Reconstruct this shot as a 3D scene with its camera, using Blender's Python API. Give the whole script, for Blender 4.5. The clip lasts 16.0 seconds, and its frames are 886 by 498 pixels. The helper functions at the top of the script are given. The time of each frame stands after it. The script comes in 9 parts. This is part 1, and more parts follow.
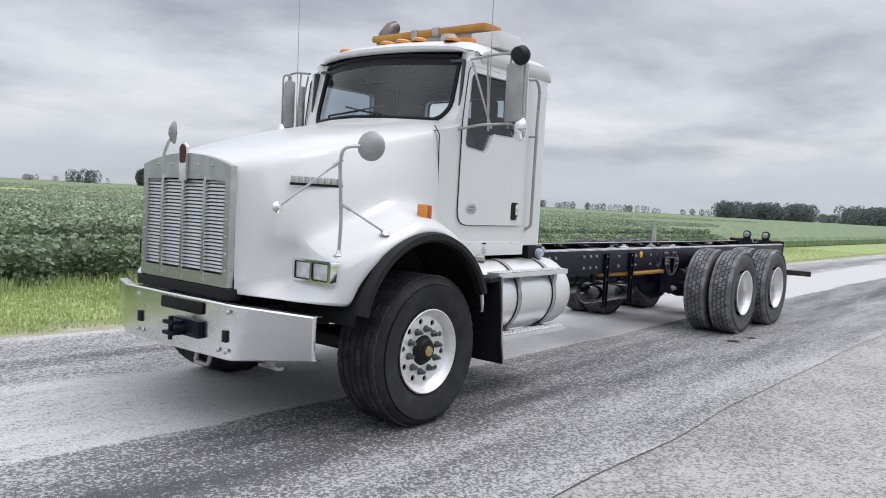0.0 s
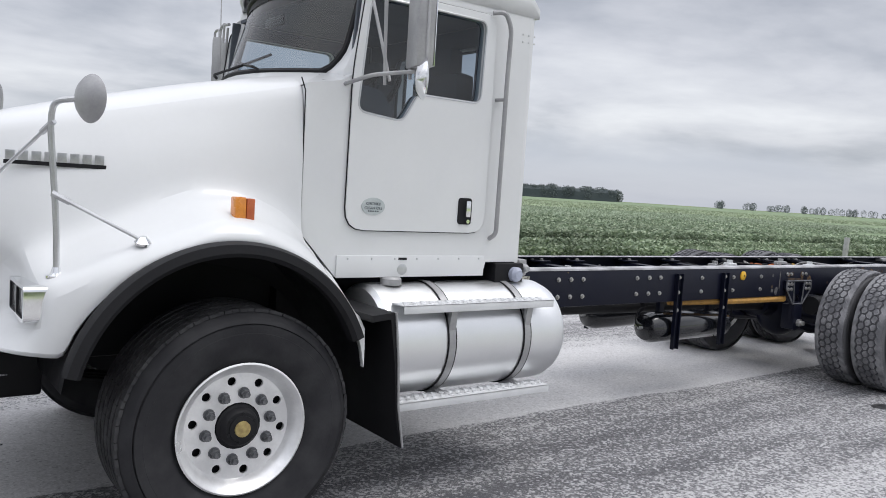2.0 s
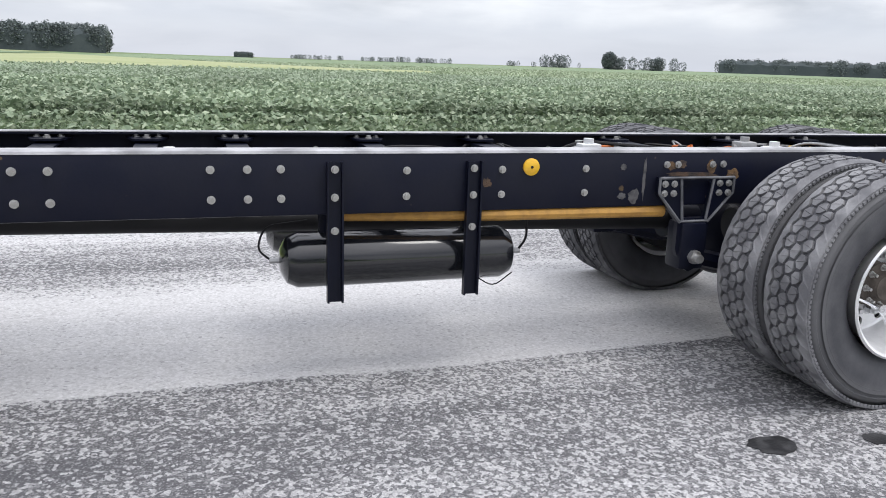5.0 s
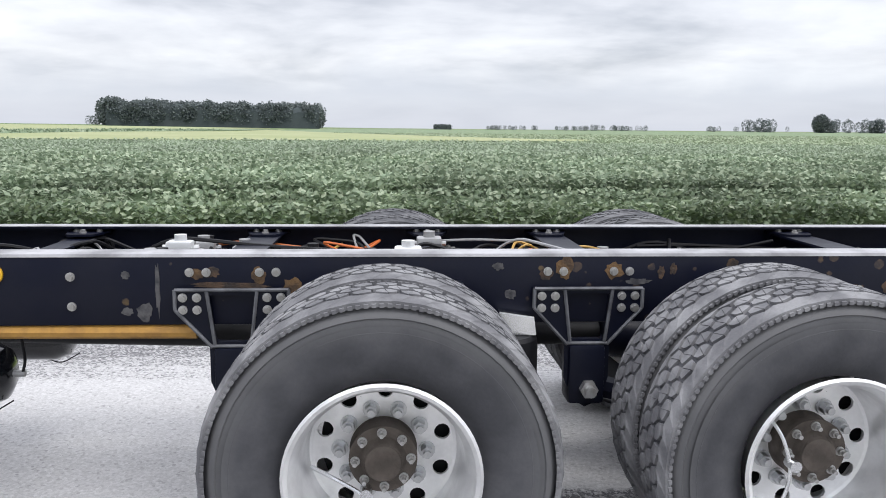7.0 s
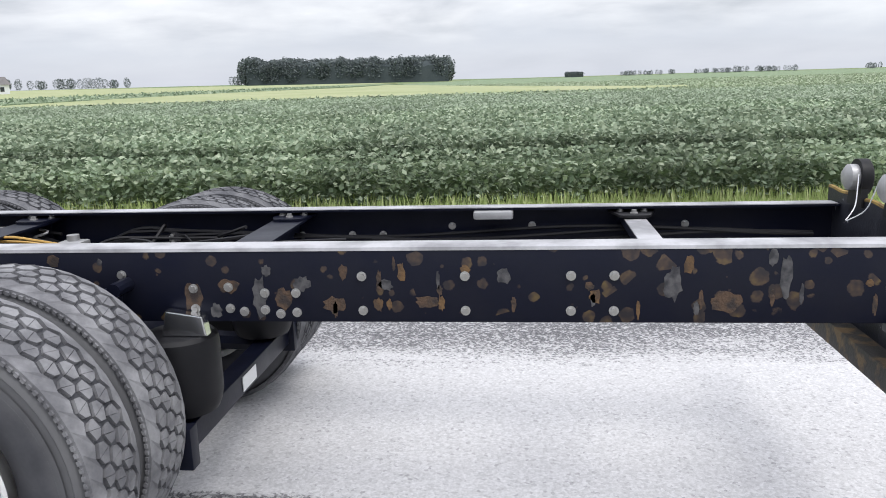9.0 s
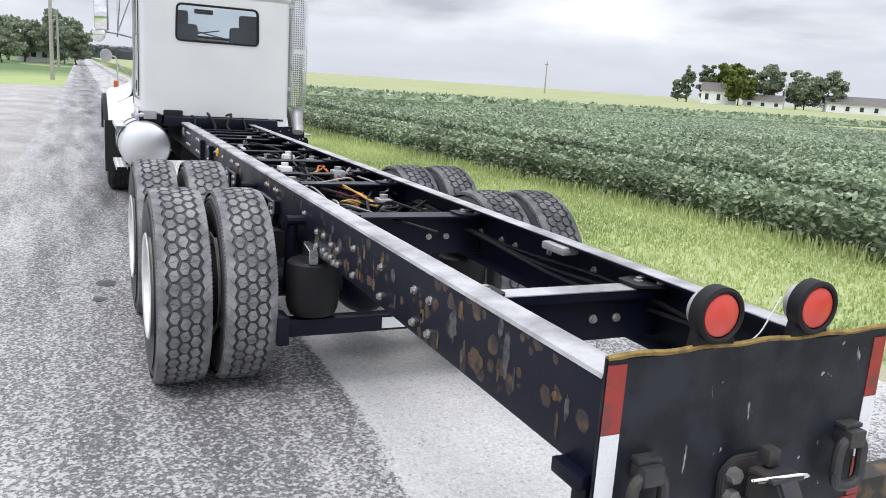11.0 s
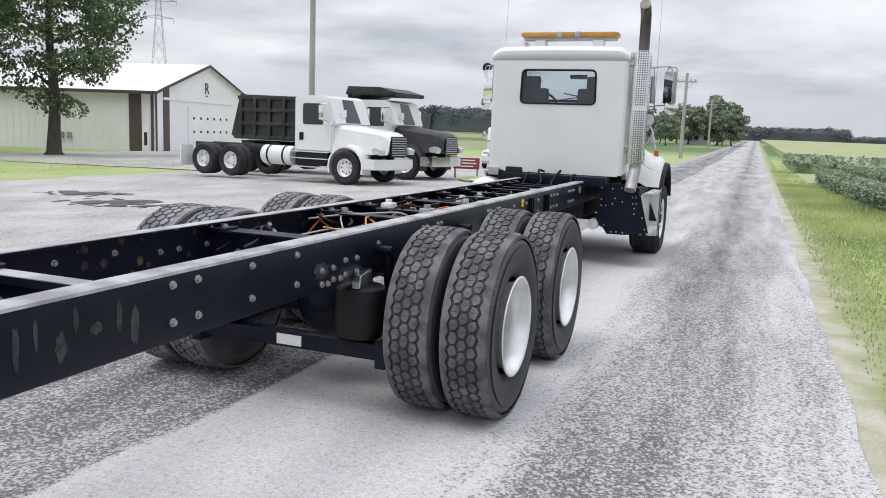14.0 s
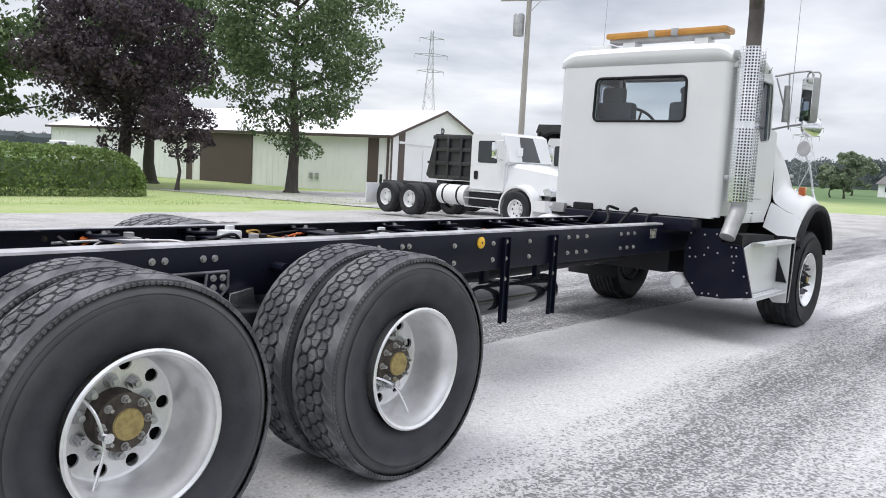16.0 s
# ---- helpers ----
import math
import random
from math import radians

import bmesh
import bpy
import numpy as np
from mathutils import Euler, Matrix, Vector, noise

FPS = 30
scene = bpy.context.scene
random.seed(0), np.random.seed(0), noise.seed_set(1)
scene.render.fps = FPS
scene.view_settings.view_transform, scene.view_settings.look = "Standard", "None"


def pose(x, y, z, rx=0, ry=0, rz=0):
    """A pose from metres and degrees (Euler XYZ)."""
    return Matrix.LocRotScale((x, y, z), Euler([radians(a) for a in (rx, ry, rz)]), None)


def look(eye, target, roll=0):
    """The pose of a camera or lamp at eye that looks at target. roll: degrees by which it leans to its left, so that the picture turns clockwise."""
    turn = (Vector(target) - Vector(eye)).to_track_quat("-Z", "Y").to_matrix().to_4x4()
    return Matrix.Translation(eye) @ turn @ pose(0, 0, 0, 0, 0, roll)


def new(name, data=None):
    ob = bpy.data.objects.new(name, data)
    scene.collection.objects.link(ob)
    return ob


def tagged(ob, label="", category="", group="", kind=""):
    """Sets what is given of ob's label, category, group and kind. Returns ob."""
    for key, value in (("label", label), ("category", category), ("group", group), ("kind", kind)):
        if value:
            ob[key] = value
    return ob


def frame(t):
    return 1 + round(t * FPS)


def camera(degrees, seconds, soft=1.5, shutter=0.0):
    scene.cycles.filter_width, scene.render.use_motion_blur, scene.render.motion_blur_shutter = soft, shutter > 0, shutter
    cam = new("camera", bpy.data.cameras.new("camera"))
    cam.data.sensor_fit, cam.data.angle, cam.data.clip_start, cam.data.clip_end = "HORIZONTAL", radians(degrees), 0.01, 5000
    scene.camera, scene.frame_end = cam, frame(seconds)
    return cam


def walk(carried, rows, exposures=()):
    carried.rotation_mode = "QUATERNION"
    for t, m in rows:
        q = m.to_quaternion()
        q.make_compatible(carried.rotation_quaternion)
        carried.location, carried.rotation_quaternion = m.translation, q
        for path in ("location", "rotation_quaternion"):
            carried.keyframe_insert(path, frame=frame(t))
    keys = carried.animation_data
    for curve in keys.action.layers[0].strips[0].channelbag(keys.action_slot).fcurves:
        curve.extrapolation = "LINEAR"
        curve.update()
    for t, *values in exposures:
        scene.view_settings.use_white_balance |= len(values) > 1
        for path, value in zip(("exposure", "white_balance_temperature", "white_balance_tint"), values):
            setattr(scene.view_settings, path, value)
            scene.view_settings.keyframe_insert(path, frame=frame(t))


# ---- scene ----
cam = camera(58.9, 16.0, soft=0.95)
PATH = [
    (0, (-3.903, -4.442, 1.459), (-2.354, -3.183, 1.337), 3.1),
    (0.5, (-3.311, -4.454, 1.481), (-1.828, -3.118, 1.364), 3.5),
    (1, (-2.621, -4.416, 1.477), (-1.226, -2.986, 1.368), 3.7),
    (1.5, (-1.916, -4.258, 1.479), (-0.617, -2.741, 1.37), 3.6),
    (2, (-1.239, -4.206, 1.513), (-0.05, -2.605, 1.363), 3.7),
    (2.5, (-0.521, -4.032, 1.488), (0.556, -2.358, 1.297), 3.0),
    (3, (0.194, -3.943, 1.448), (1.172, -2.215, 1.206), 2.0),
    (5.5, (4.032, -3.485, 1.377), (4.559, -1.617, 0.895), 2.3),
    (6, (4.739, -3.394, 1.364), (5.171, -1.5, 0.89), 2.6),
    (6.5, (5.45, -3.363, 1.433), (5.698, -1.419, 1.036), 2.2),
    (7, (6.139, -3.28, 1.485), (6.267, -1.307, 1.181), 0.5),
    (7.5, (6.9, -3.197, 1.495), (6.994, -1.223, 1.184), -1.4),
    (8, (7.601, -3.052, 1.511), (7.682, -1.088, 1.147), -2.7),
    (8.5, (8.372, -3.056, 1.54), (8.387, -1.097, 1.137), -2.7),
    (8.7, (8.651, -3.038, 1.553), (8.605, -1.083, 1.135), -2.2),
    (11, (11.725, -1.509, 1.654), (9.952, -0.678, 1.246), 3.8),
    (11.5, (12.142, -0.937, 1.671), (10.285, -0.405, 1.154), 6.2),
    (12, (12.431, -0.299, 1.705), (10.495, -0.103, 1.246), 5.0),
    (12.5, (12.471, 0.39, 1.718), (10.505, 0.312, 1.364), 3.0),
    (13, (12.404, 1.126, 1.677), (10.457, 0.803, 1.353), 2.8),
    (13.5, (12.071, 1.765, 1.653), (10.172, 1.225, 1.335), 2.6),
    (14, (11.614, 2.364, 1.575), (9.77, 1.647, 1.278), 2.3),
    (14.5, (10.992, 2.799, 1.529), (9.219, 1.917, 1.25), 2.2),
    (15, (10.314, 3.187, 1.453), (8.623, 2.15, 1.197), 2.5),
    (15.5, (9.569, 3.384, 1.433), (7.969, 2.206, 1.199), 2.8),
    (16, (8.773, 3.537, 1.433), (7.252, 2.255, 1.226), 3.1),
]
walk(cam, [(t, look(eye, target, roll)) for t, eye, target, roll in PATH],
     exposures=((0.0, -0.1), (3.0, 0.0), (5.5, 0.30), (6.3, 0.34), (7.0, 0.24), (8.5, 0.22), (11.0, 0.26), (12.0, 0.12), (14.0, 0.02), (16.0, 0.2)))

# ---- light: an overcast noon sky, brighter overhead than at the horizon ----
scene.view_settings.exposure = 0.0
world = bpy.data.worlds.new("overcast_sky")
scene.world = world
world.use_nodes = True


def build_sky():
    nt = world.node_tree
    nt.nodes.clear()
    N, K = nt.nodes.new, nt.links.new
    out, bg = N("ShaderNodeOutputWorld"), N("ShaderNodeBackground")
    sky = N("ShaderNodeTexSky")
    sky.sky_type, sky.sun_disc = "NISHITA", False
    sky.sun_elevation, sky.sun_rotation = radians(58), radians(200)
    tint = N("ShaderNodeMix")
    tint.data_type = "RGBA"
    tc = N("ShaderNodeTexCoord")
    sep, add, mx = N("ShaderNodeSeparateXYZ"), N("ShaderNodeMath"), N("ShaderNodeMath")
    K(tc.outputs["Generated"], sep.inputs[0])
    mx.operation, mx.inputs[1].default_value = "MAXIMUM", 0.0
    K(sep.outputs[2], mx.inputs[0])
    add.operation, add.inputs[1].default_value = "ADD", 0.16
    K(mx.outputs[0], add.inputs[0])
    dx, dy, com = N("ShaderNodeMath"), N("ShaderNodeMath"), N("ShaderNodeCombineXYZ")
    for d, o in ((dx, 0), (dy, 1)):
        d.operation = "DIVIDE"
        K(sep.outputs[o], d.inputs[0])
        K(add.outputs[0], d.inputs[1])
        K(d.outputs[0], com.inputs[o])
    big, fine = N("ShaderNodeTexNoise"), N("ShaderNodeTexNoise")
    big.inputs["Scale"].default_value, big.inputs["Detail"].default_value = 0.75, 7
    big.inputs["Roughness"].default_value, big.inputs["Distortion"].default_value = 0.52, 0.35
    fine.inputs["Scale"].default_value, fine.inputs["Detail"].default_value = 2.6, 5
    K(com.outputs[0], big.inputs["Vector"])
    K(com.outputs[0], fine.inputs["Vector"])
    mixn = N("ShaderNodeMix")
    mixn.inputs[0].default_value = 0.22
    K(big.outputs["Fac"], mixn.inputs[2])
    K(fine.outputs["Fac"], mixn.inputs[3])
    ramp = N("ShaderNodeValToRGB")
    K(mixn.outputs[0], ramp.inputs[0])
    e = ramp.color_ramp.elements
    e[0].position, e[0].color = 0.36, (0.40, 0.42, 0.475, 1)
    e[1].position, e[1].color = 0.66, (0.88, 0.89, 0.92, 1)
    e.new(0.5).color = (0.66, 0.67, 0.72, 1)
    hz = N("ShaderNodeMapRange")
    # a low bank of grey cloud along the horizon, with a ragged top
    hz.inputs[1].default_value, hz.inputs[2].default_value = 0.045, 0.085
    hz.inputs[3].default_value, hz.inputs[4].default_value = 0.85, 0.0
    rag = N("ShaderNodeTexNoise")
    rag.inputs["Scale"].default_value, rag.inputs["Detail"].default_value = 7, 5
    K(tc.outputs["Generated"], rag.inputs["Vector"])
    rm = N("ShaderNodeMath")
    rm.operation, rm.inputs[1].default_value = "MULTIPLY_ADD", 0.07
    K(rag.outputs["Fac"], rm.inputs[0])
    rs = N("ShaderNodeMath")
    rs.operation, rs.inputs[1].default_value = "SUBTRACT", 0.035
    K(mx.outputs[0], rs.inputs[0])
    K(rs.outputs[0], rm.inputs[2])
    K(rm.outputs[0], hz.inputs[0])
    haze = N("ShaderNodeMix")
    haze.data_type = "RGBA"
    haze.inputs[7].default_value = (0.53, 0.56, 0.645, 1)
    K(hz.outputs[0], haze.inputs[0])
    K(ramp.outputs[0], haze.inputs[6])
    up = N("ShaderNodeMapRange")
    up.inputs[1].default_value, up.inputs[2].default_value = 0.3, 1.0
    up.inputs[3].default_value, up.inputs[4].default_value = 1.0, SKY_ZENITH
    K(mx.outputs[0], up.inputs[0])
    scaled = N("ShaderNodeVectorMath")
    scaled.operation = "SCALE"
    K(haze.outputs[2], scaled.inputs[0])
    K(up.outputs[0], scaled.inputs["Scale"])
    tint.inputs[0].default_value = 0.015
    K(scaled.outputs[0], tint.inputs[6])
    K(sky.outputs[0], tint.inputs[7])
    K(tint.outputs[2], bg.inputs[0])
    bg.inputs[1].default_value = SKY_STRENGTH
    K(bg.outputs[0], out.inputs[0])


SKY_ZENITH, SKY_STRENGTH = 2.6, 1.0
build_sky()
sun = new("sun", bpy.data.lights.new("sun", "SUN"))
sun.data.energy, sun.data.angle, sun.data.color = 1.1, radians(25), (1.0, 0.97, 0.93)
sun.matrix_world = look((0, 0, 60), (-24, 16, 0))
tagged(sun, kind="structure")


# ---- helpers ----
def mesh_of(bm, name, smooth=True):
    me = bpy.data.meshes.new(name)
    bm.normal_update()
    bm.to_mesh(me)
    bm.free()
    if smooth:
        me.polygons.foreach_set("use_smooth", [True] * len(me.polygons))
        me.set_sharp_from_angle(angle=radians(34))
    return me


def part(name, bm, material, parent=None, label="", m=None, smooth=True):
    """One bmesh, or one shared mesh, as one object under its thing."""
    me = bm if isinstance(bm, bpy.types.Mesh) else mesh_of(bm, name, smooth)
    if not me.materials:
        for one in material if isinstance(material, (list, tuple)) else [material]:
            me.materials.append(one)
    ob = new(name, me)
    if parent is not None:
        ob.parent = parent
    if m is not None:
        ob.matrix_basis = m
    return tagged(ob, label)


def thing(name, label, category, m=None, group="", kind=""):
    ob = new(name)
    ob.empty_display_size = 0.2
    if m is not None:
        ob.matrix_basis = m
    return tagged(ob, label, category, group, kind)


def bm_new():
    return bmesh.new()


def box(bm, x0, x1, y0, y1, z0, z1, r=0.0, m=None):
    vs = [bm.verts.new((x, y, z)) for x in (x0, x1) for y in (y0, y1) for z in (z0, z1)]
    fs = [bm.faces.new([vs[i] for i in f]) for f in ((0, 1, 3, 2), (4, 6, 7, 5), (0, 4, 5, 1), (2, 3, 7, 6), (0, 2, 6, 4), (1, 5, 7, 3))]
    if r:
        es = list({e for f in fs for e in f.edges})
        got = bmesh.ops.bevel(bm, geom=es, offset=r, segments=2, affect="EDGES", profile=0.6)
        vs = list({v for f in got["faces"] for v in f.verts} | {v for v in vs if v.is_valid})
    if m is not None:
        bmesh.ops.transform(bm, matrix=m, verts=[v for v in vs if v.is_valid])
    return bm


def rod(bm, a, b, r, n=12, r2=None, caps=True):
    a, b = Vector(a), Vector(b)
    q = (b - a).to_track_quat("Z", "Y").to_matrix()
    rings = []
    for p, rr in ((a, r), (b, r if r2 is None else r2)):
        rings.append([bm.verts.new(p + q @ Vector((rr * math.cos(k * math.tau / n), rr * math.sin(k * math.tau / n), 0))) for k in range(n)])
    for k in range(n):
        bm.faces.new((rings[0][k], rings[0][(k + 1) % n], rings[1][(k + 1) % n], rings[1][k]))
    if caps:
        bm.faces.new(rings[0][::-1])
        bm.faces.new(rings[1])
    return bm


def tube(bm, pts, r, n=10, radii=None):
    """A round tube through points, its corners rounded by the points themselves."""
    pts = [Vector(p) for p in pts]
    rings, ref = [], Vector((0.13, 0.31, 0.94))
    for i, p in enumerate(pts):
        d = (pts[min(i + 1, len(pts) - 1)] - pts[max(i - 1, 0)]).normalized()
        side = ref - d * ref.dot(d)
        if side.length < 1e-3:
            side = Vector((1, 0, 0)) - d * d.x
        side.normalize()
        ref = side
        up = d.cross(side)
        rr = radii[i] if radii else r
        rings.append([bm.verts.new(p + rr * (math.cos(k * math.tau / n) * side + math.sin(k * math.tau / n) * up)) for k in range(n)])
    for u, v in zip(rings, rings[1:]):
        for k in range(n):
            bm.faces.new((u[k], u[(k + 1) % n], v[(k + 1) % n], v[k]))
    bm.faces.new(rings[0][::-1])
    bm.faces.new(rings[-1])
    return bm


def bent(pts, r=0.05, n=4):
    """A polyline with its corners rounded."""
    pts = [Vector(p) for p in pts]
    out = [pts[0]]
    for a, b, c in zip(pts, pts[1:], pts[2:]):
        u, v = (a - b), (c - b)
        d = min(r, 0.45 * u.length, 0.45 * v.length)
        p, q = b + u.normalized() * d, b + v.normalized() * d
        for k in range(n + 1):
            t = k / n
            out.append((1 - t) ** 2 * p + 2 * t * (1 - t) * b + t * t * q)
    return out + [pts[-1]]


def spin(bm, profile, n=48, axis="y", centre=(0, 0, 0), closed=False):
    """A lathe: profile rows of (radius, along the axis)."""
    c = Vector(centre)
    rings = []
    for k in range(n):
        a = k * math.tau / n
        ca, sa = math.cos(a), math.sin(a)
        ring = []
        for r, s in profile:
            p = {"y": (r * ca, s, r * sa), "x": (s, r * ca, r * sa), "z": (r * ca, r * sa, s)}[axis]
            ring.append(bm.verts.new(c + Vector(p)))
        rings.append(ring)
    last = len(profile) if closed else len(profile) - 1
    for k in range(n):
        u, v = rings[k], rings[(k + 1) % n]
        for j in range(last):
            bm.faces.new((u[j], v[j], v[(j + 1) % len(profile)], u[(j + 1) % len(profile)]))
    bmesh.ops.remove_doubles(bm, verts=bm.verts, dist=1e-5)
    return bm


def prism(bm, outline, y0, y1, plane="xz", r=0.0):
    """A flat outline with thickness; plane xz: rows of (x, z), thick along y; yz: (y, z) along x; xy: (x, y) along z."""
    def at(p, d):
        return {"xz": (p[0], d, p[1]), "yz": (d, p[0], p[1]), "xy": (p[0], p[1], d)}[plane]
    a = [bm.verts.new(at(p, y0)) for p in outline]
    b = [bm.verts.new(at(p, y1)) for p in outline]
    n = len(outline)
    fs = [bm.faces.new(a), bm.faces.new(b[::-1])]
    for k in range(n):
        fs.append(bm.faces.new((a[k], b[k], b[(k + 1) % n], a[(k + 1) % n])))
    bmesh.ops.recalc_face_normals(bm, faces=fs)
    if r:
        es = list({e for f in fs[:2] for e in f.edges})
        bmesh.ops.bevel(bm, geom=es, offset=r, segments=2, affect="EDGES")
    return bm


def grid_mesh(bm, rows, flip=False):
    vs = [[bm.verts.new(p) for p in row] for row in rows]
    for a, b in zip(vs, vs[1:]):
        for k in range(len(a) - 1):
            f = (a[k], a[k + 1], b[k + 1], b[k])
            bm.faces.new(f[::-1] if flip else f)
    return vs


def lerp(table, x):
    return float(np.interp(x, [a for a, _ in table], [b for _, b in table]))


# ---- materials ----
def material(name, base, rough=0.5, metal=0.0, second=None, amount=0.5, scale=6.0, fine=60.0, bump=0.0, bump_scale=None, coat=0.0,
             lo=0.42, hi=0.62, rvar=0.15, stretch=(1, 1, 1), spec=0.5, fine_amount=0.12):
    """A surface with a base colour, a second colour in blotches, grain and relief."""
    mt = bpy.data.materials.new(name)
    mt.use_nodes = True
    nt = mt.node_tree
    N, K = nt.nodes.new, nt.links.new
    b = nt.nodes["Principled BSDF"]
    tc, mp = N("ShaderNodeTexCoord"), N("ShaderNodeMapping")
    mp.inputs["Scale"].default_value = stretch
    K(tc.outputs["Object"], mp.inputs[0])
    n1, n2 = N("ShaderNodeTexNoise"), N("ShaderNodeTexNoise")
    n1.inputs["Scale"].default_value, n1.inputs["Detail"].default_value = scale, 6
    n2.inputs["Scale"].default_value, n2.inputs["Detail"].default_value = fine, 4
    K(mp.outputs[0], n1.inputs["Vector"])
    K(mp.outputs[0], n2.inputs["Vector"])
    mr = N("ShaderNodeMapRange")
    mr.inputs[1].default_value, mr.inputs[2].default_value = lo, hi
    mr.inputs[3].default_value, mr.inputs[4].default_value = 0, amount
    K(n1.outputs["Fac"], mr.inputs[0])
    mix = N("ShaderNodeMix")
    mix.data_type = "RGBA"
    mix.inputs[6].default_value = (*base, 1)
    mix.inputs[7].default_value = (*(second or [c * 0.8 for c in base]), 1)
    K(mr.outputs[0], mix.inputs[0])
    g = N("ShaderNodeMapRange")
    g.inputs[3].default_value, g.inputs[4].default_value = 1 - fine_amount, 1 + fine_amount
    K(n2.outputs["Fac"], g.inputs[0])
    sc = N("ShaderNodeVectorMath")
    sc.operation = "SCALE"
    K(mix.outputs[2], sc.inputs[0])
    K(g.outputs[0], sc.inputs["Scale"])
    K(sc.outputs[0], b.inputs["Base Color"])
    rr = N("ShaderNodeMapRange")
    rr.inputs[3].default_value, rr.inputs[4].default_value = max(0.02, rough - rvar), min(1, rough + rvar)
    K(n1.outputs["Fac"], rr.inputs[0])
    K(rr.outputs[0], b.inputs["Roughness"])
    b.inputs["Metallic"].default_value = metal
    b.inputs["Coat Weight"].default_value = coat
    b.inputs["Coat Roughness"].default_value = 0.06
    b.inputs["Specular IOR Level"].default_value = spec
    if bump:
        bp = N("ShaderNodeBump")
        bp.inputs["Strength"].default_value, bp.inputs["Distance"].default_value = bump, 0.01
        if bump_scale:
            n3 = N("ShaderNodeTexNoise")
            n3.inputs["Scale"].default_value, n3.inputs["Detail"].default_value = bump_scale, 5
            K(mp.outputs[0], n3.inputs["Vector"])
            K(n3.outputs["Fac"], bp.inputs["Height"])
        else:
            K(n2.outputs["Fac"], bp.inputs["Height"])
        K(bp.outputs[0], b.inputs["Normal"])
    return mt


WHITE = material("white_paint", (0.72, 0.73, 0.735), 0.32, 0, (0.66, 0.67, 0.68), 0.5, 1.6, 40, coat=0.35, fine_amount=0.015, rvar=0.08)
BLACK = material("black_frame_paint", (0.005, 0.0065, 0.0165), 0.38, 0, (0.010, 0.011, 0.019), 0.5, 5, 60, bump=0.03, spec=0.2)
SATIN = material("satin_black_plastic", (0.009, 0.009, 0.011), 0.6, 0, (0.016, 0.016, 0.018), 0.4, 4, 80, bump=0.05, spec=0.3)
STEPM = material("dull_white_aluminium", (0.74, 0.75, 0.76), 0.5, 0.25, (0.62, 0.63, 0.64), 0.5, 8, 120, bump=0.02, fine_amount=0.04)
TANKM = material("brushed_tank_aluminium", (0.86, 0.87, 0.88), 0.36, 0.9, (0.78, 0.79, 0.80), 0.4, 3, 140, bump=0.01, fine_amount=0.03, rvar=0.06)
RUBBER = material("tyre_rubber", (0.020, 0.020, 0.023), 0.7, 0, (0.042, 0.042, 0.045), 0.7, 7, 90, bump=0.06, spec=0.3)
FTREAD = material("dark_tread_rubber", (0.035, 0.035, 0.038), 0.8, 0, (0.085, 0.085, 0.088), 0.6, 9, 120, bump=0.1, spec=0.2)
TREAD = material("dusty_tread_rubber", (0.15, 0.15, 0.16), 0.85, 0, (0.32, 0.32, 0.33), 0.7, 9, 120, bump=0.1, spec=0.2)
ALU = material("polished_aluminium", (0.82, 0.83, 0.84), 0.24, 1.0, (0.7, 0.7, 0.72), 0.5, 7, 120, bump=0.015, fine_amount=0.04)
WHEELW = material("bright_wheel_alloy", (0.90, 0.90, 0.905), 0.34, 0.55, (0.66, 0.66, 0.665), 0.7, 7, 90, bump=0.02, fine_amount=0.05)
CHROME = material("chrome", (0.86, 0.87, 0.88), 0.12, 1.0, (0.75, 0.75, 0.76), 0.5, 5, 60, fine_amount=0.02, rvar=0.06)
STEEL = material("brushed_steel", (0.60, 0.61, 0.62), 0.34, 1.0, (0.45, 0.45, 0.46), 0.5, 10, 150, bump=0.03)
NUTM = material("dark_steel_nut", (0.20, 0.205, 0.215), 0.4, 0.8, (0.09, 0.09, 0.10), 0.6, 40, 150)
ZINC = material("zinc_bolt", (0.55, 0.55, 0.55), 0.4, 0.8, (0.3, 0.28, 0.25), 0.5, 30, 150)
RUST = material("rusted_iron", (0.125, 0.105, 0.09), 0.8, 0.2, (0.07, 0.058, 0.05), 0.8, 14, 90, bump=0.3)


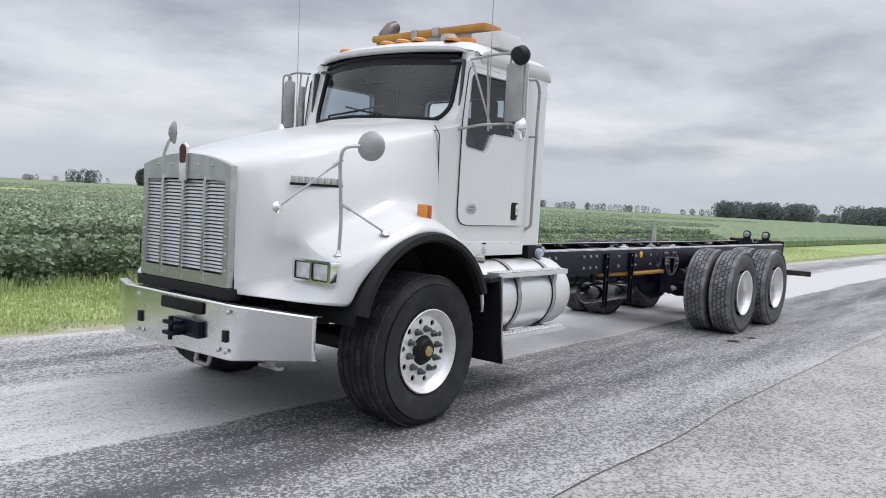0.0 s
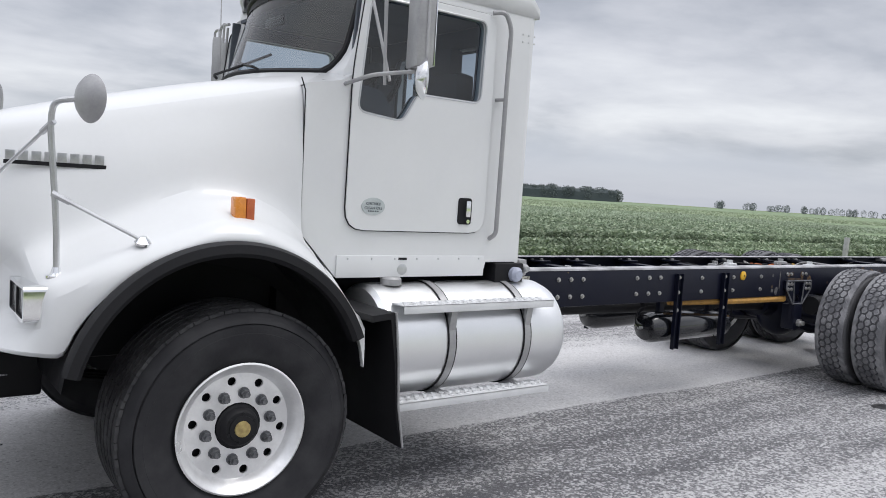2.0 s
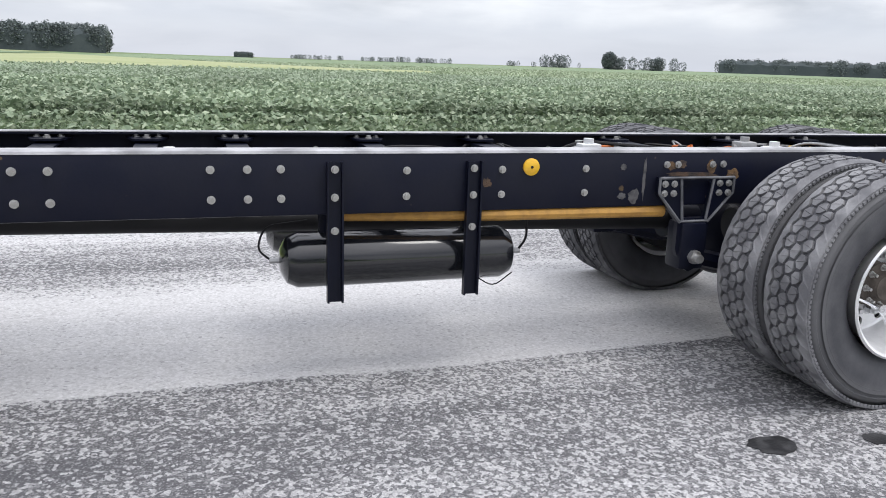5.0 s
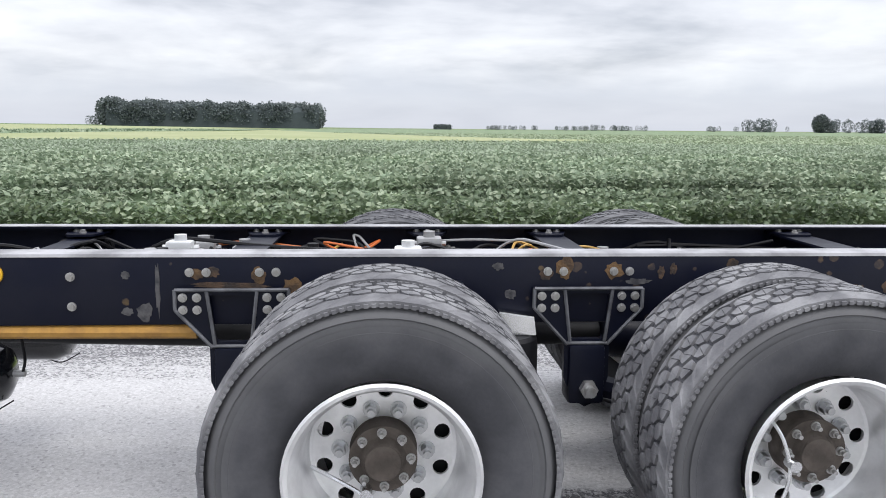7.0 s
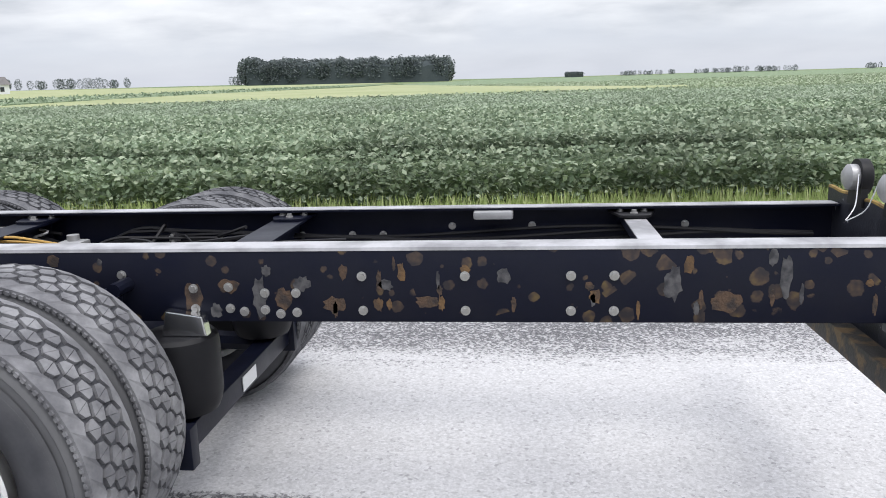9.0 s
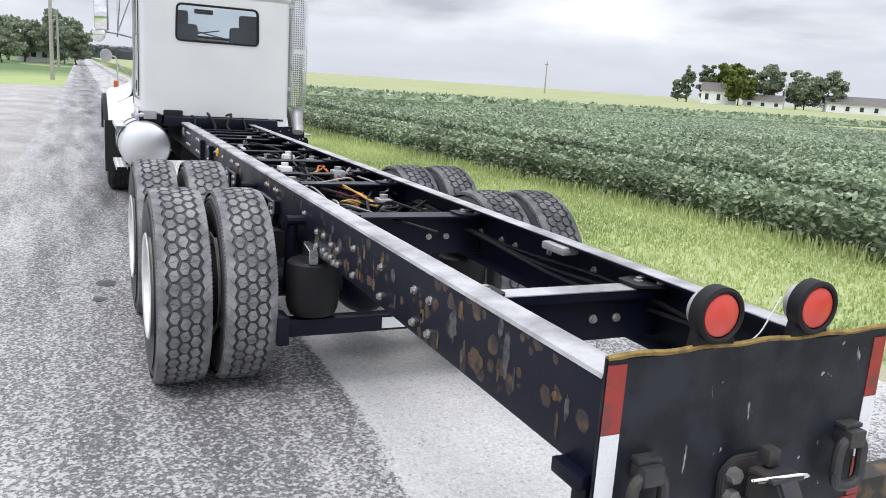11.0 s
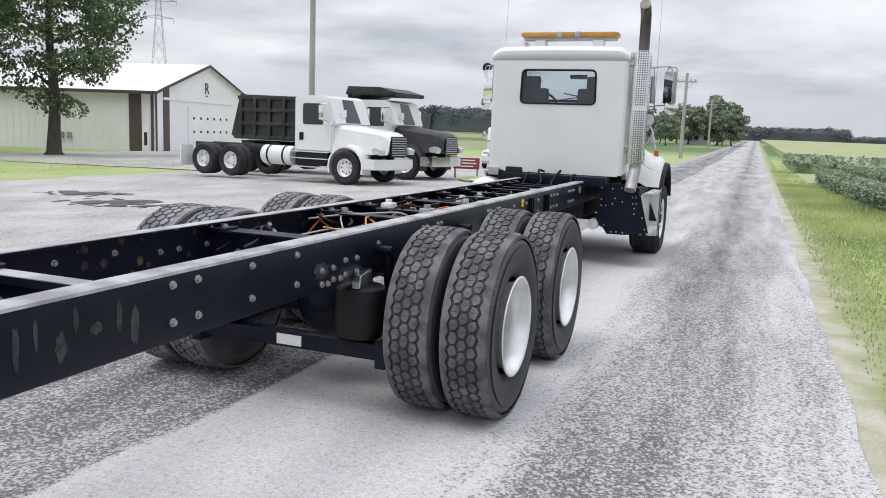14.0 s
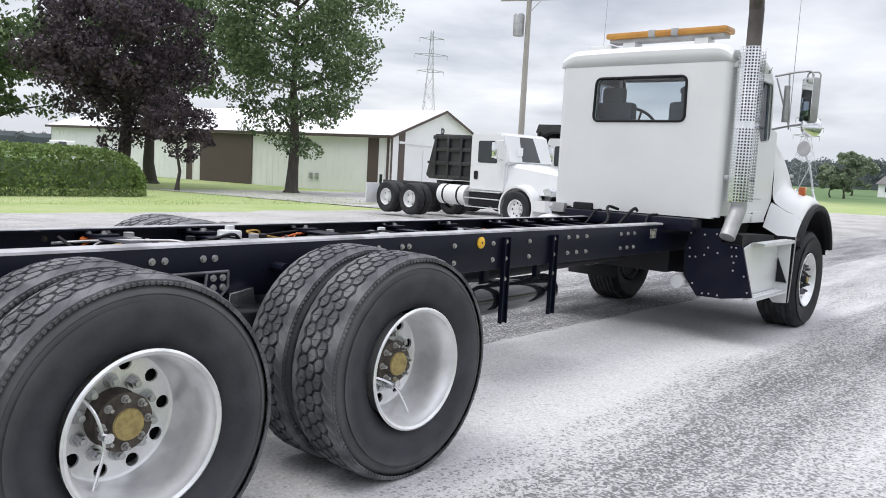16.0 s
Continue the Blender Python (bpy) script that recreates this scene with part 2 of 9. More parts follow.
def tyre_wall(name, base, second, dust):
    """Sidewall rubber, greyed by road dust towards the shoulder."""
    mt = material(name, base, 0.62, 0, second, 0.7, 5, 90, bump=0.06, spec=0.35)
    nt = mt.node_tree
    N, K = nt.nodes.new, nt.links.new
    b = nt.nodes["Principled BSDF"]
    was = b.inputs["Base Color"].links[0].from_socket
    tc, sep, com, le, n = (N("ShaderNode" + k) for k in ("TexCoord", "SeparateXYZ", "CombineXYZ", "VectorMath", "TexNoise"))
    K(tc.outputs["Object"], sep.inputs[0])
    K(sep.outputs[0], com.inputs[0])
    K(sep.outputs[2], com.inputs[2])
    le.operation = "LENGTH"
    K(com.outputs[0], le.inputs[0])
    n.inputs["Scale"].default_value, n.inputs["Detail"].default_value = 7, 6
    K(tc.outputs["Object"], n.inputs["Vector"])
    ad = N("ShaderNodeMath")
    ad.operation, ad.inputs[1].default_value = "MULTIPLY_ADD", 0.09
    K(n.outputs["Fac"], ad.inputs[0])
    K(le.outputs["Value"], ad.inputs[2])
    mr = N("ShaderNodeMapRange")
    mr.inputs[1].default_value, mr.inputs[2].default_value, mr.inputs[4].default_value = 0.44, 0.55, dust
    K(ad.outputs[0], mr.inputs[0])
    ab, my, mu = N("ShaderNodeMath"), N("ShaderNodeMapRange"), N("ShaderNodeMath")
    ab.operation, mu.operation = "ABSOLUTE", "MULTIPLY"
    K(sep.outputs[1], ab.inputs[0])
    my.inputs[1].default_value, my.inputs[2].default_value = 0.102, 0.118
    K(ab.outputs[0], my.inputs[0])
    K(mr.outputs[0], mu.inputs[0])
    K(my.outputs[0], mu.inputs[1])
    mr = mu
    mix = N("ShaderNodeMix")
    mix.data_type = "RGBA"
    mix.inputs[7].default_value = (0.16, 0.16, 0.165, 1)
    K(mr.outputs[0], mix.inputs[0])
    K(was, mix.inputs[6])
    K(mix.outputs[2], b.inputs["Base Color"])
    return mt


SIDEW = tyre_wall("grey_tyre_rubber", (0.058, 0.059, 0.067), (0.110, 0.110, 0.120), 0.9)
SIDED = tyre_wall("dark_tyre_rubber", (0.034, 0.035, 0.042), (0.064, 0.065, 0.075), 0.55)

# ---- large structure: ground, road, lot ----
def level(x, y):
    """The lie of the land: flat round the truck, falling gently towards the building."""
    dip = 0.034 * math.exp(-(x / 2.2) ** 2 - (y / 2.6) ** 4)      # shallow dip under the front axle
    return -0.018 * max(0.0, min(-y - 4.0, 40.0)) + 0.008 * max(0.0, min(-x - 40.0, 460.0)) - dip


def crop_edge(x):
    """Where the bean field begins beside the road."""
    return lerp(((-600, 3.9), (-60, 4.1), (-12, 5.1), (-4, 5.9), (1, 6.7), (6, 6.8), (12, 7.3), (400, 9.0)), x)


def ground_material():
    """Mown grass near the road, crops and pale stubble further away."""
    mt = material("grass_ground", (0.31, 0.39, 0.16), 0.9, 0, (0.38, 0.42, 0.22), 0.8, 0.35, 9, bump=0.5, bump_scale=14, fine_amount=0.35, spec=0.1)
    nt = mt.node_tree
    N, K = nt.nodes.new, nt.links.new
    b = nt.nodes["Principled BSDF"]
    was = b.inputs["Base Color"].links[0].from_socket
    tc, far = N("ShaderNodeTexCoord"), N("ShaderNodeTexNoise")
    mp = N("ShaderNodeMapping")
    mp.inputs["Scale"].default_value = (0.004, 0.011, 1)
    K(tc.outputs["Object"], mp.inputs[0])
    far.inputs["Scale"].default_value, far.inputs["Detail"].default_value = 1.0, 2
    K(mp.outputs[0], far.inputs["Vector"])
    ramp = N("ShaderNodeValToRGB")
    ramp.color_ramp.interpolation = "CONSTANT"
    e = ramp.color_ramp.elements
    e[0].position, e[0].color = 0.0, (0.12, 0.185, 0.085, 1)
    e[1].position, e[1].color = 0.52, (0.27, 0.29, 0.15, 1)
    e.new(0.6).color = (0.13, 0.195, 0.09, 1)
    K(far.outputs["Fac"], ramp.inputs[0])
    sep = N("ShaderNodeSeparateXYZ")
    K(tc.outputs["Object"], sep.inputs[0])
    le = N("ShaderNodeVectorMath")
    le.operation = "LENGTH"
    K(tc.outputs["Object"], le.inputs[0])
    mr = N("ShaderNodeMapRange")
    mr.inputs[1].default_value, mr.inputs[2].default_value = 60, 90
    K(le.outputs["Value"], mr.inputs[0])
    mix = N("ShaderNodeMix")
    mix.data_type = "RGBA"
    K(mr.outputs[0], mix.inputs[0])
    K(was, mix.inputs[6])
    K(ramp.outputs[0], mix.inputs[7])
    K(mix.outputs[2], b.inputs["Base Color"])
    return mt


def gravel_layers(mt_name, bands, speck, dark, light, scale_a=55.0, scale_b=170.0, bump=0.6, mottle=0.6, grain=(0.25, 1.9, 1), worn=None, cover=(0.06, 0.6, 1.0)):
    """Chip-sealed road or gravel: bands across y, mottled stains, and stone specks at two sizes."""
    mt = bpy.data.materials.new(mt_name)
    mt.use_nodes = True
    nt = mt.node_tree
    N, K = nt.nodes.new, nt.links.new
    b = nt.nodes["Principled BSDF"]
    b.inputs["Roughness"].default_value, b.inputs["Specular IOR Level"].default_value = 0.88, 0.25
    tc = N("ShaderNodeTexCoord")
    co = tc.outputs["Object"]
    sep, warp = N("ShaderNodeSeparateXYZ"), N("ShaderNodeTexNoise")
    K(co, sep.inputs[0])
    wm = N("ShaderNodeMapping")
    wm.inputs["Scale"].default_value = (0.3, 1.8, 1)
    K(co, wm.inputs[0])
    warp.inputs["Scale"].default_value, warp.inputs["Detail"].default_value, warp.inputs["Roughness"].default_value = 1.0, 8, 0.62
    K(wm.outputs[0], warp.inputs["Vector"])
    ws = N("ShaderNodeMath")
    ws.operation, ws.inputs[1].default_value, ws.inputs[2].default_value = "MULTIPLY_ADD", 0.34, -0.17
    K(warp.outputs["Fac"], ws.inputs[0])
    yy = N("ShaderNodeMath")
    yy.operation = "ADD"
    K(sep.outputs[1], yy.inputs[0])
    K(ws.outputs[0], yy.inputs[1])
    mr = N("ShaderNodeMapRange")
    y0, y1 = bands[0][0], bands[-1][0]
    mr.inputs[1].default_value, mr.inputs[2].default_value = y0, y1
    K(yy.outputs[0], mr.inputs[0])
    ramp = N("ShaderNodeValToRGB")
    e = ramp.color_ramp.elements
    for k, (y, v) in enumerate(bands):
        pos = (y - y0) / (y1 - y0)
        el = e[k] if k < 2 else e.new(pos)
        el.position, el.color = pos, (v, v, v, 1)
    K(mr.outputs[0], ramp.inputs[0])
    strip = ramp.outputs[0]
    if worn:        # the pale strip is worn greyer on one stretch
        mx, mn = N("ShaderNodeMapRange"), N("ShaderNodeMath")
        mx.inputs[1].default_value, mx.inputs[2].default_value, mx.inputs[3].default_value, mx.inputs[4].default_value = worn
        K(sep.outputs[0], mx.inputs[0])
        mn.operation = "MINIMUM"
        K(strip, mn.inputs[0])
        K(mx.outputs[0], mn.inputs[1])
        strip = mn.outputs[0]
    # coarse mottling
    mot = N("ShaderNodeTexNoise")
    mot.inputs["Scale"].default_value, mot.inputs["Detail"].default_value, mot.inputs["Roughness"].default_value = 1.1, 9, 0.68
    mm = N("ShaderNodeMapping")
    mm.inputs["Scale"].default_value = grain
    K(co, mm.inputs[0])
    K(mm.outputs[0], mot.inputs["Vector"])
    a1 = N("ShaderNodeMath")
    a1.operation, a1.inputs[1].default_value = "MULTIPLY_ADD", mottle
    K(mot.outputs["Fac"], a1.inputs[0])
    K(strip, a1.inputs[2])
    # how much of the dark binder is covered by pale chips
    cov, cov2 = N("ShaderNodeMapRange"), N("ShaderNodeMapRange")
    cov.inputs[1].default_value, cov.inputs[2].default_value = 0.22 + 0.5 * (mottle - 0.6), 1.02 + 0.5 * (mottle - 0.6)
    K(a1.outputs[0], cov.inputs[0])
    cov2.inputs[1].default_value, cov2.inputs[2].default_value, cov2.inputs[4].default_value = cover[0], cover[1], cover[2]
    K(cov.outputs[0], cov2.inputs[0])
    # stone chips at two sizes: a chip lies bare where its own chance is below the cover
    chips = []
    for size, soft_ in ((scale_a, 0.10), (scale_b * 0.75, 0.2)):
        v, sp, d, th = N("ShaderNodeTexVoronoi"), N("ShaderNodeSeparateColor"), N("ShaderNodeMath"), N("ShaderNodeMapRange")
        v.inputs["Scale"].default_value = size
        K(co, v.inputs["Vector"])
        K(v.outputs["Color"], sp.inputs[0])
        d.operation = "SUBTRACT"
        K(cov2.outputs[0], d.inputs[0])
        K(sp.outputs[0], d.inputs[1])
        th.inputs[1].default_value, th.inputs[2].default_value = -soft_, soft_
        K(d.outputs[0], th.inputs[0])
        chips.append((th, sp))
    two = N("ShaderNodeMix")
    two.inputs[0].default_value = 0.35
    K(chips[0][0].outputs[0], two.inputs[2])
    K(chips[1][0].outputs[0], two.inputs[3])
    part_ = N("ShaderNodeMix")
    part_.inputs[0].default_value = speck
    K(cov2.outputs[0], part_.inputs[2])
    K(two.outputs[0], part_.inputs[3])
    fr = N("ShaderNodeMix")
    fr.data_type = "RGBA"
    fr.inputs[6].default_value, fr.inputs[7].default_value = (*dark, 1), (*light, 1)
    K(part_.outputs[0], fr.inputs[0])
    # every chip has a shade of its own, and fine grit lies over all
    v2, tone, tone2, mul = N("ShaderNodeTexNoise"), N("ShaderNodeMapRange"), N("ShaderNodeMapRange"), N("ShaderNodeMath")
    v2.inputs["Scale"].default_value, v2.inputs["Detail"].default_value, v2.inputs["Roughness"].default_value = scale_b * 0.3, 5, 0.7
    K(co, v2.inputs["Vector"])
    tone.inputs[3].default_value, tone.inputs[4].default_value = 0.90, 1.10
    K(chips[0][1].outputs[1], tone.inputs[0])
    tone2.inputs[1].default_value, tone2.inputs[2].default_value, tone2.inputs[3].default_value, tone2.inputs[4].default_value = 0.3, 0.7, 0.84, 1.16
    K(v2.outputs["Fac"], tone2.inputs[0])
    mul.operation = "MULTIPLY"
    K(tone.outputs[0], mul.inputs[0])
    K(tone2.outputs[0], mul.inputs[1])
    col = N("ShaderNodeVectorMath")
    col.operation = "SCALE"
    K(fr.outputs[2], col.inputs[0])
    K(mul.outputs[0], col.inputs["Scale"])
    K(col.outputs[0], b.inputs["Base Color"])
    a3 = part_
    bp = N("ShaderNodeBump")
    bp.inputs["Strength"].default_value, bp.inputs["Distance"].default_value = bump, 0.006
    K(a3.outputs[0], bp.inputs["Height"])
    K(bp.outputs[0], b.inputs["Normal"])
    return mt


GRASS = ground_material()
ROAD = gravel_layers("chip_seal_road", ((-2.9, 0.26), (-2.3, 0.22), (-1.9, 0.13), (-1.6, 0.15), (-1.2, 0.03), (-0.75, 0.10), (-0.28, 0.12), (-0.21, 0.68), (0.95, 0.60), (1.5, 0.24), (2.0, 0.10), (2.45, 0.22), (3.2, 0.36)),
                     0.80, (0.078, 0.078, 0.086), (0.56, 0.555, 0.56), 70, 230, mottle=0.8, worn=(-3.0, 3.0, 0.27, 0.80), cover=(0.0, 0.64, 0.98))
LOT = gravel_layers("gravel_lot", ((-60, 0.22), (-12, 0.16), (-5.0, 0.16), (-3.4, 0.06), (-2.5, 0.02), (-2.2, 0.02)),
                    0.85, (0.14, 0.137, 0.136), (0.48, 0.47, 0.46), 60, 190, mottle=1.3, grain=(0.42, 0.6, 1), cover=(-0.5, 0.55, 1.0))


def sheet(name, xs, ys, z, mat_, label, category, edge=0.0):
    bm = bm_new()
    rows = []
    for x in xs:
        row = []
        for k, y in enumerate(ys(x) if callable(ys) else ys):
            j = edge * (noise.noise((x * 0.9, y, 3.1)) + 0.5 * noise.noise((x * 3.7, y, 1.7))) if edge and k in (0, len(ys(x) if callable(ys) else ys) - 1) else 0
            row.append((x, y + j, level(x, y) + z))
        rows.append(row)
    grid_mesh(bm, rows, flip=True)
    return tagged(part(name, bm, mat_), label, category, kind="structure")


def span(a, b, n):
    return [a + (b - a) * k / n for k in range(n + 1)]


far = [-3000, -1200, -600, -300, -150]
gx = far + span(-100, 60, 32) + [90, 150, 300, 600, 1200, 3000]
sheet("ground", gx, far[:-1] + [-150, -80, -44, -24, -14, -8, -4, 0, 4, 10, 20, 40, 80, 150, 300, 600, 1200, 3000], -0.03, GRASS,
      "flat farmland of grass, crops and pale stubble", "ground")
sheet("road", [-900, -400, -200, -120, -80] + span(-60, 40, 200) + [70, 150, 400], lambda x: (-2.45, -1, 0, 1, 2, 3.05), 0.0, ROAD,
      "weathered chip-sealed country road with dark and pale strips", "road", edge=0.045)


def shoulder_material():
    """Grit at the road's edge, then straw, then thin grass."""
    mt = material("straw_shoulder", (0.46, 0.44, 0.38), 0.95, 0, (0.34, 0.33, 0.23), 0.8, 3, 60, bump=0.5, bump_scale=50, fine_amount=0.4, spec=0.1)
    nt = mt.node_tree
    N, K = nt.nodes.new, nt.links.new
    b = nt.nodes["Principled BSDF"]
    was = b.inputs["Base Color"].links[0].from_socket
    tc, sep, n, ad, mr, mix = (N("ShaderNode" + k) for k in ("TexCoord", "SeparateXYZ", "TexNoise", "Math", "MapRange", "Mix"))
    K(tc.outputs["Object"], sep.inputs[0])
    n.inputs["Scale"].default_value, n.inputs["Detail"].default_value = 1.6, 8
    K(tc.outputs["Object"], n.inputs["Vector"])
    ad.operation, ad.inputs[1].default_value = "MULTIPLY_ADD", 0.9
    K(n.outputs["Fac"], ad.inputs[0])
    K(sep.outputs[1], ad.inputs[2])
    mr.inputs[1].default_value, mr.inputs[2].default_value = 3.55, 3.95
    K(ad.outputs[0], mr.inputs[0])
    mix.data_type = "RGBA"
    mix.inputs[7].default_value = (0.25, 0.29, 0.125, 1)
    K(mr.outputs[0], mix.inputs[0])
    K(was, mix.inputs[6])
    K(mix.outputs[2], b.inputs["Base Color"])
    return mt


STRAW = shoulder_material()
sheet("road_shoulder", [-900, -400, -200, -120, -80] + span(-60, 40, 200) + [70, 150, 400], lambda x: (2.85, 3.1, 3.75), -0.014, STRAW,
      "thin fringe of straw and grit beside the road", "ground", edge=0.06)
sheet("gravel_lot", span(-44, 48, 120), lambda x: [-36.5, -26, -16.6, -12, -8, -4, -2.2] if x < -13 else [-16.6, -15, -14, -12, -8, -4, -2.2], -0.006, LOT, "pale gravel yard beside the road", "ground", edge=0.35)

# ---- the truck ----
truck = thing("truck", "white cab truck with long bare black frame on the road", "truck")
AX1, AX2, RAIL, RZ0, RZ1, REAR = 6.13, 7.45, 0.435, 0.765, 1.030, 10.35


def tyre_profile(R, rim, half, bulge=0.02):
    """Tyre cross-section, rows of (radius, y)."""
    return [(rim, -half + 0.035), (rim + 0.03, -half + 0.012), (rim + 0.10, -half - bulge * 0.6), (rim + 0.17, -half - bulge), (R - 0.092, -half - bulge * 0.6), (R - 0.088, -half - bulge * 0.6 - 0.004), (R - 0.082, -half - bulge * 0.5 - 0.004), (R - 0.078, -half - bulge * 0.4),
            (R - 0.052, -half - 0.001), (R - 0.048, -half - 0.005), (R - 0.034, -half + 0.001), (R - 0.03, -half + 0.006), (R - 0.010, -half + 0.022), (R, -half + 0.05), (R + 0.004, 0), (R, half - 0.05), (R - 0.010, half - 0.022),
            (R - 0.03, half - 0.006), (R - 0.075, half + bulge * 0.4), (rim + 0.17, half + bulge), (rim + 0.10, half + bulge * 0.6), (rim + 0.03, half - 0.012), (rim, half - 0.035)]


def tread_blocks(R, half, cols, count):
    """Drive-tyre tread: interlocked hexagonal blocks between two solid shoulder ribs."""
    bm = bm_new()
    w, gap, da = 0.050, 0.0085, math.tau / count

    def piece(y, a, out, h):
        top, low = [], []
        for u, v in out:
            for lst, r2, k in ((top, R + h, 1.0 if len(out) == 5 else 0.965), (low, R - 0.006, 1.0)):
                rr = r2 - 0.012 * max(0.0, (abs(y + v) - 0.095) / 0.03)
                aa = a + u * k * da
                lst.append(bm.verts.new((rr * math.cos(aa), y + v, rr * math.sin(aa))))
        n = len(out)
        bm.faces.new(top[::-1])
        for j in range(n):
            bm.faces.new((low[j], top[j], top[(j + 1) % n], low[(j + 1) % n]))

    g = 0.085
    for c in (-1, 0, 1):
        for k in range(count):
            a = (k + (0.5 if c else 0.0)) * da
            q, p = w * 0.36 - gap, w * 0.66 - gap
            j = 0.09 * (-1) ** k
            piece(c * w, a, ((j - 0.013, p), (-j - 0.013, -p), (-0.5 + g, -q - 0.002), (-0.5 + g - j * 0.6, q)), 0.0125)
            piece(c * w, a, ((j + 0.013, p), (0.5 - g, q + 0.002), (0.5 - g + j * 0.6, -q), (-j + 0.013, -p)), 0.0118)
    for s_ in (-1, 1):
        for k in range(count):
            y0, y1 = w * 1.36 + gap, w * 1.66 + gap
            out = [(-0.5, s_ * y0), (0.0, s_ * y1), (0.5, s_ * y0), (0.5, s_ * (half + 0.006)), (-0.5, s_ * (half + 0.006))]
            piece(0.0, (k + 0.5) * da, out, 0.011)
        for k in range(count * 3):      # small lugs on the shoulder edge
            y0, y1 = half + 0.0065, half + 0.011
            piece(0.0, k * da / 3, [(-0.1, s_ * y0), (0.1, s_ * y0), (0.1, s_ * y1), (-0.1, s_ * y1)], 0.004)
    bmesh.ops.recalc_face_normals(bm, faces=bm.faces)
    return mesh_of(bm, "tread", False)


def rib_tread(R, half, ribs, count):
    """Straight ribs with small sipes for the steering tyres."""
    bm = bm_new()
    w = 2 * half / ribs
    for c in range(ribs):
        y0, y1 = -half + w * c + 0.006, -half + w * (c + 1) - 0.006
        n = count
        for k in range(n):
            a0, a1 = math.tau * k / n, math.tau * (k + 0.93) / n
            z = 0.004 * (k % 2)
            vs = []
            for r2 in (R - 0.004, R + 0.010):
                for a, y in ((a0, y0 + z), (a1, y0 + z), (a1, y1 - z), (a0, y1 - z)):
                    vs.append(bm.verts.new((r2 * math.cos(a), y, r2 * math.sin(a))))
            bm.faces.new(vs[4:])
            for j in range(4):
                bm.faces.new((vs[j], vs[(j + 1) % 4], vs[4 + (j + 1) % 4], vs[4 + j]))
    bmesh.ops.recalc_face_normals(bm, faces=bm.faces)
    return mesh_of(bm, "tread", False)


def holed_disc(bm, r0, r1, y, count, rh, rc, thick=0.012, n_hole=12):
    """A wheel disc in the plane y with round hand holes."""
    step = math.tau / count
    for k in range(count):
        ac = k * step
        hole, rim_out = [], []
        for j in range(n_hole):
            t = j * math.tau / n_hole
            hole.append((rc + rh * math.cos(t), rh * math.sin(t)))
            d = (math.cos(t), math.sin(t))
            # the outer boundary of this sector, in radius and arc
            ur, ua = (r1 - rc if d[0] > 0 else rc - r0), step / 2
            m_ = min(ur / abs(d[0]) if abs(d[0]) > 1e-6 else 9, ua * rc / abs(d[1]) if abs(d[1]) > 1e-6 else 9)
            rim_out.append((rc + d[0] * m_, d[1] * m_))
        corners = [(r1, ua * rc), (r0, ua * rc), (r0, -ua * rc), (r1, -ua * rc)]
        def put(p, dy):
            r, arc = p
            a = ac + arc / rc
            return bm.verts.new((r * math.cos(a), y + dy, r * math.sin(a)))
        hv, ov, hb = [put(p, 0) for p in hole], [put(p, 0) for p in rim_out], [put(p, thick) for p in hole]
        cv = [put(p, 0) for p in corners]
        for j in range(n_hole):
            i = (j + 1) % n_hole
            p, q = rim_out[j], rim_out[i]
            bm.faces.new((hv[j], ov[j], ov[i], hv[i]))
            bm.faces.new((hb[j], hv[j], hv[i], hb[i]))
            on_r = lambda s: abs(s[0] - r1) < 1e-6 or abs(s[0] - r0) < 1e-6
            if on_r(p) != on_r(q):
                far_c = min(range(4), key=lambda z: math.hypot(corners[z][0] - (p[0] + q[0]) / 2, corners[z][1] - (p[1] + q[1]) / 2))
                bm.faces.new((ov[j], cv[far_c], ov[i]))
    bmesh.ops.remove_doubles(bm, verts=bm.verts, dist=2e-4)
    bmesh.ops.recalc_face_normals(bm, faces=bm.faces)


def nuts(bm, count, rc, y0, y1, r, off=0.5, cap=True):
    for k in range(count):
        a = (k + off) * math.tau / count
        x, z = rc * math.cos(a), rc * math.sin(a)
        rod(bm, (x, y0, z), (x, y1, z), r, 6)
        if cap:
            rod(bm, (x, y1, z), (x, y1 - 0.018, z), r * 0.62, 8)
    return bm


# shared wheel meshes, outer side towards -y
R_F, R_R, RIMR = 0.497, 0.512, 0.274
FT = spin(bm_new(), tyre_profile(R_F, RIMR, 0.188, 0.016), 72)
front_tyre = mesh_of(FT, "tyre")
front_tread = rib_tread(R_F, 0.165, 6, 96)
rear_tyre = mesh_of(spin(bm_new(), tyre_profile(R_R, RIMR, 0.125, 0.012), 72), "tyre")
rear_tread = tread_blocks(R_R, 0.118, 5, 48)

field_tyre, field_tread = rear_tyre.copy(), rear_tread.copy()
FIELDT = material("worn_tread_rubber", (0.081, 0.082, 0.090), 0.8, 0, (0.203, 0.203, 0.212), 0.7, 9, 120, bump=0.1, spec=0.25)

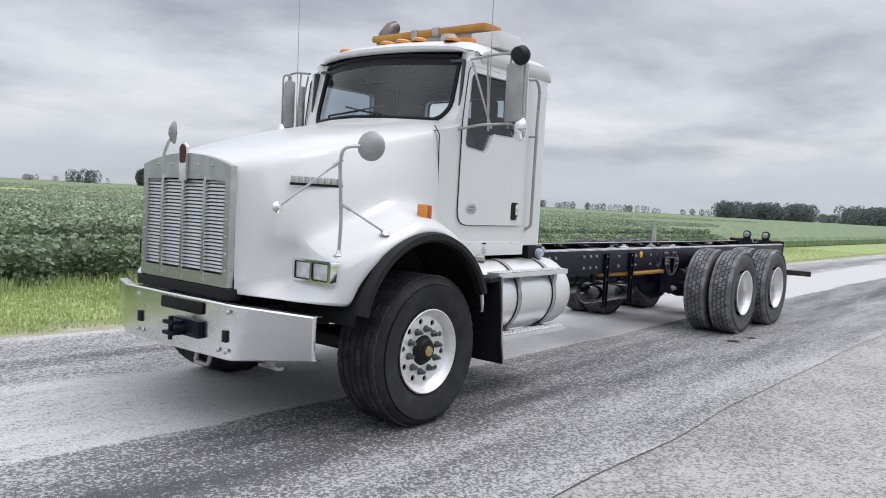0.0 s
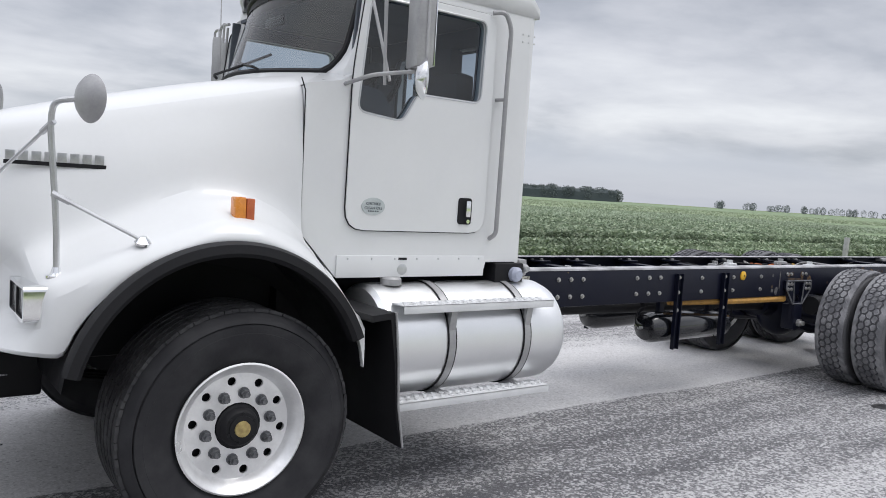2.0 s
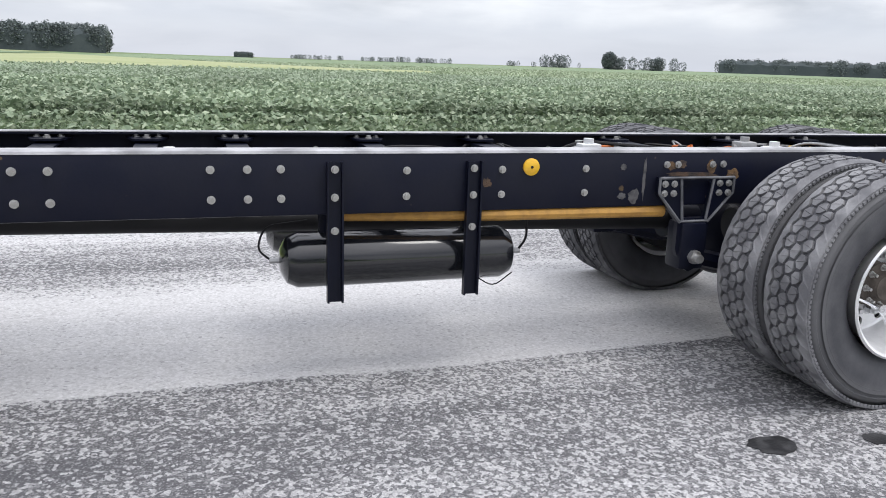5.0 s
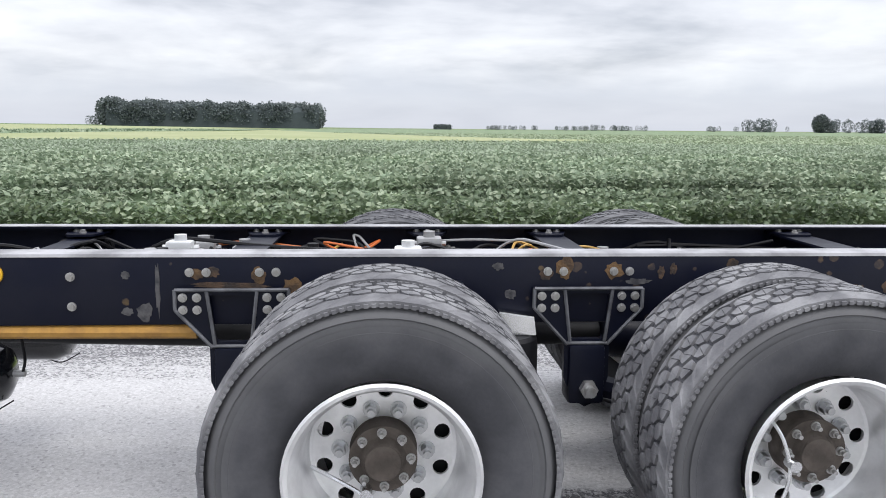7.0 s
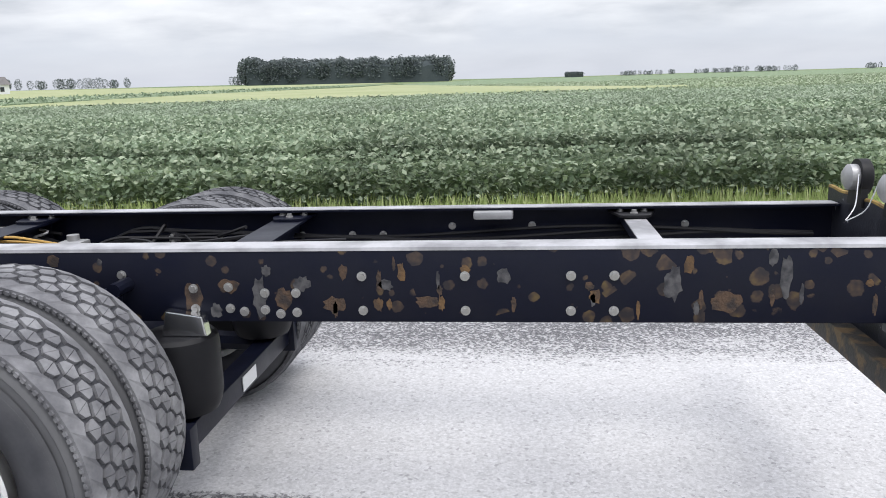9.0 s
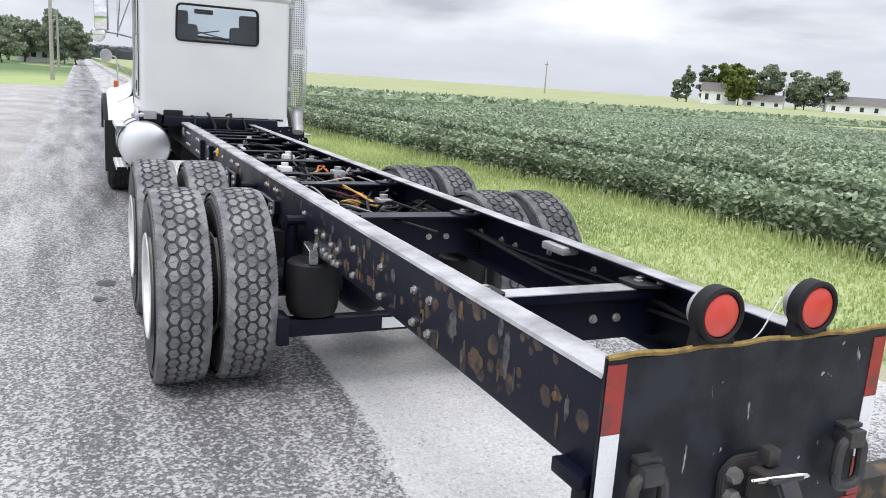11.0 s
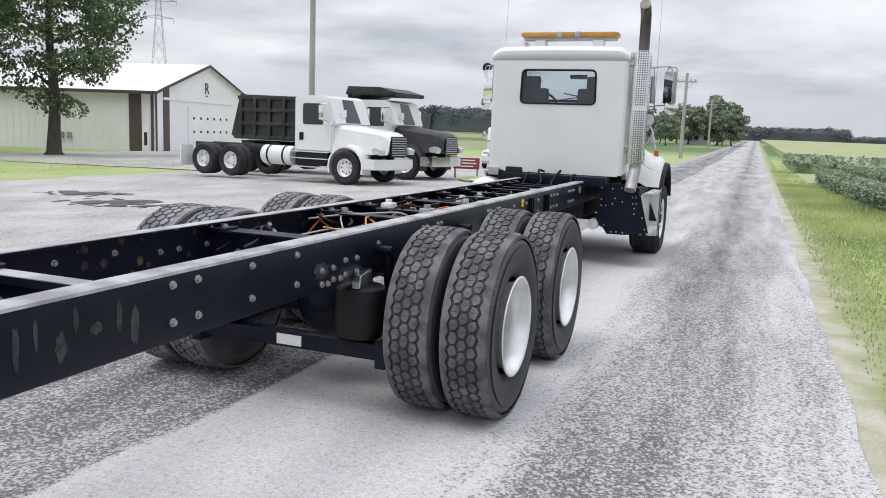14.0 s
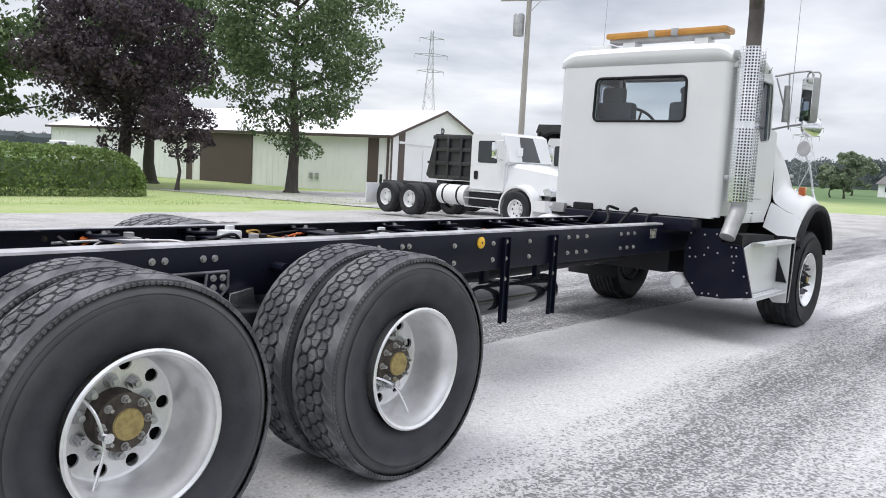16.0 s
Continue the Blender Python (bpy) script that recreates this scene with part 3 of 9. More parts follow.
FW = bm_new()   # steering wheel: disc near the outer face
spin(FW, [(0.272, 0.17), (0.262, 0.12), (0.262, -0.02), (0.258, -0.05), (0.266, -0.13), (0.274, -0.155), (0.292, -0.172), (0.296, -0.180), (0.288, -0.184), (0.274, -0.172),
          (0.258, -0.158), (0.246, -0.135), (0.238, -0.123), (0.232, -0.123)], 64)
holed_disc(FW, 0.105, 0.234, -0.123, 10, 0.020, 0.205)
for v in FW.verts:
    v.co.x, v.co.z = v.co.x * 0.955, v.co.z * 0.955
front_rim = mesh_of(FW, "rim")
RW = bm_new()   # dual wheel: deep dish
spin(RW, [(0.292, -0.135), (0.297, -0.140), (0.288, -0.146), (0.276, -0.138), (0.268, -0.112), (0.256, -0.095), (0.250, -0.03), (0.243, 0.072), (0.236, 0.088), (0.226, 0.092)], 64)
holed_disc(RW, 0.100, 0.228, 0.092, 10, 0.026, 0.196)
for v in RW.verts:
    v.co.x, v.co.z = v.co.x * 0.955, v.co.z * 0.955
rear_rim = mesh_of(RW, "rim")
IR = bm_new()
spin(IR, [(0.292, -0.125), (0.297, -0.130), (0.286, -0.132), (0.262, -0.11), (0.256, 0.0), (0.268, 0.11), (0.292, 0.13)], 48)
for v in IR.verts:
    v.co.x, v.co.z = v.co.x * 0.955, v.co.z * 0.955
inner_rim = mesh_of(IR, "rim")
def one_nut(r, h, cap=True):
    bm = rod(bm_new(), (0, 0, 0), (0, -h, 0), r, 6)
    rod(bm, (0, 0.002, 0), (0, -0.006, 0), r * 1.35, 12)
    if cap:
        rod(bm, (0, -h, 0), (0, -h - 0.016, 0), r * 0.62, 8)
    return mesh_of(bm, "nut", False)


dark_nut = one_nut(0.0185, 0.032)
lug_nut, flange_bolt = one_nut(0.0195, 0.032), one_nut(0.011, 0.018)


def ring_of(name, me, mat_, parent, count, rc, y, off=0.5):
    for k in range(count):
        a = (k + off) * math.tau / count
        part(name, me, mat_, parent, m=pose(rc * math.cos(a), y, rc * math.sin(a), 0, 0, 0))
FH = bm_new()
spin(FH, [(0.106, -0.082), (0.106, -0.096), (0.094, -0.102), (0.086, -0.122), (0.076, -0.130), (0.062, -0.131), (0.060, -0.138), (0.028, -0.140), (0.026, -0.144), (0.0, -0.145)], 32)
nuts(FH, 6, 0.068, -0.128, -0.137, 0.008, cap=False)
front_hub = mesh_of(FH, "hub")
front_drum = mesh_of(rod(bm_new(), (0, -0.085, 0), (0, 0.12, 0), 0.225, 32), "brake_drum")
FC = spin(bm_new(), [(0.034, -0.138), (0.033, -0.148), (0.012, -0.151), (0.0, -0.151)], 24)
hub_cap = mesh_of(FC, "hub_cap")
RH = bm_new()
spin(RH, [(0.104, 0.098), (0.102, 0.08), (0.098, 0.05), (0.096, 0.035), (0.096, 0.026), (0.102, 0.025), (0.102, 0.010), (0.070, 0.008), (0.061, -0.004), (0.057, -0.016), (0.0, -0.020)], 40)
rear_hub = mesh_of(RH, "axle_hub")
VS = tube(bm_new(), bent([(-0.19, 0.03, -0.10), (-0.12, -0.03, -0.085), (0.0, -0.05, -0.10), (0.11, -0.06, -0.20)], 0.06), 0.006, 6)
rod(VS, (-0.02, -0.02, -0.09), (-0.02, -0.065, -0.09), 0.018, 10)
valve_hose = mesh_of(VS, "valve_hose")
BRASS = material("yellowed_hub_grease", (0.42, 0.33, 0.13), 0.7, 0.1, (0.25, 0.18, 0.08), 0.7, 40, 120, bump=0.2)


def wheel(name, x, side, z, kind, label, turn=0.0):
    """side -1: driver's side. The wheel's Empty sits at its hub."""
    w = new(name)
    w.parent = truck
    y = {"front": 0.985 if side < 0 else 1.02, "outer": 1.075, "inner": 0.755}[kind]
    w.matrix_basis = pose(x, side * y, z, 0, 0, 180 if side > 0 else 0) @ pose(0, 0, 0, 0, turn, 0)
    tagged(w, label)
    if kind == "front":
        part("tyre", front_tyre, RUBBER, w)
        part("tread", front_tread, FTREAD, w)
        part("rim", front_rim, WHEELW, w)
        ring_of("lug_nut", dark_nut, NUTM, w, 10, 0.1425, -0.123)
        part("brake_drum", front_drum, SATIN, w)
        part("hub", front_hub, SATIN, w, m=pose(0, -0.035, 0) @ Matrix.Diagonal((0.9, 1, 0.9, 1)))
        part("hub_cap", hub_cap, BRASS, w, m=pose(0, -0.035, 0))
    else:
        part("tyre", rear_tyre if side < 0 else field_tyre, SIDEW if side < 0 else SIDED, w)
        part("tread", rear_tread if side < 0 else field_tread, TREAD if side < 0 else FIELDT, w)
        part("rim", rear_rim if kind == "outer" else inner_rim, WHEELW, w)
        if kind == "outer":
            ring_of("lug_nut", lug_nut, STEEL, w, 10, 0.133, 0.090)
            part("hub", rear_hub, RUST, w, "rusted axle hub")
            ring_of("flange_bolt", flange_bolt, ZINC, w, 8, 0.083, 0.011)
            part("valve_hose", valve_hose, ALU, w, "braided metal valve hose")
            part("hub_cap", hub_plate if side < 0 else greased_plate, RUST if side < 0 else BRASS, w, "" if side < 0 else "ochre greased hub cap")
    return w


hub_plate = mesh_of(spin(bm_new(), [(0.056, -0.016), (0.053, -0.023), (0.0, -0.024)], 24), "hub_cap")
greased_plate = hub_plate.copy()
for s in (-1, 1):
    wheel("front_wheel", 0.042, s, R_F - 0.033, "front", "wide steering wheel with a bright ten-hole disc", 8)
    for k, x in enumerate((AX1 + 0.02 * s, AX2 + 0.02 * s)):
        wheel("rear_wheel", x, s, R_R, "outer", "outer dual wheel with a deep bright dish", 20 + 47 * k)
        wheel("inner_wheel", x, s, R_R, "inner", "inner dual wheel with a lugged tyre", 11 + 31 * k)


# frame rails
def rail_material():
    """Black frame paint that rusts and flakes in patches towards the tail."""
    mt = material("worn_rail_paint", (0.006, 0.0075, 0.019), 0.40, 0, (0.012, 0.013, 0.022), 0.5, 5, 60, bump=0.04, spec=0.22)
    nt = mt.node_tree
    N, K = nt.nodes.new, nt.links.new
    b = nt.nodes["Principled BSDF"]
    was = b.inputs["Base Color"].links[0].from_socket
    tc, sep = N("ShaderNodeTexCoord"), N("ShaderNodeSeparateXYZ")
    K(tc.outputs["Object"], sep.inputs[0])
    mr = N("ShaderNodeMapRange")
    mr.inputs[1].default_value, mr.inputs[2].default_value, mr.inputs[3].default_value, mr.inputs[4].default_value = 4.6, 10.2, -0.22, 0.22
    K(sep.outputs[0], mr.inputs[0])
    n, v, vs_, rad, ad, th, wob = (N("ShaderNode" + k) for k in ("TexNoise", "TexVoronoi", "SeparateColor", "Math", "Math", "MapRange", "Math"))
    n.inputs["Scale"].default_value, n.inputs["Detail"].default_value = 42, 4
    K(tc.outputs["Object"], n.inputs["Vector"])
    v.inputs["Scale"].default_value, v.inputs["Randomness"].default_value = 17.0, 1.0
    K(tc.outputs["Object"], v.inputs["Vector"])
    K(v.outputs["Color"], vs_.inputs[0])
    rad.operation, rad.inputs[1].default_value, rad.inputs[2].default_value = "MULTIPLY_ADD", 0.72, -0.30      # most spots are small, some cells have none
    K(vs_.outputs[0], rad.inputs[0])
    K(rad.outputs[0], ad.inputs[0])
    K(mr.outputs[0], ad.inputs[1])
    wob.operation, wob.inputs[1].default_value = "MULTIPLY_ADD", 0.34
    K(n.outputs["Fac"], wob.inputs[0])
    K(v.outputs["Distance"], wob.inputs[2])
    df = N("ShaderNodeMath")
    df.operation = "SUBTRACT"
    K(ad.outputs[0], df.inputs[0])
    K(wob.outputs[0], df.inputs[1])
    th.inputs[1].default_value, th.inputs[2].default_value, th.inputs[4].default_value = -0.17, -0.12, 0.6
    K(df.outputs[0], th.inputs[0])
    c = N("ShaderNodeTexNoise")
    c.inputs["Scale"].default_value = 23
    K(tc.outputs["Object"], c.inputs["Vector"])
    ramp = N("ShaderNodeValToRGB")
    e = ramp.color_ramp.elements
    e[0].position, e[0].color = 0.36, (0.055, 0.048, 0.046, 1)
    e[1].position, e[1].color = 0.74, (0.24, 0.17, 0.07, 1)
    e.new(0.54).color = (0.115, 0.080, 0.058, 1)
    K(c.outputs["Fac"], ramp.inputs[0])
    mix = N("ShaderNodeMix")
    mix.data_type = "RGBA"
    K(th.outputs[0], mix.inputs[0])
    K(was, mix.inputs[6])
    K(ramp.outputs[0], mix.inputs[7])
    K(mix.outputs[2], b.inputs["Base Color"])
    return mt


RAILP = rail_material()
# Worn grey, with the sky light caught on the flange put into the colour
RAILTOP = material("worn_sheen_rail_top", (0.46, 0.46, 0.48), 0.5, 0.1, (0.22, 0.22, 0.23), 0.9, 5, 60, bump=0.06)
rails = {}
for s in (-1, 1):
    bm = bm_new()
    w0, w1, f = RAIL, RAIL - 0.009, RAIL - 0.09
    out = [(w0, RZ0 + 0.012), (w0 - 0.004, RZ0 + 0.003), (w0 - 0.014, RZ0), (f, RZ0), (f, RZ0 + 0.009), (w1, RZ0 + 0.009), (w1, RZ1 - 0.009), (f, RZ1 - 0.009), (f, RZ1),
           (w0 - 0.014, RZ1), (w0 - 0.004, RZ1 - 0.003), (w0, RZ1 - 0.012)]
    prism(bm, [(s * y, z) for y, z in out], 0.75, REAR, "yz")
    rails[s] = part("frame_rail", bm, RAILP if s < 0 else BLACK, truck, "black steel channel rail, rust-spotted towards the tail" if s < 0 else "clean black steel channel rail")
    # the pale colour wraps the rounded edge as a painted highlight
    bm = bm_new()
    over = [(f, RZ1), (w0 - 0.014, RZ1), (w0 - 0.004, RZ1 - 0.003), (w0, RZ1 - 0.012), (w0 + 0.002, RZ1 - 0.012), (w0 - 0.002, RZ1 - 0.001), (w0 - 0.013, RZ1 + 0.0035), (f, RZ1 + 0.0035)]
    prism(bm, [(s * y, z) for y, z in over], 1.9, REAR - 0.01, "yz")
    part("rail_wear_sheen_strip", bm, RAILTOP, rails[s], "grey worn top of the rail, sky sheen in its colour")

def plate(outline, holes, d0, d1, plane, bm=None):
    """A flat panel with openings, from d0 to d1 across its plane."""
    bm = bm or bm_new()
    def at(p, d):
        return {"xz": (p[0], d, p[1]), "yz": (d, p[0], p[1]), "xy": (p[0], p[1], d)}[plane]
    edges = []
    for loop in (outline, *holes):
        vs = [bm.verts.new(at(p, d0)) for p in loop]
        edges += [bm.edges.new((vs[k], vs[(k + 1) % len(vs)])) for k in range(len(vs))]
    got = bmesh.ops.triangle_fill(bm, use_beauty=True, use_dissolve=False, edges=edges)
    fs = [g for g in got["geom"] if isinstance(g, bmesh.types.BMFace)]
    ext = bmesh.ops.extrude_face_region(bm, geom=fs)
    move = [v for v in ext["geom"] if isinstance(v, bmesh.types.BMVert)]
    axis = {"xz": (0, d1 - d0, 0), "yz": (d1 - d0, 0, 0), "xy": (0, 0, d1 - d0)}[plane]
    bmesh.ops.translate(bm, vec=axis, verts=move)
    bmesh.ops.recalc_face_normals(bm, faces=bm.faces)
    return bm


def rounded(pts, r, n=4):
    """A closed outline with rounded corners."""
    out = []
    for k in range(len(pts)):
        a, b, c = Vector(pts[k - 1]), Vector(pts[k]), Vector(pts[(k + 1) % len(pts)])
        rr = r[k] if isinstance(r, (list, tuple)) else r
        u, v = a - b, c - b
        d = min(rr, 0.45 * u.length, 0.45 * v.length)
        p, q = b + u.normalized() * d, b + v.normalized() * d
        for j in range(n + 1):
            t = j / n
            o = (1 - t) ** 2 * p + 2 * t * (1 - t) * b + t * t * q
            out.append((o.x, o.y))
    return out


def glass_material(name, tint):
    mt = bpy.data.materials.new(name)
    mt.use_nodes = True
    nt = mt.node_tree
    nt.nodes.clear()
    N, K = nt.nodes.new, nt.links.new
    out, mix, tr, gl, fr = (N("ShaderNode" + k) for k in ("OutputMaterial", "MixShader", "BsdfTransparent", "BsdfGlossy", "LayerWeight"))
    tr.inputs[0].default_value = (*tint, 1)
    gl.inputs["Roughness"].default_value = 0.02
    pw, ad_ = N("ShaderNodeMath"), N("ShaderNodeMath")
    pw.operation, pw.inputs[1].default_value = "POWER", 5.0
    K(fr.outputs["Facing"], pw.inputs[0])
    ad_.operation, ad_.inputs[1].default_value, ad_.inputs[2].default_value = "MULTIPLY_ADD", 0.85, 0.075
    K(pw.outputs[0], ad_.inputs[0])
    K(ad_.outputs[0], mix.inputs[0])
    K(tr.outputs[0], mix.inputs[1])
    K(gl.outputs[0], mix.inputs[2])
    K(mix.outputs[0], out.inputs[0])
    return mt


GLASS = glass_material("tinted_cab_glass", (0.80, 0.85, 0.88))
SIDEGLASS = glass_material("dark_door_glass", (0.44, 0.50, 0.56))
AMBER = material("amber_lens", (0.72, 0.26, 0.03), 0.3, 0, (0.55, 0.17, 0.02), 0.5, 30, 200, bump=0.15, coat=0.5)
REDL = material("red_lens", (0.62, 0.05, 0.035), 0.35, 0, (0.70, 0.10, 0.07), 0.5, 9, 250, bump=0.12, coat=0.4)
GREY = material("grey_cab_trim", (0.075, 0.087, 0.105), 0.75, 0, (0.058, 0.067, 0.082), 0.5, 8, 90, bump=0.1)
GASKET = material("rubber_gasket", (0.006, 0.006, 0.008), 0.55, 0, (0.012, 0.012, 0.014), 0.4, 20, 120, spec=0.3)
GALV = material("bare_grey_steel", (0.42, 0.42, 0.425), 0.5, 0.5, (0.30, 0.30, 0.31), 0.6, 6, 90, bump=0.06)
MIRROR = material("mirror_glass", (0.93, 0.94, 0.95), 0.03, 1.0, (0.9, 0.9, 0.92), 0.3, 3, 30, fine_amount=0.0, rvar=0.01)


# hood and fenders: sections across the truck, from the grille to the cowl
H_TOP = ((-1.03, 1.635), (-1.0, 1.655), (-0.8, 1.73), (-0.5, 1.82), (0.0, 1.95), (0.40, 2.035))
H_SHY = ((-1.03, 0.44), (-1.0, 0.47), (-0.9, 0.56), (-0.7, 0.64), (-0.3, 0.715), (0.1, 0.775), (0.40, 0.815))
H_SHZ = ((-1.03, 1.58), (-1.0, 1.59), (-0.8, 1.655), (-0.5, 1.735), (0.0, 1.86), (0.40, 1.955))
H_JY = ((-1.03, 0.485), (-1.0, 0.535), (-0.96, 0.60), (-0.9, 0.68), (-0.7, 0.775), (-0.3, 0.835), (0.1, 0.865), (0.40, 0.872), (0.65, 0.872))
H_JZ = ((-1.03, 0.93), (-0.9, 1.05), (-0.66, 1.15), (-0.34, 1.29), (-0.1, 1.385), (0.1, 1.385), (0.3, 1.30), (0.45, 1.16), (0.58, 0.98), (0.65, 0.90))
H_OY = ((-1.03, 0.50), (-1.0, 0.58), (-0.96, 0.72), (-0.9, 0.89), (-0.8, 1.035), (-0.7, 1.10), (-0.5, 1.165), (-0.2, 1.19), (0.3, 1.19), (0.65, 1.18))
H_OZ = ((-1.03, 0.90), (-0.9, 1.0), (-0.66, 1.095), (-0.34, 1.245), (-0.1, 1.335), (0.1, 1.33), (0.3, 1.235), (0.45, 1.09), (0.58, 0.92), (0.65, 0.87))


def arch(x):
    """The lower edge of the fender round the wheel."""
    r, xc, zc = 0.640, -0.035, 0.605
    return zc + math.sqrt(max(0.0, r * r - (x - xc) ** 2)) if -0.62 < x else lerp(((-1.03, 0.83), (-0.66, 0.80), (-0.62, 0.80)), x)


def hood_section(x, fender_only=False):
    zt, ys, zs, yj, zj, yo, zo = (lerp(t, x) for t in (H_TOP, H_SHY, H_SHZ, H_JY, H_JZ, H_OY, H_OZ))
    zl = arch(x)
    zl = min(zl, zo - 0.05)
    pts = []
    if not fender_only:
        pts += [(0, zt), (ys * 0.45, zt - 0.004), (ys * 0.75, zt - 0.016), (ys * 0.92, zs + 0.035), (ys, zs), (ys + 0.02, zs - 0.05)]
        for k in range(1, 6):
            t = k / 5
            pts.append((ys + 0.02 + (yj - ys - 0.02) * t + 0.012 * math.sin(math.pi * t), zs - 0.05 + (zj + 0.13 - zs + 0.05) * t))
    else:
        pts += [(yj, zj + 0.05)]
    w = yo - yj
    if not fender_only:
        pts += [(yj + 0.05 * w, zj + 0.065)]
    pts += [(yj + 0.2 * w, zj + 0.020), (yj + 0.5 * w, zj - 0.012 + (zo - zj) * 0.3), (yj + 0.8 * w, zo + 0.005), (yo - 0.04 * min(1, w / 0.2), zo - 0.014), (yo - 0.008, zo - 0.045)]
    pts += [(yo, (zo - 0.045) * 0.5 + zl * 0.5), (yo, zl), (yo - 0.03, zl)]
    return pts


HX = [-1.03, -1.015, -1.0, -0.98, -0.96, -0.93, -0.9, -0.86, -0.8, -0.74, -0.68, -0.64, -0.618, -0.6, -0.56, -0.5, -0.42, -0.34, -0.26, -0.18, -0.1, -0.02, 0.06, 0.14, 0.22, 0.3, 0.36, 0.40]


def soften(ob, levels=1):
    md = ob.modifiers.new("subdivision", "SUBSURF")
    md.levels = md.render_levels = levels
    return ob


bm = bm_new()
rows = []
for x in HX:
    half = hood_section(x)
    rows.append([(x, -y, z) for y, z in half[::-1]] + [(x, y, z) for y, z in half[1:]])
grid_mesh(bm, rows)
for v in bm.verts:      # flat pockets for the headlights
    ya, za = abs(v.co.y), v.co.z
    flat = -0.735 + 0.06 * (ya - 0.73)
    if v.co.x < flat:
        w = max(0.0, min(1.0, (ya - 0.60) / 0.13)) * max(0.0, min(1.0, (za - 0.80) / 0.12)) * max(0.0, min(1.0, (1.20 - za) / 0.08))
        v.co.x += (flat - v.co.x) * w * w * (3 - 2 * w)
bmesh.ops.recalc_face_normals(bm, faces=bm.faces)
for f in bm.faces:
    f.smooth = True
hood = part("hood", bm, WHITE, truck, "white sloped hood with moulded fenders")
soften(hood)
for s in (-1, 1):
    bm = bm_new()
    grid_mesh(bm, [[(x, s * y, z) for y, z in hood_section(x, True)] for x in (0.402, 0.44, 0.48, 0.52, 0.55, 0.58, 0.6)], flip=s > 0)
    tail = part("fender_tail", bm, WHITE, truck)
    # black rubber lip round the wheel opening
    bm = bm_new()
    rows = []
    for k in range(41):
        a = radians(166 - k * 3.62)
        c, sn = math.cos(a), math.sin(a)
        p = lambda r, y: (-0.035 + r * c, s * y, 0.605 + r * sn)
        rows.append([p(0.645, 1.165), p(0.652, 1.205), p(0.640, 1.238), p(0.605, 1.242), p(0.588, 1.225), p(0.588, 1.17), p(0.645, 1.165)])
    grid_mesh(bm, rows, flip=s > 0)
    part("fender_lip", bm, SATIN, truck, "black rubber fender flare")
    # inner wheel well
    bm = bm_new()
    rows = []
    for k in range(25):
        a = radians(173 - k * 6.9)
        c, sn = math.cos(a), math.sin(a)
        rows.append([(-0.035 + 0.63 * c, s * y, 0.61 + 0.63 * sn) for y in (1.17, 0.95, 0.7)] + [(-0.035 + 0.63 * c, s * 0.66, max(0.75, 0.61 + 0.5 * sn))])
    grid_mesh(bm, rows)
    part("wheel_well", bm, GASKET, truck)
    # mud flap
    bm = bm_new()
    prism(bm, [(0.60, 0.93), (0.72, 0.94), (0.755, 0.7), (0.765, 0.5), (0.80, 0.30), (0.795, 0.295), (0.757, 0.45), (0.735, 0.7), (0.70, 0.91), (0.60, 0.90)], s * 0.62, s * 1.235, "xz")
    part("mud_flap", bm, SATIN, truck, "black rubber mud flap")
    bm = bm_new()
    tube(bm, [(0.725, s * 1.238, 0.94), (0.752, s * 1.24, 0.7), (0.765, s * 1.24, 0.5), (0.80, s * 1.242, 0.30)], 0.006, 6)
    part("flap_edge", bm, GALV, truck)

# grille
g0, gt, gw = 0.865, 1.60, 0.485
bm = bm_new()
top = [(y, gt + 0.075 * (1 - (y / gw) ** 2)) for y in span(gw, -gw, 12)]
outer = [(-gw, g0), (gw, g0)] + top
inner = [(-gw + 0.055, g0 + 0.075), (gw - 0.055, g0 + 0.075), (gw - 0.055, gt - 0.095), (0.2, gt - 0.085), (-0.2, gt - 0.085), (-gw + 0.055, gt - 0.095)]
plate(outer, [inner], -1.075, -1.03, "yz", bm)
grille = part("grille_surround", bm, STEEL, truck, "bright metal grille surround")
bm = bm_new()
box(bm, -1.035, -1.03, -gw + 0.03, gw - 0.03, g0 + 0.05, gt - 0.06)
part("grille_back", bm, GASKET, grille)
slat = bm_new()
box(slat, -0.012, 0.008, -(gw - 0.05), gw - 0.05, -0.0078, 0.0078, m=pose(0, 0, 0, 0, 28, 0))
slat = mesh_of(slat, "slat", False)
z = g0 + 0.09
while z < gt - 0.10:
    part("slat", slat, STEEL, grille, m=pose(-1.052, 0, z))
    z += 0.0225
bar = bm_new()
prism(bar, [(-0.016, g0 + 0.02), (0.016, g0 + 0.02), (0.016, gt - 0.115), (0, gt - 0.06), (-0.016, gt - 0.115)], -1.088, -1.062, "yz", 0.003)
bar = mesh_of(bar, "grille_bar")
for y in (-0.235, 0, 0.235):
    part("grille_bar", bar, ALU, grille, m=pose(0, y, 0))
riv = mesh_of(spin(bm_new(), [(0.009, 0), (0.008, -0.004), (0.004, -0.007), (0, -0.0075)], 10, "x"), "rivet")
for y in (-0.46, 0.46):
    for z in span(g0 + 0.1, gt - 0.12, 5):
        part("rivet", riv, STEEL, grille, m=pose(-1.076, y, z))
for y in (-0.3, -0.15, 0.15, 0.3):
    part("rivet", riv, STEEL, grille, m=pose(-1.076, y, gt - 0.0))
bm = bm_new()
prism(bm, rounded([(-0.035, 1.50), (0.035, 1.50), (0.04, 1.60), (0.045, 1.72), (0, 1.75), (-0.045, 1.72), (-0.04, 1.60)], 0.02), -1.094, -1.076, "yz", 0.003)
part("emblem", bm, CHROME, grille)
bm = bm_new()
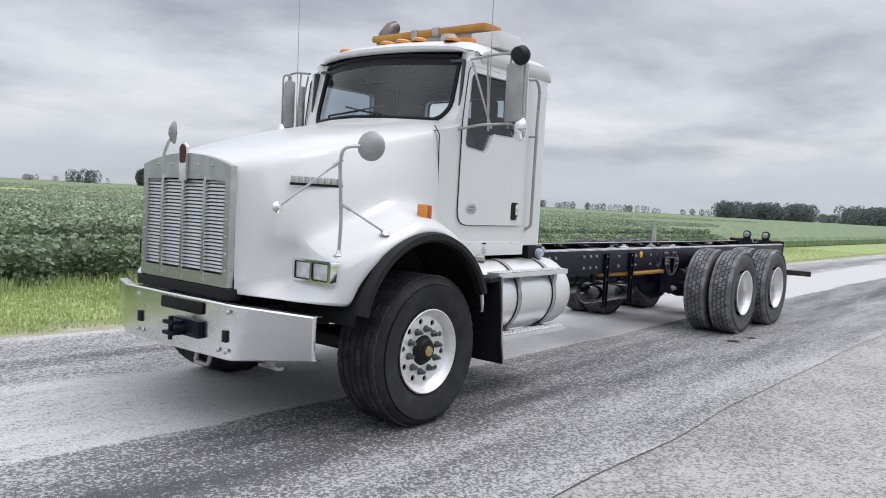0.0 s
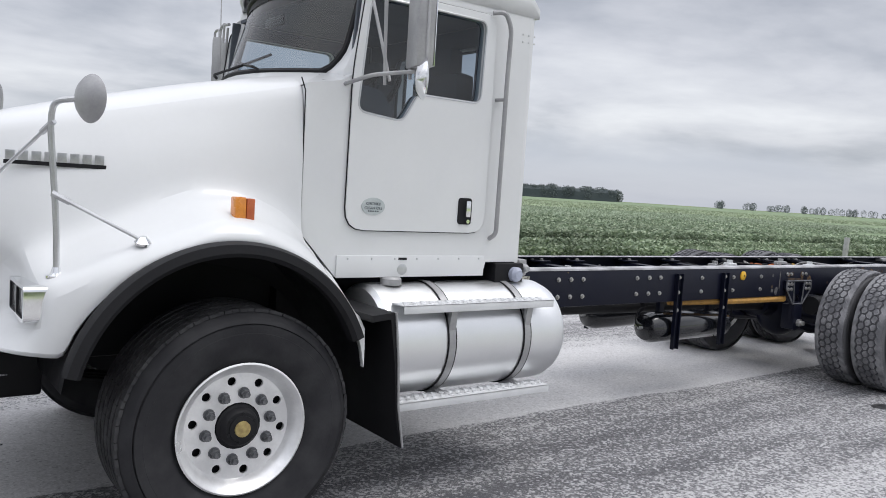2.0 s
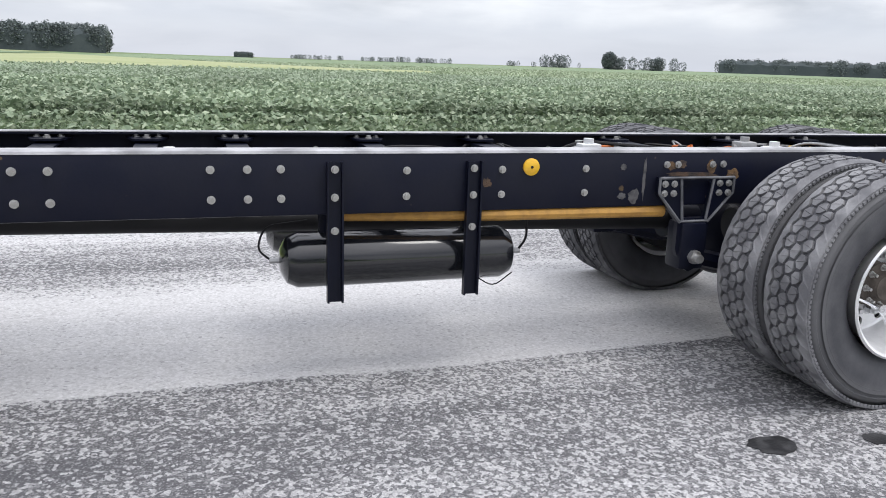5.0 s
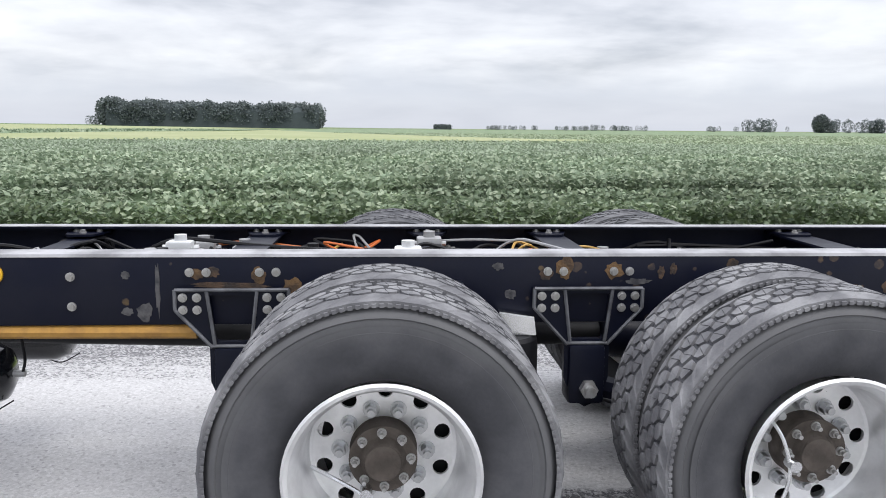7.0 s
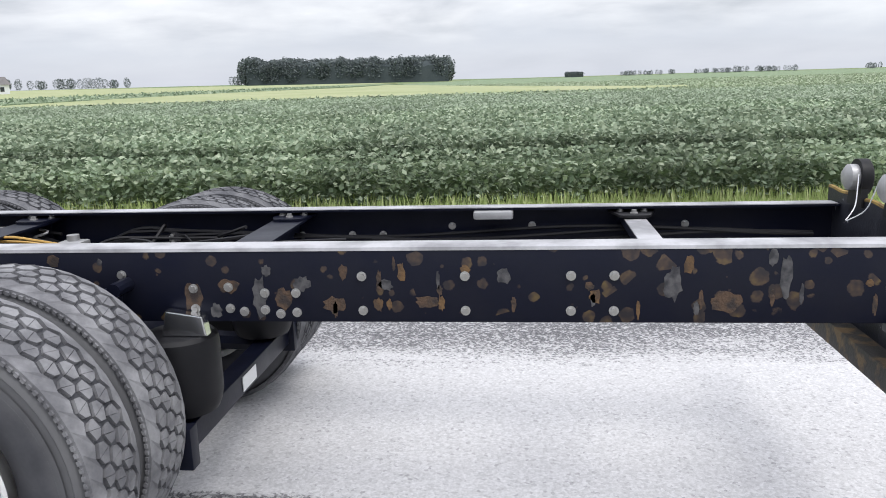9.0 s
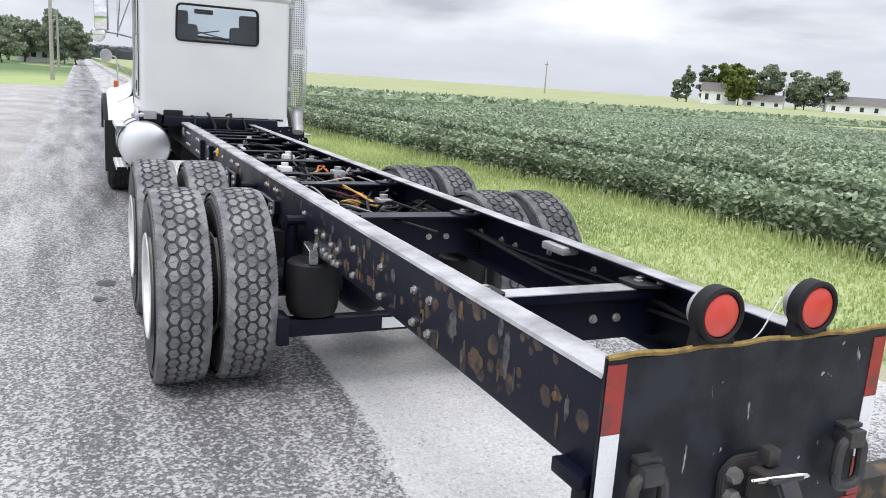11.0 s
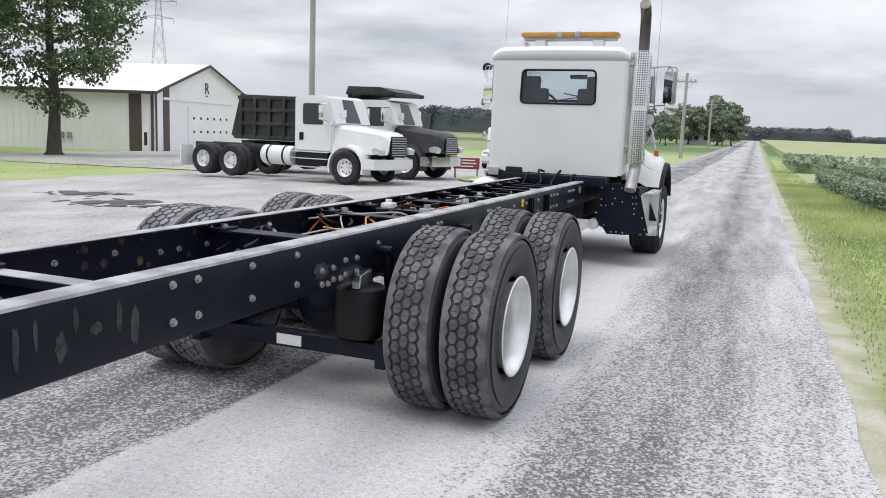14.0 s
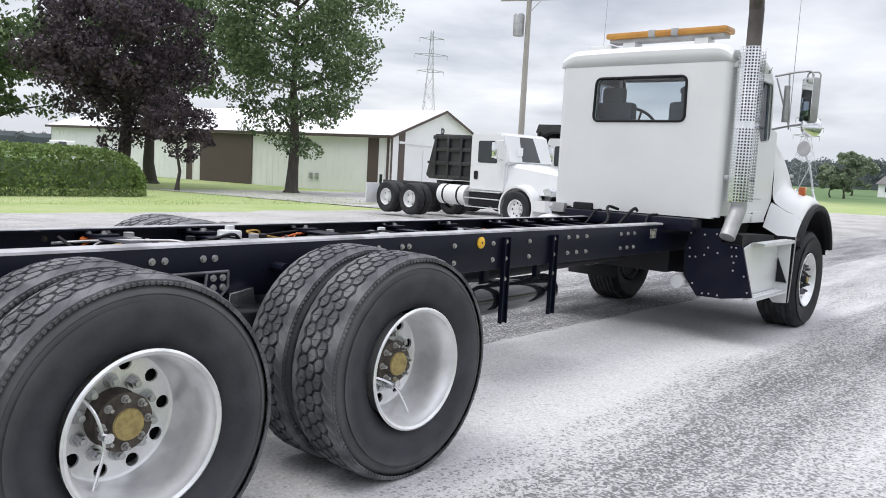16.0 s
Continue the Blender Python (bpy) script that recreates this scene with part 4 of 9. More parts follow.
prism(bm, rounded([(-0.028, 1.61), (0.028, 1.61), (0.033, 1.71), (0, 1.735), (-0.033, 1.71)], 0.02), -1.098, -1.090, "yz")
part("emblem_inlay", bm, material("dark_red_enamel", (0.075, 0.016, 0.017), 0.35, 0.2, (0.05, 0.012, 0.013), 0.4, 40, 100), grille, "dark red enamel shield")
bm = bm_new()
box(bm, -1.085, -0.98, -0.52, 0.52, 0.79, 0.862, 0.02)
part("grille_apron", bm, SATIN, truck, "black plastic apron below the grille")

# bumper: flat middle, ends swept back
BX = ((0, -1.145), (0.56, -1.125), (0.62, -1.108), (1.075, -0.905), (1.08, -0.88))
bm = bm_new()
ys = [-1.08, -1.075, -0.9, -0.7, -0.62, -0.59, -0.56, -0.3, -0.1, 0.1, 0.3, 0.56, 0.59, 0.62, 0.7, 0.9, 1.075, 1.08]
rows = []
for y in ys:
    x = lerp(BX, abs(y))
    lo = 0.445 + 0.052 * max(0.0, (abs(y) - 0.6) / 0.48)
    hi = 0.785 - 0.028 * max(0.0, (abs(y) - 0.5) / 0.58)
    rows.append([(x + 0.06, y, hi), (x + 0.008, y, hi), (x, y, hi - 0.009), (x, y, 0.60), (x + 0.004, y, lo + 0.007), (x + 0.014, y, lo), (x + 0.05, y, lo)])
grid_mesh(bm, rows)
bmesh.ops.recalc_face_normals(bm, faces=bm.faces)
bumper = part("front_bumper", bm, ALU, truck, "polished steel bumper with swept ends")
md = bumper.modifiers.new("thickness", "SOLIDIFY")
md.thickness, md.offset = 0.006, -1
bm = bm_new()
box(bm, -1.150, -1.138, -0.345, 0.10, 0.690, 0.763, 0.012)
part("bumper_slot", bm, GASKET, bumper)
for y in (-0.56, 0.37):
    bm = bm_new()
    box(bm, -1.145 if y > 0 else -1.136, -1.118, y - 0.022, y + 0.022, 0.555, 0.625, 0.003)
    part("bumper_slot", bm, GASKET, bumper)
for y in (-0.58, -0.505, 0.33, 0.40):
    part("bumper_bolt", riv, STEEL, bumper, m=pose(-1.135, y, 0.500) @ Matrix.Diagonal((1.6, 1.6, 1.6, 1)))
for y in (-0.59, 0.40):
    part("bumper_bolt", riv, STEEL, bumper, m=pose(-1.133, y, 0.735) @ Matrix.Diagonal((1.6, 1.6, 1.6, 1)))
bm = bm_new()
box(bm, -1.17, -1.135, -0.35, -0.06, 0.545, 0.650, 0.006)
box(bm, -1.255, -1.16, -0.20, -0.09, 0.615, 0.64, 0.006)
box(bm, -1.255, -1.16, -0.20, -0.09, 0.55, 0.575, 0.006)
rod(bm, (-1.23, -0.145, 0.52), (-1.23, -0.145, 0.665), 0.014, 10)
part("tow_coupling", bm, BLACK, bumper, "black forged tow coupling with a pin")
for y in (-0.25,):
    bm = bm_new()
    tube(bm, bent([(-1.04, y - 0.07, 0.5), (-1.07, y - 0.07, 0.37), (-1.07, y + 0.07, 0.37), (-1.04, y + 0.07, 0.5)], 0.02), 0.014, 8)
    part("tow_hook", bm, GALV, bumper)
bm = bm_new()
box(bm, -0.97, -0.93, -0.87, -0.68, 0.415, 0.435, 0.004)
box(bm, -0.97, -0.95, -0.82, -0.74, 0.42, 0.52, 0.004)
part("bumper_bracket", bm, GALV, bumper)
bm = bm_new()
box(bm, -1.05, -0.6, -0.46, 0.46, 0.50, 0.74, 0.02)
part("front_crossmember", bm, GASKET, truck)

# headlights
for s in (-1, 1):
    h = new("headlight")
    h.parent = truck
    h.matrix_basis = pose(-0.722, s * 0.889, 0.999, 0, 0, 0)
    tagged(h, "twin rectangular headlight in a chrome bezel")
    bm = bm_new()
    plate(rounded([(-0.172, -0.068), (0.172, -0.068), (0.172, 0.068), (-0.172, 0.068)], 0.02),
          [rounded([(-0.15, -0.054), (-0.006, -0.054), (-0.006, 0.054), (-0.15, 0.054)], 0.012), rounded([(0.006, -0.054), (0.15, -0.054), (0.15, 0.054), (0.006, 0.054)], 0.012)],
          -0.05, 0.03, "yz", bm)
    part("bezel", bm, CHROME, h)
    for y in (-0.078, 0.078):
        bm = bm_new()
        box(bm, -0.042, -0.03, y - 0.07, y + 0.07, -0.053, 0.053, 0.004)
        rim_ = rounded([(y - 0.070, -0.053), (y + 0.070, -0.053), (y + 0.070, 0.053), (y - 0.070, 0.053)], 0.012)
        rim_b = bm_new()
        tube(rim_b, [(-0.046, a, b) for a, b in rim_ + rim_[:1]], 0.005, 6)
        part("lens_gasket", rim_b, GASKET, h)
        part("lens", bm, material("headlight_glass", (0.75, 0.76, 0.78), 0.12, 0.4, (0.5, 0.51, 0.54), 0.7, 22, 160, bump=0.3, coat=1.0) if y < 0 and s < 0 else bpy.data.materials["headlight_glass"], h)

# hood mirrors, turn lamps and lettering plate
for s in (-1, 1):
    hm = new("hood_mirror")
    hm.parent = truck
    tagged(hm, "round convex mirror on a bent steel mast")
    bm = bm_new()
    tube(bm, bent([(-0.655, s * 1.0, 1.11), (-0.662, s * 1.015, 1.3), (-0.69, s * 1.012, 1.66), (-0.685, s * 1.03, 1.745), (-0.615, s * 1.12, 1.757)] if s < 0 else [(-0.655, 1.0, 1.11), (-0.66, 0.99, 1.3), (-0.68, 0.90, 1.70), (-0.68, 0.85, 1.78), (-0.66, 0.84, 1.83)], 0.06), 0.0115, 10)
    part("mast", bm, STEEL, hm)
    for a, b in (((-0.69, 1.012 if s < 0 else 0.905, 1.66), (-0.905, 0.725, 1.37)), ((-0.665, 1.035 if s < 0 else 0.965, 1.40), (-0.372, 1.105, 1.243))):
        bm = bm_new()
        a, b = Vector((a[0], s * a[1], a[2])), Vector((b[0], s * b[1], b[2]))
        rod(bm, a, b, 0.007, 8)
        rod(bm, a - (b - a).normalized() * 0.02, a + (b - a).normalized() * 0.05, 0.012, 8)
        part("brace", bm, STEEL, hm)
        bm = bm_new()
        q = spin(bm_new(), [(0.034, 0.0), (0.034, 0.008), (0.024, 0.018), (0.012, 0.03), (0.0, 0.032)], 20, "z")
        part("foot", q, CHROME, hm, m=Matrix.Translation(b) @ (Vector((-0.25, s * 1.0, 0.15)) if b.z > 1.3 else Vector((0, s * 0.25, 1))).to_track_quat("Z", "Y").to_matrix().to_4x4() @ pose(0, 0, -0.012))
    q = spin(bm_new(), [(0.036, 0.0), (0.036, 0.008), (0.02, 0.018), (0.014, 0.04), (0.0, 0.042)], 20, "z")
    part("foot", q, CHROME, hm, m=pose(-0.655, s * 1.0, 1.092))
    q = spin(bm_new(), [(0.0, 0.035), (0.03, 0.03), (0.068, 0.012), (0.084, -0.004), (0.088, -0.010), (0.084, -0.014), (0.0, -0.030)], 40, "x")
    part("mirror_head", q, GALV, hm, m=(pose(-0.595, -1.165, 1.757) if s < 0 else pose(-0.648, 0.84, 1.859)) @ pose(0, 0, 0, 0, 0, -22 * s) @ pose(0, 0, 0, 0, 180, 0))
    tl = new("turn_lamp")
    tl.parent = truck
    tagged(tl, "amber turn lamp on the fender")
    bm = bm_new()
    box(bm, -0.005, 0.045, s * 1.035, s * 1.09, 1.325, 1.43, 0.008)
    part("amber_lens", bm, AMBER, tl)
    bm = bm_new()
    box(bm, 0.045, 0.082, s * 1.032, s * 1.093, 1.33, 1.425, 0.008)
    part("red_lens", bm, material("orange_red_lens", (0.5, 0.12, 0.03), 0.3, 0, (0.38, 0.06, 0.02), 0.5, 30, 200, coat=0.5), tl)
    bm = bm_new()
    rod(bm, (0.04, s * 1.062, 1.29), (0.04, s * 1.062, 1.33), 0.022, 12)
    part("stem", bm, CHROME, tl)
    # maker's plate on the hood side: plain bars, no letters
    bg = new("maker_plate")
    bg.parent = truck
    yaw = math.degrees(math.atan2(0.085, 0.40))
    bg.matrix_basis = pose(-0.80, s * 0.700, 1.535, 0, 0, -yaw if s < 0 else yaw)
    bm = bm_new()
    box(bm, 0, 0.37, -0.006, 0.006, -0.028, -0.012, 0.002)
    part("backing_bar", bm, GASKET, bg)
    for k in range(8):
        bm = bm_new()
        box(bm, 0.005 + k * 0.046, 0.040 + k * 0.046, -0.008, 0.008, -0.012, 0.028, 0.003)
        part("bar", bm, STEEL, bg)

# ---- cab ----
CY, CR = 0.865, 1.775          # half width, rear wall
cab = new("cab")
cab.parent = truck
tagged(cab, "white painted day cab")
# door window with its dropped front corner, then side wall, liner and door
WIN = rounded([(0.668, 1.865), (0.93, 1.84), (1.018, 1.985), (1.42, 1.985), (1.432, 2.42), (0.715, 2.42)], [0.05, 0.04, 0.03, 0.05, 0.05, 0.06])
DOOR = rounded([(0.632, 1.29), (1.50, 1.29), (1.50, 2.46), (0.69, 2.46), (0.637, 2.05)], [0.11, 0.1, 0.07, 0.06, 0.1])
SIDE = [(0.405, 1.27), (0.60, 1.06), (1.52, 1.055), (1.54, 1.13), (CR - 0.02, 1.13), (CR - 0.02, 2.56), (0.74, 2.54), (0.70, 2.50), (0.655, 2.045), (0.58, 2.0), (0.405, 1.965)]
for s in (-1, 1):
    bm = plate(SIDE, [WIN], s * (CY - 0.04), s * CY, "xz")
    part("side_wall", bm, WHITE, cab)
    bm = plate([(0.6, 1.2), (CR - 0.06, 1.2), (CR - 0.06, 2.5), (0.68, 2.5)], [WIN], s * (CY - 0.062), s * (CY - 0.045), "xz")
    part("side_liner", bm, GREY, cab)
    door = part("door", plate(DOOR, [WIN], s * (CY + 0.004), s * (CY + 0.016), "xz"), WHITE, truck, "white cab door with a stepped window")
    md = door.modifiers.new("edge", "BEVEL")
    md.width, md.segments, md.limit_method = 0.004, 2, "ANGLE"
    bm = bm_new()
    loop = [(x, s * (CY + 0.005), z) for x, z in DOOR]
    tube(bm, loop + loop[:1], 0.0045, 6)
    part("door_gasket", bm, GASKET, door)
    bm = bm_new()
    loop = [(x, s * (CY + 0.012), z) for x, z in WIN]
    tube(bm, loop + loop[:1], 0.007, 6)
    part("window_trim", bm, STEEL, door, "bright metal window trim")
    bm = bm_new()
    vs = [bm.verts.new((x, s * (CY - 0.012), z)) for x, z in WIN]
    bm.faces.new(vs)
    part("window_pane", bm, SIDEGLASS, door, smooth=False)
    # handle in its black cup
    bm = plate(rounded([(1.312, 1.335), (1.402, 1.335), (1.402, 1.477), (1.312, 1.477)], 0.02), [], s * (CY + 0.014), s * (CY + 0.021), "xz")
    part("handle_cup", bm, GASKET, door)
    bm = bm_new()
    box(bm, 1.355, 1.387, min(s * (CY + 0.018), s * (CY + 0.036)), max(s * (CY + 0.018), s * (CY + 0.036)), 1.375, 1.462, 0.006)
    rod(bm, (1.372, s * (CY + 0.02), 1.352), (1.372, s * (CY + 0.034), 1.352), 0.011, 12)
    part("handle", bm, CHROME, door, "chrome pull handle")
    if s < 0:
        bm = plate([(0.785 + 0.067 * math.cos(k * math.tau / 28), 1.41 + 0.043 * math.sin(k * math.tau / 28)) for k in range(28)], [], s * (CY + 0.0165), s * (CY + 0.0185), "xz")
        st = part("sticker", bm, material("grey_green_decal", (0.42, 0.47, 0.47), 0.5, 0, (0.55, 0.58, 0.58), 0.5, 30, 100), door, "oval grey decal reading certified clean idle")
        for word, dz, size in (("CERTIFIED", 0.012, 0.019), ("CLEAN IDLE", -0.009, 0.019)):
            cu = bpy.data.curves.new("decal_text", "FONT")
            cu.body, cu.size, cu.align_x, cu.align_y, cu.extrude = word, size, "CENTER", "CENTER", 0.0004
            tx = new("decal_text", cu)
            cu.materials.append(GREY)
            tx.parent = door
            tx.matrix_basis = pose(0.785, s * (CY + 0.0195), 1.41 + dz, 90, 0, 0)
        bm = bm_new()
        for k in range(5):
            box(bm, 0.755 + k * 0.013, 0.763 + k * 0.013, s * (CY + 0.0195), s * (CY + 0.0187), 1.383, 1.389)
        part("decal_bar", bm, GREY, door)
    # rocker panel with rivets, fuel-door plug
    bm = bm_new()
    box(bm, 0.60, 1.52, min(s * CY, s * (CY + 0.012)), max(s * CY, s * (CY + 0.012)), 1.055, 1.165, 0.004)
    rk = part("rocker_panel", bm, WHITE, truck, "white riveted sill panel")
    for x in span(0.66, 1.48, 6):
        part("rivet", riv, GALV, rk, m=pose(x, s * (CY + 0.012), 1.15, 0, 0, 90 if s < 0 else -90) @ Matrix.Diagonal((0.6, 0.6, 0.6, 1)))
    q = spin(bm_new(), [(0.036, 0), (0.036, 0.006), (0.02, 0.016), (0.0, 0.017)], 24, "y")
    part("plug", q, STEEL, rk, m=pose(0.98, s * (CY + 0.012), 1.095, 0, 0, 180 if s < 0 else 0) @ Matrix.Diagonal((0.8, 0.35, 0.8, 1)))
    bm = bm_new()
    box(bm, 0.955, 1.005, min(s * (CY + 0.010), s * (CY + 0.015)), max(s * (CY + 0.010), s * (CY + 0.015)), 1.143, 1.155)
    part("slot", bm, GASKET, rk)
    # seam between hood and cowl
    bm = bm_new()
    tube(bm, [(0.402, s * (CY - 0.004), 1.27), (0.402, s * (CY - 0.004), 1.6), (0.403, s * (CY - 0.012), 1.93), (0.403, s * (CY - 0.06), 1.995)], 0.0035, 6)
    part("cowl_seam", bm, GASKET, truck)
    # cowl filler between the seam and the door
    bm = bm_new()
    tube(bm, bent([(1.46, s * (CY + 0.02), 2.47), (1.52, s * (CY + 0.055), 2.48), (1.562, s * (CY + 0.06), 2.40), (1.56, s * (CY + 0.055), 2.1), (1.555, s * (CY + 0.055), 1.29), (1.555, s * CY, 1.26)], 0.05, 6), 0.0125, 10)
    tube(bm, [(1.535, s * CY, 2.02), (1.56, s * (CY + 0.055), 2.02)], 0.010, 8)
    part("grab_rail", bm, GALV, truck, "grey tubular grab rail")
    for x in span(1.70, 1.785, 2):
        for z in (2.36, 2.40):
            part("rivet", riv, GALV, cab, m=pose(x, s * CY, z, 0, 0, 90 if s < 0 else -90) @ Matrix.Diagonal((0.6, 0.6, 0.6, 1)))

# rear wall with its window
RW_ = rounded([(-0.472, 1.972), (0.478, 1.972), (0.468, 2.383), (-0.462, 2.383)], 0.06)
part("rear_wall", plate([(-CY + 0.055, 1.10), (CY - 0.055, 1.10), (CY - 0.055, 2.56), (-CY + 0.055, 2.56)], [RW_], CR - 0.015, CR + 0.035, "yz"), WHITE, cab)
part("rear_liner", plate([(-CY + 0.07, 1.2), (CY - 0.07, 1.2), (CY - 0.07, 2.5), (-CY + 0.07, 2.5)], [RW_], CR - 0.055, CR - 0.04, "yz"), GREY, cab)
bm = bm_new()
tube(bm, [(CR + 0.036, y, z) for y, z in RW_ + RW_[:1]], 0.013, 8)
part("rear_window_gasket", bm, GASKET, cab)
bm = bm_new()
bm.faces.new([bm.verts.new((CR + 0.02, y, z)) for y, z in RW_])
part("rear_window_pane", bm, GLASS, cab, smooth=False)
for s in (-1, 1):
    bm = bm_new()
    grid_mesh(bm, [[(CR - 0.021 + 0.056 * math.sin(a), s * (CY - 0.056 + 0.056 * math.cos(a)), z) for a in span(0, math.pi / 2, 8)] for z in (1.115, 2.56)], flip=s > 0)
    part("rear_corner", bm, WHITE, cab)

# roof cap with the visor lip
bm = bm_new()
rows = []
for t in span(0, 1, 22):
    row = []
    for u in span(-1, 1, 28):
        a = abs(u)
        y = u * (CY + 0.004)
        edge = max(0.0, (a - 0.80) / 0.20)
        zt = 2.685 - 0.065 * edge ** 2.2 - 0.012 * a * a
        front = 0.53 + 0.26 * a ** 2.4
        x = front + (CR + 0.037 - front) * t
        f = max(0.0, 1 - t / 0.16)
        b = max(0.0, (t - 0.93) / 0.07)
        row.append((x, y, zt - 0.065 * f ** 1.7 - 0.06 * b ** 2))
    rows.append(row)
grid_mesh(bm, rows)
edge_loop = [e for e in bm.edges if e.is_boundary]
ext = bmesh.ops.extrude_edge_only(bm, edges=edge_loop)
for v in [g for g in ext["geom"] if isinstance(g, bmesh.types.BMVert)]:
    v.co.z -= 0.022
ext = bmesh.ops.extrude_edge_only(bm, edges=[g for g in ext["geom"] if isinstance(g, bmesh.types.BMEdge) and g.is_boundary])
for v in [g for g in ext["geom"] if isinstance(g, bmesh.types.BMVert)]:
    v.co.z = 2.575 if v.co.x < 0.80 else 2.50
    if v.co.x < 0.72:
        v.co.x += 0.02
bmesh.ops.recalc_face_normals(bm, faces=bm.faces)
roof = part("roof", bm, WHITE, cab, "white rounded roof cap with a visor lip")
md = roof.modifiers.new("thickness", "SOLIDIFY")
md.thickness, md.offset = 0.02, -1


# windshield
def ws(u, v, push=0.0):
    """A point of the curved windshield: u across from -1 to 1, v up from 0 to 1."""
    a = abs(u)
    g = 1 - 0.10 * max(0.0, 1 - v / 0.3) ** 2
    a *= g
    x0, x1 = 0.42 + 0.23 * a ** 2.1, 0.59 + 0.18 * a ** 2.1
    return ((x0 + (x1 - x0) * v) - push, u * g * (0.735 - 0.005 * v), 2.055 + 0.02 * (1 - a) + (0.49 - 0.0 * a) * v)


bm = bm_new()
grid_mesh(bm, [[ws(u, v) for u in span(-1, 1, 20)] for v in span(0, 1, 12)])
part("windshield", bm, GLASS, cab, "curved tinted windshield")
bm = bm_new()
ring = [ws(u, 0, 0.006) for u in span(-0.97, 0.97, 16)] + [ws(0.995, v, 0.006) for v in (0.05, 0.12, 0.2, 0.3, 0.5, 0.94)] + [ws(u, 1, 0.006) for u in span(0.97, -0.97, 16)] + [ws(-0.995, v, 0.006) for v in (0.94, 0.5, 0.3, 0.2, 0.12, 0.05)]
tube(bm, ring + ring[:1], 0.019, 8)
part("windshield_gasket", bm, GASKET, cab, "black rubber windshield surround")
bm = bm_new()
grid_mesh(bm, [[ws(u, v, 0.004) for u in span(-0.99, 0.99, 20)] for v in (0.86, 1.0)])
part("shade_band", bm, GASKET, cab, "dark band along the top of the glass")
# cowl below the windshield, A-pillars
bm = bm_new()
rows = []
for u in span(-1, 1, 20):
    a = abs(u)
    p = Vector(ws(u, 0))
    rows.append([(0.395, u * 0.80, 2.03 - 0.075 * a ** 4), (p.x - 0.02, p.y, p.z - 0.005), (p.x + 0.04, p.y, p.z - 0.03)])
grid_mesh(bm, rows)
part("cowl", bm, WHITE, cab)
for s in (-1, 1):
    p = Vector(ws(s, 0))
    bm = bm_new()
    grid_mesh(bm, [[(0.395, s * 0.795, 1.957), (p.x - 0.02, p.y, p.z - 0.006), (p.x + 0.04, p.y, p.z - 0.031)], [(0.405, s * (CY - 0.003), 1.962), (0.58, s * (CY - 0.003), 1.998), (0.655, s * (CY - 0.003), 2.043)]], flip=s > 0)
    part("cowl_corner", bm, WHITE, cab)
    bm = bm_new()
    box(bm, 0.404, 0.410, min(s * 0.70, s * (CY - 0.002)), max(s * 0.70, s * (CY - 0.002)), 1.27, 1.955, 0.001)
    part("cowl_end", bm, WHITE, cab)
for s in (-1, 1):
    bm = bm_new()
    rows = []
    for v in (-0.05, 0.0, 0.06, 0.14, 0.22, 0.3, 0.6, 1.0, 1.06):
        p = Vector(ws(s, max(0.0, min(1.0, v))))
        z = 2.055 + 0.49 * v
        xo = 0.665 + 0.08 * max(0.0, v)
        rows.append([(p.x - 0.004, p.y, z), ((p.x + xo) / 2 - 0.02, s * 0.82, z), (xo, s * CY, z)])
    grid_mesh(bm, rows, flip=s > 0)
    part("pillar", bm, WHITE, cab)
    bm = bm_new()
    tube(bm, bent([(0.40, s * 0.3, 2.07), (0.375, s * 0.28, 2.085), (0.43, s * 0.05 + 0.0, 2.12), (0.50, s * -0.22, 2.17)], 0.02), 0.008, 6)
    part("wiper", bm, GASKET, cab)

# inside the cab
bm = bm_new()
box(bm, 0.55, CR - 0.06, -CY + 0.07, CY - 0.07, 1.15, 1.22)
part("floor_mat", bm, GREY, cab)
bm = bm_new()
prism(bm, rounded([(0.50, 1.6), (0.92, 1.62), (0.95, 1.86), (0.86, 1.99), (0.64, 2.02), (0.5, 2.0)], 0.04), -CY + 0.08, CY - 0.08, "xz")
part("dashboard", bm, GREY, cab, "dark grey dashboard")
bm = bm_new()
box(bm, 0.72, CR - 0.06, -CY + 0.08, CY - 0.08, 2.50, 2.52)
part("headliner", bm, GREY, cab)
for s in (-1, 1):
    st = new("seat")
    st.parent = cab
    bm = bm_new()
    box(bm, 1.05, 1.50, s * 0.42 - 0.24, s * 0.42 + 0.24, 1.50, 1.66, 0.05)
    box(bm, 1.42, 1.56, s * 0.42 - 0.23, s * 0.42 + 0.23, 1.6, 2.18, 0.05)
    box(bm, 1.45, 1.55, s * 0.42 - 0.12, s * 0.42 + 0.12, 2.16, 2.33, 0.04)
    box(bm, 1.15, 1.45, s * 0.42 - 0.18, s * 0.42 + 0.18, 1.2, 1.5, 0.02)
    part("cushion", bm, GREY, st, "dark grey high-backed seat")
bm = bm_new()
sw = [(0.235 * math.cos(a), 0.235 * math.sin(a), 0) for a in span(0, math.tau, 28)]
tube(bm, sw, 0.015, 8)
for a in (0.5, 2.6, 4.7):
    rod(bm, (0, 0, -0.02), (0.23 * math.cos(a), 0.23 * math.sin(a), 0), 0.012, 6)
rod(bm, (0, 0, -0.03), (0, 0, 0.01), 0.05, 12)
part("steering_wheel", bm, GASKET, cab, m=pose(0.98, -0.42, 1.97, 0, -52, 0))
bm = bm_new()
box(bm, 0.60, 0.62, -0.12, 0.12, 2.36, 2.42, 0.015)
part("rear_view_mirror", bm, GASKET, cab)

